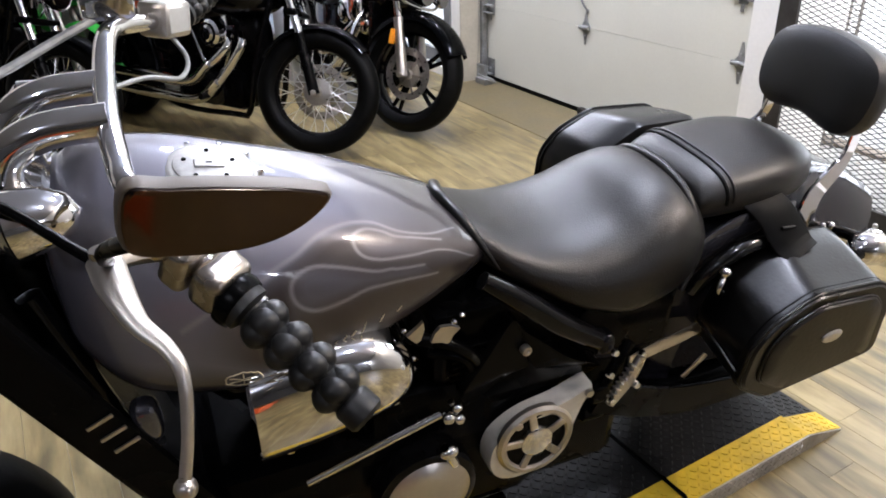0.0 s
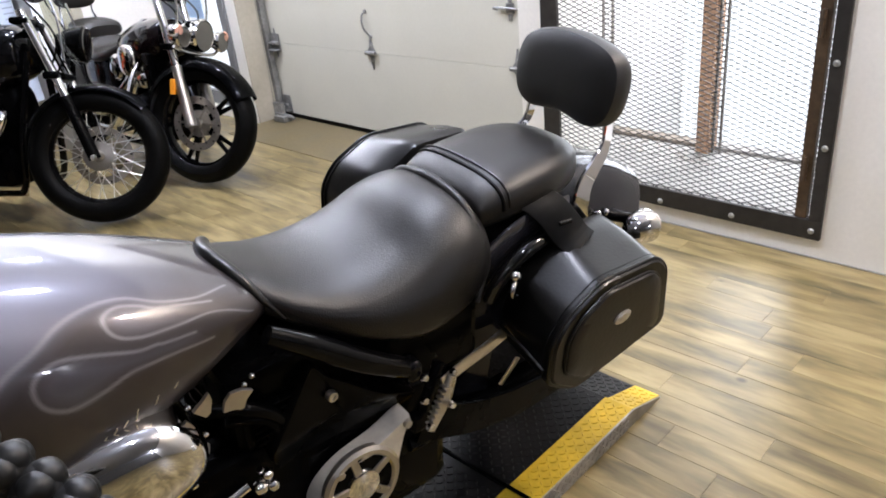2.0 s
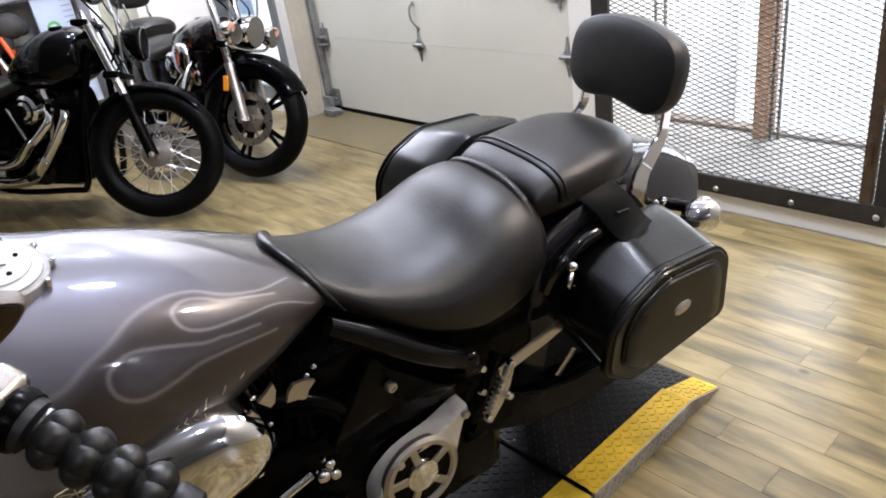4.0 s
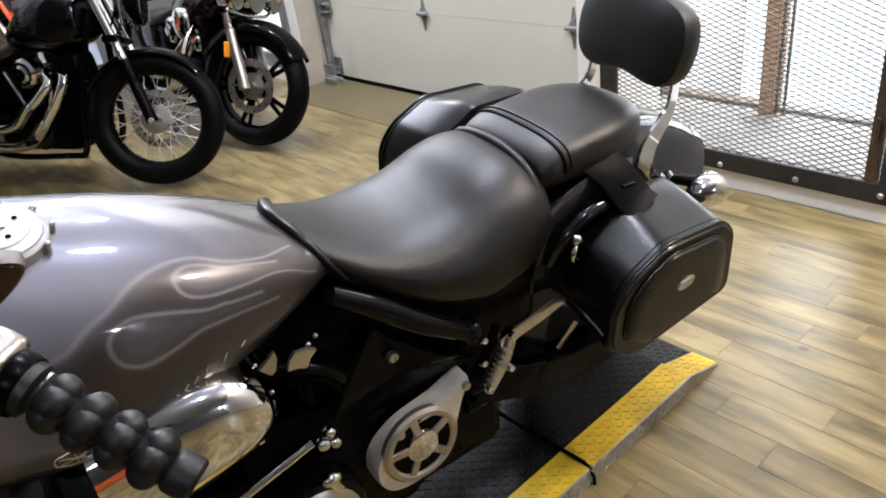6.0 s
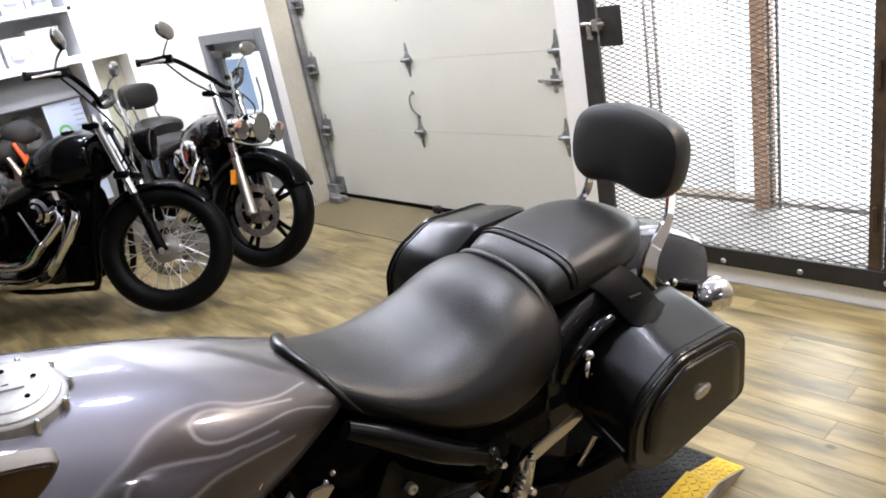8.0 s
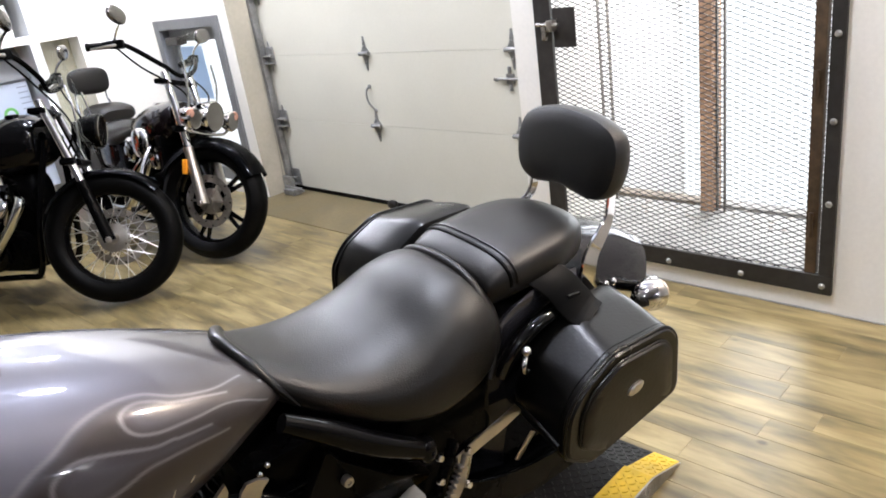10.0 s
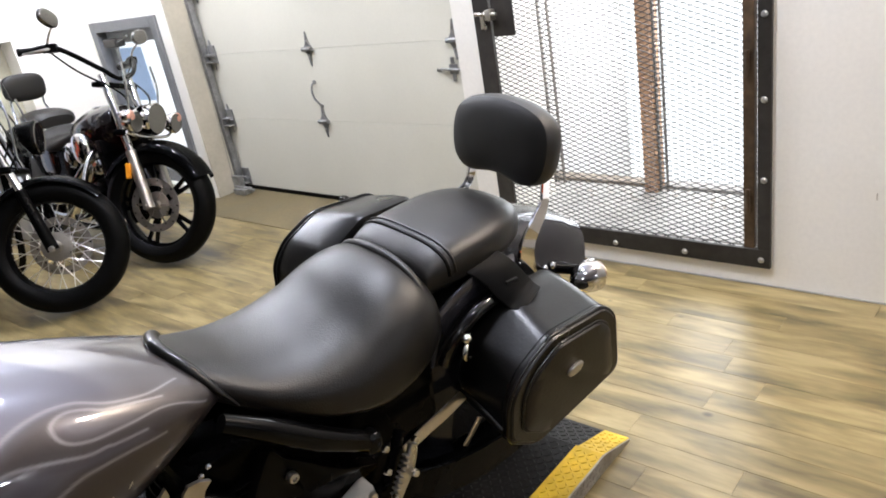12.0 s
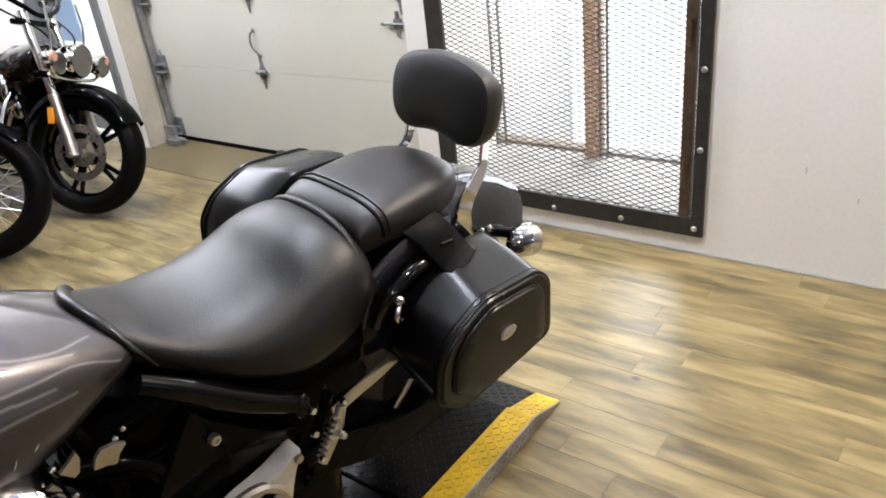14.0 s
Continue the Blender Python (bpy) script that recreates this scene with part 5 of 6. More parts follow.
def front_wheel(parent, m, style):
    tyre_r, w = (0.330, 0.060) if style == "wire" else (0.325, 0.066)
    rim_r = 0.230 if style == "wire" else 0.230
    wh = part("front_wheel", hollow(ring_profile(w, tyre_r, rim_r), 56, m), RUBBER, parent)
    part("rim", hollow([(rim_r + 0.002, -w * 0.62), (rim_r + 0.010, -w * 0.60), (rim_r - 0.004, 0.0), (rim_r + 0.010, w * 0.60), (rim_r + 0.002, w * 0.62), (rim_r - 0.012, w * 0.4), (rim_r - 0.016, 0), (rim_r - 0.012, -w * 0.4)], 56, m), GLOSSBLACK, wh)
    part("hub", lathe([(0.0, -0.055), (0.022, -0.055), (0.030, -0.04), (0.072, -0.036), (0.072, -0.028), (0.028, -0.02), (0.028, 0.02), (0.070, 0.028), (0.070, 0.036), (0.03, 0.04), (0.02, 0.06), (0.0, 0.06)], 28, m=m), SATIN, wh)
    dz = 0.099 if style == "wire" else 0.0
    disc = part("brake_disc", hollow([(0.106, -0.052 + dz), (0.146, -0.052 + dz), (0.146, -0.047 + dz), (0.106, -0.047 + dz)], 40, m), DISC, wh, "drilled steel brake disc")
    for k in range(6):
        a = 2 * math.pi * k / 6
        part("disc_arm", turned(box((0.03, -0.006, -0.051 + dz), (0.110, 0.006, -0.048 + dz), 0.001), m @ pose(0, 0, 0, 0, 0, math.degrees(a))), DISC, disc)
    for k in range(18):
        a = 2 * math.pi * k / 18
        r = 0.113 + 0.022 * (k % 2)
        part("drill_hole", lathe([(0, 0.0), (0.005, 0.0), (0.005, 0.0008), (0, 0.0008)], 8, m=m @ Matrix.Translation((r * math.cos(a), r * math.sin(a), -0.0530 + dz))), BLACK, disc)
    if style == "wire":
        for k in range(36):
            a = 2 * math.pi * k / 36
            lean = 0.38 * (1 if k % 2 else -1)
            zside = 0.030 if (k // 2) % 2 else -0.030
            p = Vector((0.055 * math.cos(a + lean * 2.2), 0.055 * math.sin(a + lean * 2.2), zside))
            q = Vector(((rim_r - 0.008) * math.cos(a), (rim_r - 0.008) * math.sin(a), 0.0))
            part("spoke", tube([m @ p, m @ q], 0.0024, 5), SPOKE, wh)
    else:
        for k in range(5):
            a = 2 * math.pi * k / 5
            for d in (-0.12, 0.12):
                p0 = m @ Vector((0.05 * math.cos(a), 0.05 * math.sin(a), 0.0))
                p1 = m @ Vector(((rim_r - 0.006) * math.cos(a + d), (rim_r - 0.006) * math.sin(a + d), 0.0))
                part("spoke", tube([p0, p1], [0.016, 0.011], 8), GLOSSBLACK, wh)
    return wh


def guard(name, cx, cz, r, half, a0, a1, mat, parent, drop=0.05, m=None, label=""):
    rows = []
    n = 18
    for i in range(n + 1):
        a = math.radians(a0 + (a1 - a0) * i / n)
        row = []
        for j in range(11):
            b = -math.pi / 2 + math.pi * j / 10
            rr = r - drop * (1 - math.cos(b))
            row.append(Vector((cx - rr * math.cos(a), half * math.sin(b), cz + rr * math.sin(a))))
        rows.append(row)
    if m is not None:
        rows = [[m @ q for q in r_] for r_ in rows]
    bm = skin(rows, caps=False, loop=False)
    bmesh.ops.solidify(bm, geom=bm.faces[:], thickness=0.003)
    return part(name, bm, mat, parent, label)


def parked(label, m, style, steer):
    b = thing("motorcycle", label, "motorcycle", m)
    # everything that steers turns about the raked steering head
    head_lo, head_hi = Vector((0.13, 0, 0.70)), Vector((0.26, 0, 0.98))
    axis = (head_hi - head_lo).normalized()
    turn = Matrix.Translation(head_lo) @ Matrix.Rotation(radians(steer), 4, axis) @ Matrix.Translation(-head_lo)
    base = turn @ Matrix.Translation((0, 0, 0.328)) @ Matrix.Rotation(radians(90), 4, "X")
    front_wheel(b, base, style)
    paint = GLOSSBLACK if style == "wire" else DARKRED
    guard("front_mudguard", 0, 0.328, 0.352, 0.075 if style == "wire" else 0.092, 42 if style == "wire" else 28, 152, GLOSSBLACK, b, 0.035 if style == "wire" else 0.06, turn)
    for s in (-1, 1):
        y = s * 0.105
        lo, mid, hi = Vector((-0.005, y, 0.315)), Vector((0.090, y, 0.62)), Vector((0.235, y, 1.02))
        leg = part("fork_leg", tube([turn @ lo, turn @ mid], [0.030, 0.027], 14), BLACK if style == "wire" else SATIN, b)
        part("fork_tube", tube([turn @ mid, turn @ hi], 0.021, 14), CHROME, leg)
        part("axle_cap", lathe([(0, 0.018), (0.012, 0.016), (0.016, 0.0)], 12, m=turn @ along((-0.005, y * 1.25, 0.322), (-0.005, y * 3, 0.322))), SATIN, leg)
        if style == "wire":
            continue
        sg = part("turn_signal", turned(lathe([(0.0, -0.05), (0.02, -0.04), (0.032, -0.015), (0.034, 0.012), (0.024, 0.026), (0.0, 0.03)], 20), turn @ along((0.02, s * 0.20, 0.80), (-0.4, s * 0.20, 0.78))), CHROME, b)
        part("signal_lens", turned(lathe([(0.032, 0.013), (0.026, 0.028), (0.0, 0.036)], 18), turn @ along((0.02, s * 0.20, 0.80), (-0.4, s * 0.20, 0.78))), material("smoked_amber", (0.55, 0.28, 0.20), 0.2, coat=0.5), sg)
        part("signal_stem", tube([turn @ Vector((0.04, s * 0.19, 0.80)), turn @ Vector((0.14, s * 0.11, 0.82))], 0.008, 8), CHROME, sg)
    for lo, hi in (((0.10, -0.14, 0.70), (0.17, 0.14, 0.735)), ((0.20, -0.14, 0.955), (0.28, 0.14, 0.985))):
        part("fork_clamp", turned(box(lo, hi, 0.01), turn), BLACK, b)
    low = 0.0 if style == "wire" else -0.075
    hl = part("headlamp", turned(lathe([(0.0, -0.11), (0.05, -0.10), (0.075, -0.05), (0.084, 0.0), (0.088, 0.02), (0.081, 0.03), (0.0, 0.03)], 32), turn @ along((0.02, 0, 0.865 + low), (-0.5, 0, 0.84 + low))), CHROME if style != "wire" else BLACK, b)
    part("headlamp_lens", turned(lathe([(0.082, 0.031), (0.078, 0.034), (0.074, 0.031), (0.060, 0.012), (0.035, -0.006), (0.020, -0.010), (0.020, 0.014), (0.012, 0.022), (0.0, 0.024)], 28), turn @ along((0.02, 0, 0.865 + low), (-0.5, 0, 0.84 + low))), SMOKED, hl)
    if style != "wire":
        for s in (-1, 1):
            sl = part("spot_lamp", turned(lathe([(0.0, -0.07), (0.03, -0.06), (0.052, -0.02), (0.058, 0.01), (0.052, 0.018), (0.0, 0.018)], 24), turn @ along((0.01, s * 0.17, 0.845 + low), (-0.5, s * 0.18, 0.82 + low))), CHROME, b)
            part("spot_lens", turned(lathe([(0.053, 0.019), (0.050, 0.022), (0.046, 0.019), (0.034, 0.004), (0.016, -0.006), (0.012, -0.006), (0.012, 0.008), (0.0, 0.014)], 22), turn @ along((0.01, s * 0.17, 0.845 + low), (-0.5, s * 0.18, 0.82 + low))), SMOKED, sl)
        part("lamp_bar", turned(tube([(0.04, -0.19, 0.72), (0.02, -0.1, 0.695), (0.02, 0.1, 0.695), (0.04, 0.19, 0.72)], 0.009, 10, 5), turn), CHROME, b)
        part("reflector", turned(box((0.075, 0.125, 0.475), (0.105, 0.14, 0.555), 0.004), turn), AMBER, b, "amber side reflector")
    # bars, grips, levers, mirrors
    h = 1.13 if style == "wire" else 1.09
    pts = [(0.36, -0.40, h + 0.05), (0.26, -0.30, h + 0.07), (0.20, -0.14, h - 0.01), (0.215, 0.0, h - 0.05), (0.20, 0.14, h - 0.01), (0.26, 0.30, h + 0.07), (0.36, 0.40, h + 0.05)]
    if style != "wire":
        pts = [(0.46, -0.36, h + 0.03), (0.34, -0.30, h + 0.05), (0.22, -0.13, h - 0.04), (0.21, 0.0, h - 0.08), (0.22, 0.13, h - 0.04), (0.34, 0.30, h + 0.05), (0.46, 0.36, h + 0.03)]
    hb = part("handlebar", turned(tube(pts, 0.013, 10, 8), turn), BLACK, b)
    for s in (-1, 1):
        a, c = Vector(pts[-2] if s > 0 else pts[1]), Vector(pts[-1] if s > 0 else pts[0])
        d = (c - a).normalized()
        g0 = a.lerp(c, 0.35)
        gr = part("grip", lathe([(0, 0), (0.021, 0.0), (0.021, 0.008), (0.017, 0.012), (0.018, 0.11), (0.021, 0.12), (0.021, 0.128), (0, 0.13)], 16, m=turn @ along(g0, g0 + d)), RUBBER, hb)
        part("switch_housing", turned(box((-0.022, -0.022, -0.06), (0.022, 0.022, -0.005), 0.006), turn @ along(g0, g0 + d)), BLACK, hb)
        part("lever", turned(tube([g0 + Vector((-0.03, 0, 0.0)), g0 + Vector((-0.055, 0, 0)) + d * 0.05, g0 + Vector((-0.045, 0, -0.01)) + d * 0.14], [0.009, 0.007, 0.006], 8, 5), turn), SATIN, hb)
        mp = g0 + Vector((-0.055, s * 0.03, 0.145))
        mi = part("mirror", turned(blob((-0.022, -0.068, -0.042), (0.018, 0.068, 0.042), 2.4, 24, 12), turn @ Matrix.Translation(mp) @ Matrix.Rotation(radians(14 * s), 4, "X")), SMOKED, hb)
        part("mirror_stem", turned(tube([g0 + Vector((-0.01, 0, 0.01)), g0 + Vector((-0.03, s * 0.0, 0.07)), mp + Vector((-0.012, -s * 0.02, -0.03))], 0.006, 8, 5), turn), CHROME, mi)
        part("cable", turned(tube([g0 + Vector((-0.02, 0, -0.01)), g0 + Vector((-0.08, -s * 0.12, -0.10)), (0.10, s * 0.10, 0.90), (0.16, s * 0.05, 0.74)], 0.005, 6, 6), turn), BLACK, hb)
    # clear wind screen on chrome stays
    rows = []
    for i in range(9):
        f = i / 8
        z, x = 0.74 + 0.58 * f, -0.015 + 0.185 * f
        wd = 0.20 * math.sin(math.pi * (0.22 + 0.62 * f)) if style == "wire" else 0.16 * math.sin(math.pi * (0.25 + 0.58 * f))
        if style != "wire":
            z = 0.88 + 0.36 * f
            x = -0.01 + 0.13 * f
        rows.append([Vector((x + 0.06 * (y / 0.2) ** 2, y, z)) for y in np.linspace(-wd, wd, 13)])
    bm = skin(rows, caps=False, loop=False)
    bmesh.ops.solidify(bm, geom=bm.faces[:], thickness=0.003)
    ws = part("windscreen", turned(bm, turn), CLEAR, b, "clear plastic windscreen")
    ws.visible_shadow = False
    for s in (-1, 1):
        part("screen_stay", turned(tube([(0.07, s * 0.12, 0.78), (0.07, s * 0.13, 0.95), (0.10, s * 0.12, 1.08)], 0.006, 8, 4), turn), CHROME, ws)
    # tank, seat, tail
    tk = [(0.265, 0.06, 0.900, 0.780), (0.29, 0.115, 0.940, 0.735), (0.37, 0.155, 0.972, 0.695), (0.48, 0.168, 0.970, 0.680), (0.62, 0.155, 0.920, 0.685), (0.74, 0.11, 0.835, 0.705), (0.79, 0.06, 0.785, 0.725)]
    if style != "wire":
        tk = [(0.20, 0.06, 0.83, 0.72), (0.23, 0.12, 0.862, 0.66), (0.33, 0.158, 0.870, 0.62), (0.48, 0.162, 0.852, 0.61), (0.62, 0.138, 0.805, 0.64), (0.72, 0.10, 0.76, 0.67), (0.75, 0.06, 0.74, 0.69)]
    tn = part("fuel_tank", skin([superring(x, w, t, bb, n=36, shoulder=0.4, square=2.3) for x, w, t, bb in stations(tk, 5)]), paint, b)
    part("filler_cap", lathe([(0, 0.012), (0.03, 0.010), (0.035, 0.0), (0, -0.01)], 20, m=Matrix.Translation((0.42, 0.03, tk[3][2] + 0.002))), CHROME if style != "wire" else BLACK, tn)
    st = [(0.70, 0.06, 0.765, 0.70), (0.76, 0.12, 0.745, 0.665), (0.88, 0.165, 0.715, 0.63), (1.0, 0.17, 0.72, 0.62), (1.07, 0.15, 0.765, 0.64), (1.11, 0.12, 0.755, 0.67)]
    if style != "wire":
        st = [(x, w, t - 0.03, bb - 0.03) for x, w, t, bb in st]
    part("seat", skin([superring(x, w, t, bb, n=32, shoulder=0.4, square=2.6) for x, w, t, bb in stations(st, 5)]), LEATHER, b)
    ps = [(1.10, 0.10, 0.795, 0.73), (1.14, 0.125, 0.825, 0.72), (1.28, 0.13, 0.835, 0.72), (1.40, 0.11, 0.82, 0.73), (1.43, 0.07, 0.795, 0.745)]
    part("pillion_seat", skin([superring(x, w, t, bb, n=32, shoulder=0.45, square=2.8) for x, w, t, bb in stations(ps, 5)]), LEATHER, b)
    if style != "wire":
        part("backrest", blob((1.46, -0.135, 0.885), (1.52, 0.135, 1.06), 3.2), LEATHER, b)
        for s in (-1, 1):
            part("backrest_post", tube([(1.49, s * 0.10, 0.92), (1.49, s * 0.105, 0.84), (1.42, s * 0.125, 0.73), (1.40, s * 0.125, 0.62)], 0.009, 8, 5), CHROME, b)
    guard("rear_mudguard", 1.62, 0.325, 0.372, 0.10, 20, 150, paint, b, 0.06)
    rwm = Matrix.Translation((1.62, 0, 0.322)) @ Matrix.Rotation(radians(90), 4, "X")
    rwh = part("rear_wheel", hollow(ring_profile(0.075, 0.322, 0.215), 48, rwm), RUBBER, b)
    part("rim", lathe([(0.0, -0.03), (0.05, -0.05), (0.19, -0.03), (0.216, -0.05), (0.216, 0.05), (0.19, 0.03), (0.05, 0.05), (0.0, 0.03)], 36, m=rwm), GLOSSBLACK, rwh)
    for s in (-1, 1):
        part("shock", joined(tube([(1.50, s * 0.135, 0.36), (1.38, s * 0.135, 0.62)], 0.012, 10), *[hollow([(0.016, -0.003), (0.024, 0.0), (0.016, 0.003)], 16, along((1.50, s * 0.135, 0.36), (1.38, s * 0.135, 0.62)) @ Matrix.Translation((0, 0, 0.05 + 0.017 * k))) for k in range(10)]), BLACK, b)
        part("swing_arm", tube([(1.05, s * 0.12, 0.34), (1.62, s * 0.13, 0.322)], 0.024, 10), BLACK, b)
        part("frame_tube", tube([(0.24, s * 0.05, 0.85), (0.34, s * 0.12, 0.45), (0.40, s * 0.13, 0.20), (0.52, s * 0.135, 0.165), (1.05, s * 0.135, 0.18), (1.16, s * 0.13, 0.45), (1.22, s * 0.12, 0.66)], 0.017, 8, 5), GLOSSBLACK, b)
        part("footpeg", tube([(0.62 if style == "wire" else 0.50, s * 0.14, 0.27), (0.62 if style == "wire" else 0.50, s * 0.28, 0.275)], [0.012, 0.019], 10), RUBBER, b)
    # engine: crankcase, two finned cylinders, covers
    part("crankcase", joined(box((0.45, -0.13, 0.18), (1.0, 0.13, 0.40), 0.05), box((0.80, -0.11, 0.30), (1.08, 0.11, 0.50), 0.04)), BLACK, b)
    for x0, x1 in ((0.60, 0.50), (0.72, 0.83)):
        mm2 = along((x0, 0, 0.38), (x1, 0, 0.62))
        ln = (Vector((x1, 0, 0.62)) - Vector((x0, 0, 0.38))).length
        prof = [(0.0, 0.0)]
        for k in range(9):
            z = 0.01 + k * (ln - 0.02) / 9
            prof += [(0.062, z), (0.082, z + 0.003), (0.082, z + 0.008), (0.062, z + 0.011)]
        cyl = part("cylinder", lathe(prof + [(0.0, ln)], 20, m=mm2), BLACK, b)
        part("rocker_cover", turned(blob((-0.075, -0.085, ln - 0.005), (0.075, 0.085, ln + 0.065), 4), mm2), CHROME if style != "wire" else GLOSSBLACK, cyl)
        part("pushrod_tube", tube([(x0 + 0.01, 0.105, 0.37), (x1 + 0.0, 0.11, 0.60)], 0.011, 10), CHROME, cyl)
    ac = part("air_cleaner", lathe([(0.0, 0.045), (0.030, 0.044), (0.036, 0.038), (0.062, 0.034), (0.075, 0.020), (0.078, -0.02), (0.0, -0.03)], 32, m=along((0.62, 0.15, 0.60), (0.62, 0.6, 0.61))), CHROME, b, "round chrome air cleaner cover")
    part("cover_ring", hollow([(0.046, 0.038), (0.058, 0.042), (0.058, 0.030), (0.046, 0.030)], 28, along((0.62, 0.15, 0.60), (0.62, 0.6, 0.61))), GLOSSBLACK, ac)
    cov = part("primary_cover", lathe([(0.0, 0.03), (0.07, 0.028), (0.09, 0.015), (0.095, -0.02), (0, -0.02)], 28, m=along((0.66, 0.14, 0.29), (0.66, 0.6, 0.29))), CHROME if style != "wire" else GLOSSBLACK, b)
    for k, (z0, dx) in enumerate(((0.24, 0.0), (0.335, 0.05))):
        ex = part("exhaust_pipe", tube([(0.45 + dx * 2, 0.10, 0.60), (0.40 + dx * 2, 0.16, 0.54), (0.56 + dx, 0.20, z0 + 0.10), (0.72 + dx, 0.215, z0), (1.1, 0.22, z0), (1.75, 0.22, z0 + 0.02)], [0.022, 0.024, 0.025, 0.028, 0.036, 0.042], 14, 6), CHROME, b, "long chrome exhaust pipe")
        part("heat_shield", tube([(0.55 + dx, 0.212, z0 + 0.115), (0.71 + dx, 0.228, z0 + 0.006), (1.05, 0.236, z0 + 0.006)], 0.026, 12, 6), CHROME, ex)
    if style != "wire":
        part("intake_cover", joined(blob((0.36, 0.11, 0.56), (0.52, 0.21, 0.74), 3), blob((0.30, 0.10, 0.50), (0.42, 0.17, 0.60), 3)), CHROME, b, "chrome engine side covers")
        part("radiator", box((0.25, -0.15, 0.24), (0.31, 0.15, 0.70), 0.008), BLACK, b)
        part("lower_cowl", joined(blob((0.30, -0.15, 0.17), (0.62, 0.15, 0.46), 4), blob((0.72, -0.13, 0.30), (1.16, 0.14, 0.66), 4)), BLACK, b, "black engine side castings")
        part("engine_guard", tube([(0.36, 0.13, 0.30), (0.28, 0.26, 0.34), (0.27, 0.29, 0.46), (0.33, 0.20, 0.60), (0.36, 0.12, 0.64)], 0.013, 10, 6), CHROME, b)
    if style == "wire":
        part("front_casting", joined(blob((0.36, -0.08, 0.30), (0.56, 0.08, 0.70), 4), blob((0.74, -0.11, 0.40), (1.12, 0.11, 0.68), 4)), BLACK, b, "black frame covers round the engine")
    part("side_stand", tube([(0.70, -0.14, 0.17), (0.80, -0.23, 0.06), (0.84, -0.26, -0.005)], 0.012, 8, 4), CHROME, b)
    part("side_cover", blob((0.90, 0.10, 0.45), (1.14, 0.165, 0.63), 3), paint, b)
    part("tail_lamp", blob((1.94, -0.05, 0.50), (1.99, 0.05, 0.58), 3), material("red_lens_2", (0.3, 0.01, 0.01), 0.2, coat=0.5), b)
    return b


parked("black bobber motorcycle with wire front wheel parked by the wall", pose(1.78, 2.70, 0, 5, 0, 118), "wire", 29)
parked("black cherry cruiser motorcycle with windscreen parked by the wall", pose(2.36, 2.72, 0, 5, 0, 90), "cast", 29)

# ---- the back corner: shelving, stacked stock and small dirt bikes ----
WHITE = material("white_laminate", (0.78, 0.79, 0.80), 0.45, grain=0.02, wear=0.05)
shelf = thing("shelf_unit", "white wall shelving with rows of pale boxes", "shelving")
for z in (1.27, 1.58, 1.90):
    part("shelf_board", box((0.2, 4.17, z), (2.20, 4.55, z + 0.03), 0.003), WHITE, shelf)
for x in (0.2, 1.2, 2.17):
    part("shelf_side", box((x, 4.17, 1.0 if x < 2 else 1.27), (x + 0.03, 4.55, 2.2), 0.003), WHITE, shelf)
part("shelf_back", box((0.2, 4.552, 1.0), (2.2, 4.566, 2.2)), WHITE, shelf)
part("edge_strip", box((0.2, 4.150, 1.262), (2.2, 4.168, 1.312), 0.003), WHITE, shelf)
rs = random.Random(3)
BOXC = [material("stock_box", c, 0.6, grain=0.05, wear=0.08) for c in ((0.70, 0.72, 0.76), (0.55, 0.62, 0.72), (0.75, 0.74, 0.70), (0.25, 0.26, 0.28))]
for z in (1.30, 1.61):
    x = 0.25
    while x < 2.08:
        w, h = rs.uniform(0.09, 0.2), rs.uniform(0.14, 0.24)
        if rs.random() < 0.88:
            o = box((x, 4.2 + rs.uniform(0, 0.05), z), (x + w, 4.48, z + h), 0.004)
            bx = tagged(part("stock_box", o, rs.choice(BOXC[:3])), "pale cardboard stock box on a white shelf", "box", group="boxes on the shelf")
            part("box_label", box((x + w * 0.2, 4.190, z + h * 0.3), (x + w * 0.8, 4.199, z + h * 0.55)), rs.choice(BOXC), bx)
        x += w + 0.012
SLOPE = material("grey_slatwall", (0.30, 0.31, 0.32), 0.5, grain=0.04)
tagged(part("sloping_panel", turned(box((-0.9, -0.015, -0.13), (0.9, 0.015, 0.13), 0.003), pose(1.30, 4.36, 1.16, -35)), SLOPE), "sloping grey panel under the shelf", "panel")
post = tagged(part("poster_stand", box((1.86, 4.30, 0.35), (2.10, 4.33, 1.10), 0.004), material("pale_blue_board", (0.60, 0.68, 0.80), 0.5)), "pale blue display board with a green mark", "display board")
part("round_mark", hollow([(0.025, -0.002), (0.042, -0.002), (0.042, 0.002), (0.025, 0.002)], 28, along((1.95, 4.298, 0.86), (1.95, 4.0, 0.86))), material("green_mark", (0.18, 0.55, 0.16), 0.5), post)
for k in range(16):
    part("text_bar", box((2.03, 4.296, 0.50 + 0.034 * k), (2.09, 4.2995, 0.508 + 0.034 * k)), material("blue_grey_ink", (0.35, 0.42, 0.52), 0.6), post)
tagged(part("wall_niche_back", box((2.20, 4.77, 0.55), (2.65, 4.79, 1.3)), material("olive_niche", (0.42, 0.40, 0.30), 0.7, grain=0.08), smooth=False), "olive back of the wall niche", "niche", kind="structure")
column = tagged(part("white_column", box((2.13, 4.10, 0.0), (2.19, 4.57, 1.262), 0.003), WHITE), "white side panel below the shelving", "panel")


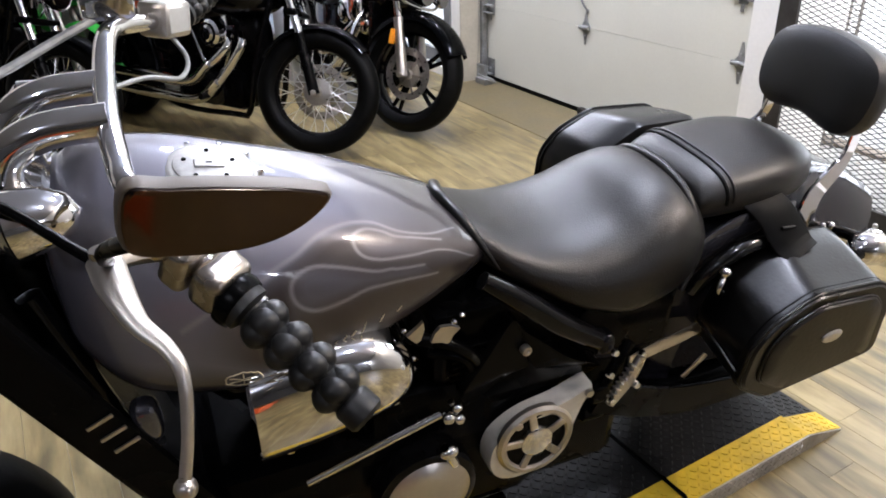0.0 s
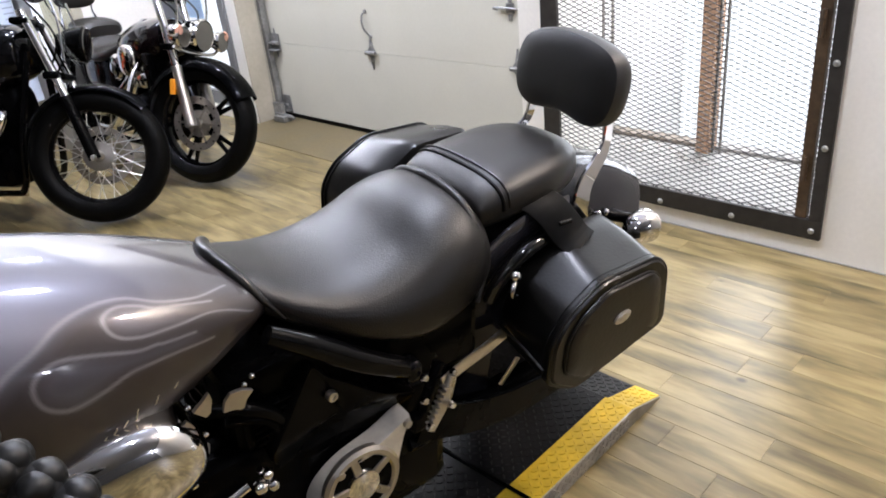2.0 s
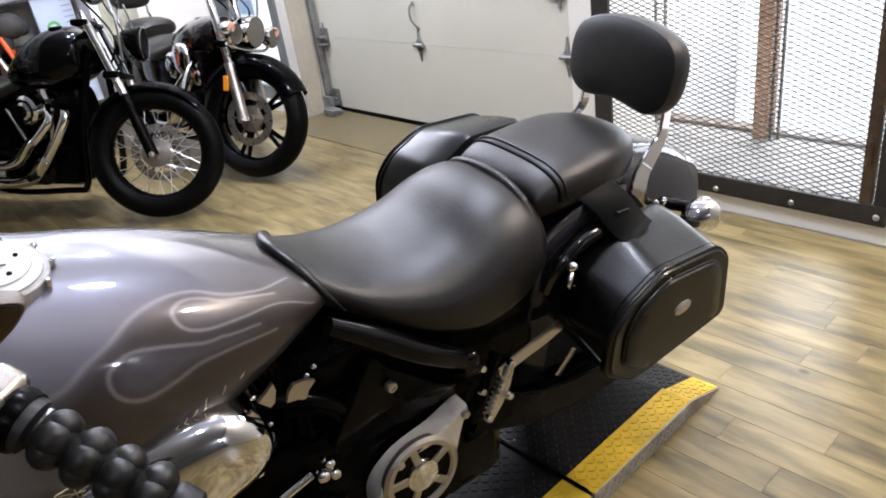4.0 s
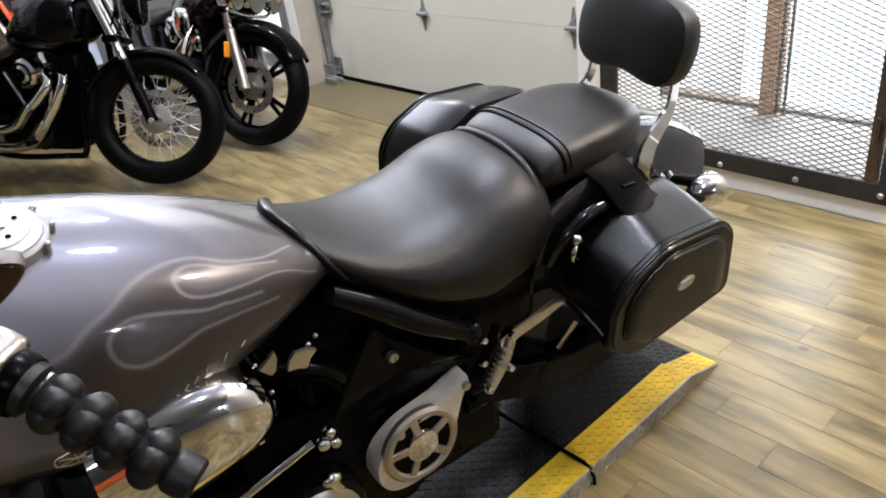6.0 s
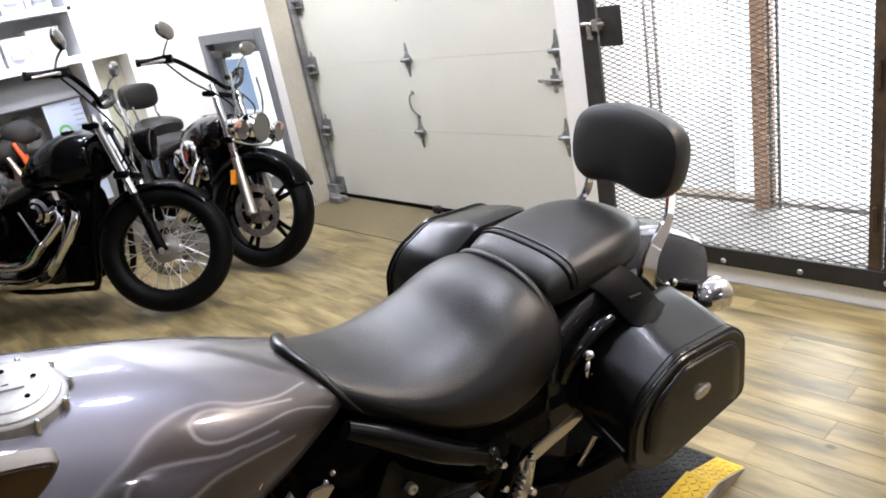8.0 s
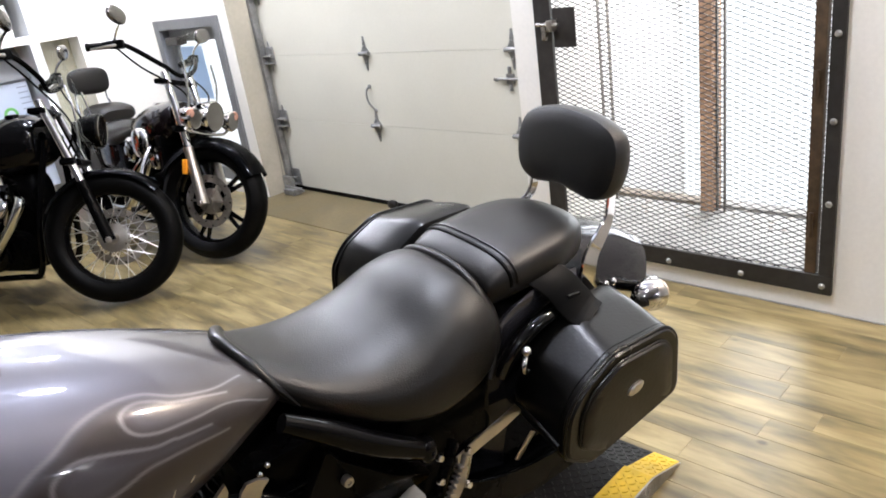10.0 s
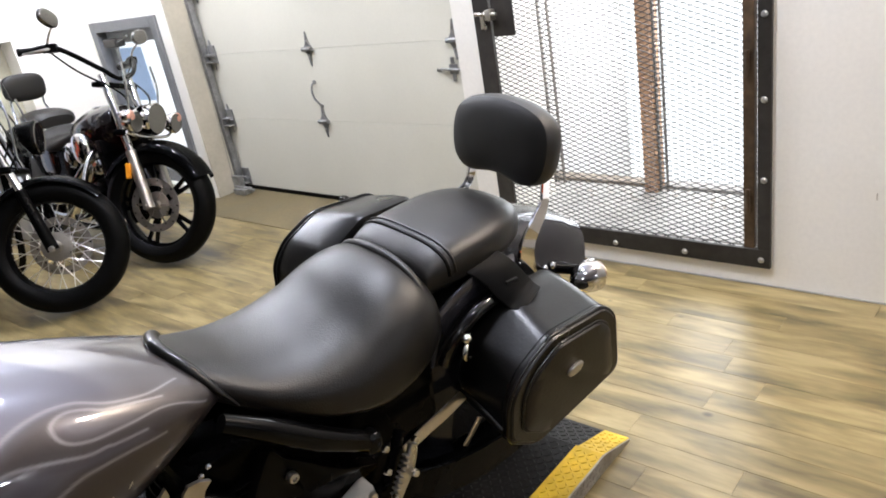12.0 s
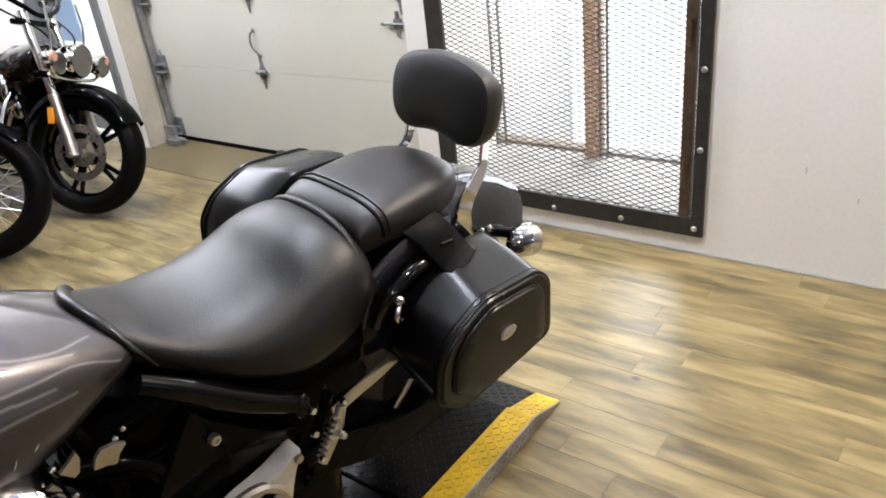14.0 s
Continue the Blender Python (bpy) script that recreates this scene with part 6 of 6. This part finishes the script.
def small_dirt_bike(x, y, rz, c, label):
    """A child's dirt bike: bright plastics over a dark frame."""
    body = material("bright_plastic", c, 0.35, wear=0.1)
    d = thing("dirt_bike", label, "dirt bike", pose(x, y, 0, 6, 0, rz), group="small dirt bikes")
    for wx in (0, 1.0):
        t = part("wheel", hollow(ring_profile(0.035, 0.25, 0.19), 32, pose(wx, 0, 0.25, 90)), RUBBER, d)
        part("hub", lathe([(0, -0.04), (0.04, -0.04), (0.04, 0.04), (0, 0.04)], 16, m=pose(wx, 0, 0.25, 90)), SATIN, t)
        for k in range(10):
            a = math.pi * 2 * k / 10
            part("spoke", tube([(wx, 0, 0.25), (wx + 0.19 * math.cos(a), 0, 0.25 + 0.19 * math.sin(a))], 0.002, 5), SATIN, t)
    guard("front_mudguard", 0, 0.42, 0.20, 0.06, 20, 150, body, d, 0.02)
    for s in (-1, 1):
        part("fork_leg", tube([(0, s * 0.07, 0.25), (0.16, s * 0.07, 0.82)], 0.02, 8), SATIN, d)
        part("radiator_shroud", turned(blob((-0.14, -0.018, -0.12), (0.14, 0.018, 0.12), 3.5), pose(0.36, s * 0.12, 0.66, 0, -20, s * 12)), body, d)
    part("number_plate", turned(box((-0.012, -0.09, -0.1), (0.012, 0.09, 0.1), 0.01), pose(0.08, 0, 0.80, 0, 15, 0)), body, d)
    part("fuel_tank", blob((0.22, -0.09, 0.60), (0.5, 0.09, 0.78), 3), body, d)
    part("seat", blob((0.42, -0.075, 0.68), (1.0, 0.075, 0.77), 4), LEATHER, d)
    part("rear_mudguard", turned(blob((-0.22, -0.08, -0.012), (0.22, 0.08, 0.012), 4), pose(1.1, 0, 0.72, 0, -12, 0)), body, d)
    part("engine", joined(box((0.32, -0.1, 0.25), (0.66, 0.1, 0.48), 0.04), rod((0.42, 0, 0.45), (0.38, 0, 0.62), 0.06)), BLACK, d)
    part("frame_rail", tube([(0.18, 0, 0.76), (0.28, 0.05, 0.3), (0.65, 0.06, 0.26), (0.8, 0.05, 0.6)], 0.016, 8, 5), BLACK, d)
    part("handlebar", tube([(0.26, -0.36, 0.97), (0.18, -0.15, 0.93), (0.18, 0.15, 0.93), (0.26, 0.36, 0.97)], 0.011, 8, 6), BLACK, d)
    return d


small_dirt_bike(1.66, 3.98, 160, (0.80, 0.10, 0.02), "orange child's dirt bike in the back corner")
small_dirt_bike(0.80, 4.05, 135, (0.05, 0.50, 0.06), "green child's dirt bike in the back corner")
parked("black motorcycle with wire front wheel in the back row", pose(0.60, 3.42, 0, 5, 0, 118), "wire", 25)
# heap of goods on a table below the shelf
tbl = thing("stock_table", "dark table heaped with riding gear", "table")
part("tabletop", box((0.3, 4.05, 0.74), (1.80, 4.5, 0.78), 0.004), BLACK, tbl)
for x in (0.35, 1.72):
    for y in (4.1, 4.43):
        part("leg", box((x, y, 0), (x + 0.04, y + 0.04, 0.74), 0.003), BLACK, tbl)
GEAR = [material("cloth_gear", c, 0.8, grain=0.2, scale=80, wear=0.2) for c in ((0.015, 0.015, 0.016), (0.45, 0.42, 0.04), (0.22, 0.01, 0.045), (0.02, 0.018, 0.016), (0.02, 0.02, 0.025), (0.01, 0.01, 0.012), (0.012, 0.012, 0.014))]
for k in range(34):
    x, y = rs.uniform(0.4, 1.80), rs.uniform(4.12, 4.4)
    w, h = rs.uniform(0.06, 0.13), rs.uniform(0.05, 0.12)
    z = 0.78 + rs.choice((0.0, 0.0, 0.08, 0.15))
    tagged(part("folded_jacket", blob((x - w, y - 0.1, z), (x + w, y + 0.1, z + h * 1.5), 2.4, 14, 8), rs.choice(GEAR)), "folded cloth riding jacket heaped on the table", "jacket", group="riding gear")

# an unseen low tool chest, added to put orange reflections in the chrome
ORANGE = material("orange_enamel", (0.62, 0.10, 0.02), 0.35, coat=0.3, wear=0.1)
chest = thing("tool_chest", "low orange tool chest added out of view for its reflection", "tool chest", pose(-0.75, -2.60, 0, 0, 0, 2))
part("body", box((0, 0, 0.03), (0.62, 0.40, 0.42), 0.01), ORANGE, chest)
for k in range(2):
    dr = part("drawer", box((0.03, 0.40, 0.06 + 0.18 * k), (0.59, 0.412, 0.225 + 0.18 * k), 0.004), ORANGE, chest)
    part("handle", tube([(0.22, 0.41, 0.19 + 0.18 * k), (0.22, 0.435, 0.19 + 0.18 * k), (0.40, 0.435, 0.19 + 0.18 * k), (0.40, 0.41, 0.19 + 0.18 * k)], 0.006, 8, 3), CHROME, dr)
for x in (0.05, 0.57):
    for y in (0.05, 0.35):
        part("foot", box((x - 0.03, y - 0.03, 0.0), (x + 0.03, y + 0.03, 0.032), 0.004), BLACK, chest)

# a white carton on the floor by the wall
ctn = thing("carton", "plain white carton on the floor by the wall", "box", pose(2.59, -1.36, 0))
part("body", box((0, 0, 0), (0.30, 0.40, 0.285), 0.006), WHITE, ctn)
for y0, y1 in ((0.002, 0.199), (0.201, 0.398)):
    part("flap", box((0.002, y0, 0.286), (0.298, y1, 0.291), 0.001), WHITE, ctn)

# ---- the wheel platform ----
plat = thing("lift_platform", "black diamond plate motorcycle platform with yellow edges and a ramp", "platform")
PH, PY0, PY1 = 0.05, -0.190, 0.62
for x0, x1, name in ((0.62, 1.522, "deck"), (1.532, 1.955, "deck")):
    part(name, box((x0, PY0 + 0.012, 0.0), (x1, PY1, PH), 0.002), PLATE, plat, "black diamond plate deck")
    part("edge_stripe", box((x0 + 0.001, PY0 + 0.004, PH + 0.0005), (x1, PY0 + 0.088, PH + 0.003)), YELLOW, plat, "worn yellow painted edge")
    part("side_plate", box((x0, PY0, 0.0), (x1, PY0 + 0.010, PH + 0.001), 0.001), BAREPLATE, plat, "bare metal side plate")


def wedge(x0, x1, y0, y1, z0a, z1a, z1b, bm=None):
    bm = bm or bmesh.new()
    v = [bm.verts.new(p) for p in ((x0, y0, z0a), (x1, y0, 0.0), (x1, y1, 0.0), (x0, y1, z0a), (x0, y0, z1a), (x1, y0, z1b), (x1, y1, z1b), (x0, y1, z1a))]
    for q in ((0, 1, 2, 3), (4, 5, 6, 7), (0, 1, 5, 4), (1, 2, 6, 5), (2, 3, 7, 6), (3, 0, 4, 7)):
        bm.faces.new([v[i] for i in q])
    return bm


part("ramp", wedge(1.955, 2.10, PY0 + 0.012, PY1, 0.0, PH, 0.004), PLATE, plat, "black diamond plate end ramp", smooth=False)
part("ramp_stripe", wedge(1.955, 2.10, PY0 + 0.004, PY0 + 0.080, PH, PH + 0.003, 0.0072), YELLOW, plat, "worn yellow ramp edge", smooth=False)
part("ramp_side", wedge(1.955, 2.10, PY0, PY0 + 0.010, 0.0, PH + 0.001, 0.004), BAREPLATE, plat, smooth=False)


def lozenge(bm, c, u, v, n):
    """One raised tread bar: a slim lozenge centred at c, long way u, half width v, up n."""
    c, u, v, n = Vector(c), Vector(u), Vector(v), Vector(n)
    base = [c + u, c + v * 0.8, c - u, c - v * 0.8]
    top = [c + u * 0.7 + n, c + v * 0.45 + n, c - u * 0.7 + n, c - v * 0.45 + n]
    a = [bm.verts.new(p) for p in base]
    b = [bm.verts.new(p) for p in top]
    bm.faces.new(b)
    for i in range(4):
        bm.faces.new((a[i], a[(i + 1) % 4], b[(i + 1) % 4], b[i]))


def tread(x0, x1, y0, y1, place, step=0.0185):
    bm = bmesh.new()
    nx, ny = int((x1 - x0) / step), int((y1 - y0) / step)
    for i in range(nx):
        for j in range(ny):
            x, y = x0 + (i + 0.5) * step, y0 + (j + 0.5) * step
            d = (1, 1) if (i + j) % 2 else (1, -1)
            c, ex, ey, n = place(x, y)
            u = (ex * d[0] + ey * d[1]) * 0.0064
            v = (ex * -d[1] + ey * d[0]) * 0.0024
            lozenge(bm, c, u, v, n)
    return bm


def flat_top(z):
    return lambda x, y: (Vector((x, y, z)), Vector((1, 0, 0)), Vector((0, 1, 0)), Vector((0, 0, 0.0021)))


def sloping(z0):
    d = Vector((0.145, 0, -(PH - 0.004))).normalized()
    return lambda x, y: (Vector((x, y, z0 - (x - 1.955) * (PH - 0.004) / 0.145)), d, Vector((0, 1, 0)), Vector((0.0006, 0, 0.0021)))


tagged(part("tread", tread(0.63, 1.515, PY0 + 0.09, PY1 - 0.02, flat_top(PH)), TREAD, plat, "raised tread bars rubbed to bare metal", smooth=False), kind="stuff")
tagged(part("tread", tread(1.54, 1.95, PY0 + 0.09, PY1 - 0.02, flat_top(PH)), TREAD, plat, "raised tread bars rubbed to bare metal", smooth=False), kind="stuff")
tagged(part("stripe_tread", tread(0.63, 1.515, PY0 + 0.004, PY0 + 0.086, flat_top(PH + 0.003)), YELLOW, plat, "raised yellow tread bars", smooth=False), kind="stuff")
tagged(part("stripe_tread", tread(1.54, 1.95, PY0 + 0.004, PY0 + 0.086, flat_top(PH + 0.003)), YELLOW, plat, "raised yellow tread bars", smooth=False), kind="stuff")
tagged(part("ramp_tread", tread(1.96, 2.095, PY0 + 0.085, PY1 - 0.02, sloping(PH)), TREAD, plat, smooth=False), kind="stuff")
tagged(part("ramp_stripe_tread", tread(1.96, 2.095, PY0 + 0.004, PY0 + 0.08, sloping(PH + 0.003)), YELLOW, plat, smooth=False), kind="stuff")
tagged(part("side_tread", tread(0.63, 1.95, 0.0, PH, lambda x, y: (Vector((x, PY0 - 0.0001, y)), Vector((1, 0, 0)), Vector((0, 0, 1)), Vector((0, -0.0024, 0))), 0.0165), BAREPLATE, plat, "raised bare metal tread bars", smooth=False), kind="stuff")
tagged(part("strap_cord", tube([(1.527, 0.26, PH + 0.004), (1.527, 0.07, PH + 0.004), (1.527, -0.17, PH + 0.006), (1.527, -0.196, 0.03), (1.527, -0.198, 0.006)], 0.0045, 8), BLACK), "black cord lying over the platform's joint", "cord")

# ---- skirting and plank floor ----
OAK = bpy.data.materials.new("oak_look_vinyl")
OAK.use_nodes = True
on, ol = OAK.node_tree.nodes, OAK.node_tree.links
ob_ = on["Principled BSDF"]
tc = on.new("ShaderNodeTexCoord")
oi = on.new("ShaderNodeObjectInfo")
ge = on.new("ShaderNodeNewGeometry")
addr = on.new("ShaderNodeMath")
addr.operation = "ADD"
ol.new(oi.outputs["Random"], addr.inputs[0])
ol.new(ge.outputs["Random Per Island"], addr.inputs[1])
mulr = on.new("ShaderNodeMath")
mulr.operation = "MULTIPLY"
mulr.inputs[1].default_value = 37.0
ol.new(addr.outputs[0], mulr.inputs[0])
comb = on.new("ShaderNodeCombineXYZ")
ol.new(mulr.outputs[0], comb.inputs[2])
ol.new(mulr.outputs[0], comb.inputs[0])
vadd = on.new("ShaderNodeVectorMath")
ol.new(ge.outputs["Position"], vadd.inputs[0])
ol.new(comb.outputs[0], vadd.inputs[1])


def oak_noise(sx, sy, scale, detail, dist=0.0):
    mp = on.new("ShaderNodeMapping")
    mp.inputs["Scale"].default_value = (sx, sy, 1)
    ol.new(vadd.outputs[0], mp.inputs[0])
    t = on.new("ShaderNodeTexNoise")
    t.inputs["Scale"].default_value, t.inputs["Detail"].default_value, t.inputs["Distortion"].default_value = scale, detail, dist
    ol.new(mp.outputs[0], t.inputs["Vector"])
    return t.outputs["Fac"]


broad, fine = oak_noise(1.0, 0.22, 15.0, 9.0, 0.25), oak_noise(1.0, 0.10, 70.0, 5.0)
ramp = on.new("ShaderNodeValToRGB")
el = ramp.color_ramp.elements
el[0].position, el[0].color = 0.33, (0.100, 0.077, 0.034, 1)
el[1].position, el[1].color = 0.66, (0.325, 0.255, 0.122, 1)
e2 = ramp.color_ramp.elements.new(0.48)
e2.color = (0.200, 0.153, 0.064, 1)
ol.new(broad, ramp.inputs[0])
hs1 = on.new("ShaderNodeHueSaturation")
m1 = on.new("ShaderNodeMapRange")
m1.inputs["To Min"].default_value, m1.inputs["To Max"].default_value = 0.72, 1.22
ol.new(fine, m1.inputs[0])
ol.new(m1.outputs[0], hs1.inputs["Value"])
ol.new(ramp.outputs[0], hs1.inputs["Color"])
hs2 = on.new("ShaderNodeHueSaturation")
m2 = on.new("ShaderNodeMapRange")
m2.inputs["To Min"].default_value, m2.inputs["To Max"].default_value = 0.86, 1.13
ol.new(oi.outputs["Random"], m2.inputs[0])
ol.new(m2.outputs[0], hs2.inputs["Value"])
ol.new(hs1.outputs[0], hs2.inputs["Color"])
knots = on.new("ShaderNodeTexVoronoi")
knots.inputs["Scale"].default_value = 3.6
km = on.new("ShaderNodeMapping")
km.inputs["Scale"].default_value = (1.0, 0.7, 1)
ol.new(vadd.outputs[0], km.inputs[0])
ol.new(km.outputs[0], knots.inputs["Vector"])
kr = on.new("ShaderNodeMapRange")
kr.inputs["From Min"].default_value, kr.inputs["From Max"].default_value = 0.02, 0.05
kr.inputs["To Min"].default_value, kr.inputs["To Max"].default_value = 0.35, 1.0
ol.new(knots.outputs["Distance"], kr.inputs[0])
hs3 = on.new("ShaderNodeHueSaturation")
ol.new(kr.outputs[0], hs3.inputs["Value"])
ol.new(hs2.outputs[0], hs3.inputs["Color"])
ol.new(hs3.outputs[0], ob_.inputs["Base Color"])
rr = on.new("ShaderNodeMapRange")
rr.inputs["To Min"].default_value, rr.inputs["To Max"].default_value = 0.26, 0.46
ol.new(broad, rr.inputs[0])
ol.new(rr.outputs[0], ob_.inputs["Roughness"])
bpn = on.new("ShaderNodeBump")
bpn.inputs["Strength"].default_value, bpn.inputs["Distance"].default_value = 0.12, 0.001
ol.new(fine, bpn.inputs["Height"])
ol.new(bpn.outputs[0], ob_.inputs["Normal"])

tagged(part("skirting", box((3.141, -2.7, 0.0), (3.15, 1.11, 0.004), 0.001), STEEL), "thin grey joint strip along the wall's foot", "skirting", kind="structure")

PW, PL = 0.102, 0.92
plank_mesh = {}


def plank_data(length, width):
    key = (round(length, 3), round(width, 3))
    if key not in plank_mesh:
        bm = box((-width / 2 + 0.0002, -length / 2 + 0.0002, -0.006), (width / 2 - 0.0002, length / 2 - 0.0002, 0.0))
        top = [e for e in bm.edges if all(abs(v.co.z) < 1e-6 for v in e.verts)]
        bmesh.ops.bevel(bm, geom=top, offset=0.0006, segments=1, affect="EDGES")
        me = bpy.data.meshes.new("plank")
        bm.to_mesh(me)
        bm.free()
        me.materials.append(OAK)
        plank_mesh[key] = me
    return plank_mesh[key]


far_v, far_f = [], []
rnd = random.Random(11)
row = 0
x = X0
count = 0
while x < X1 - 0.01:
    w = min(PW, X1 - x)
    y = Y0 - rnd.random() * PL
    while y < Y1:
        a, b = max(y, Y0), min(y + PL, Y1)
        if b - a > 0.02:
            cx, cy = x + w / 2, (a + b) / 2
            near = cx > 0.75 and -2.4 < cy < 4.6 and count < 300
            if near:
                o = new("plank", plank_data(b - a, w))
                o.location = (cx, cy, 0.0)
                o.parent = floor
                count += 1
            else:
                k = len(far_v)
                far_v += [(px, py, pz) for pz in (-0.006, 0.0) for px, py in ((x + 0.0006, a + 0.0006), (x + w - 0.0006, a + 0.0006), (x + w - 0.0006, b - 0.0006), (x + 0.0006, b - 0.0006))]
                far_f += [tuple(k + i for i in q) for q in ((4, 5, 6, 7), (0, 1, 5, 4), (1, 2, 6, 5), (2, 3, 7, 6), (3, 0, 4, 7))]
        y += PL
    x += PW
far = bpy.data.meshes.new("far_planks")
far.from_pydata(far_v, [], far_f)
far.materials.append(OAK)
far_planks = new("far_planks", far)
far_planks.parent = floor
tagged(far_planks, kind="stuff")
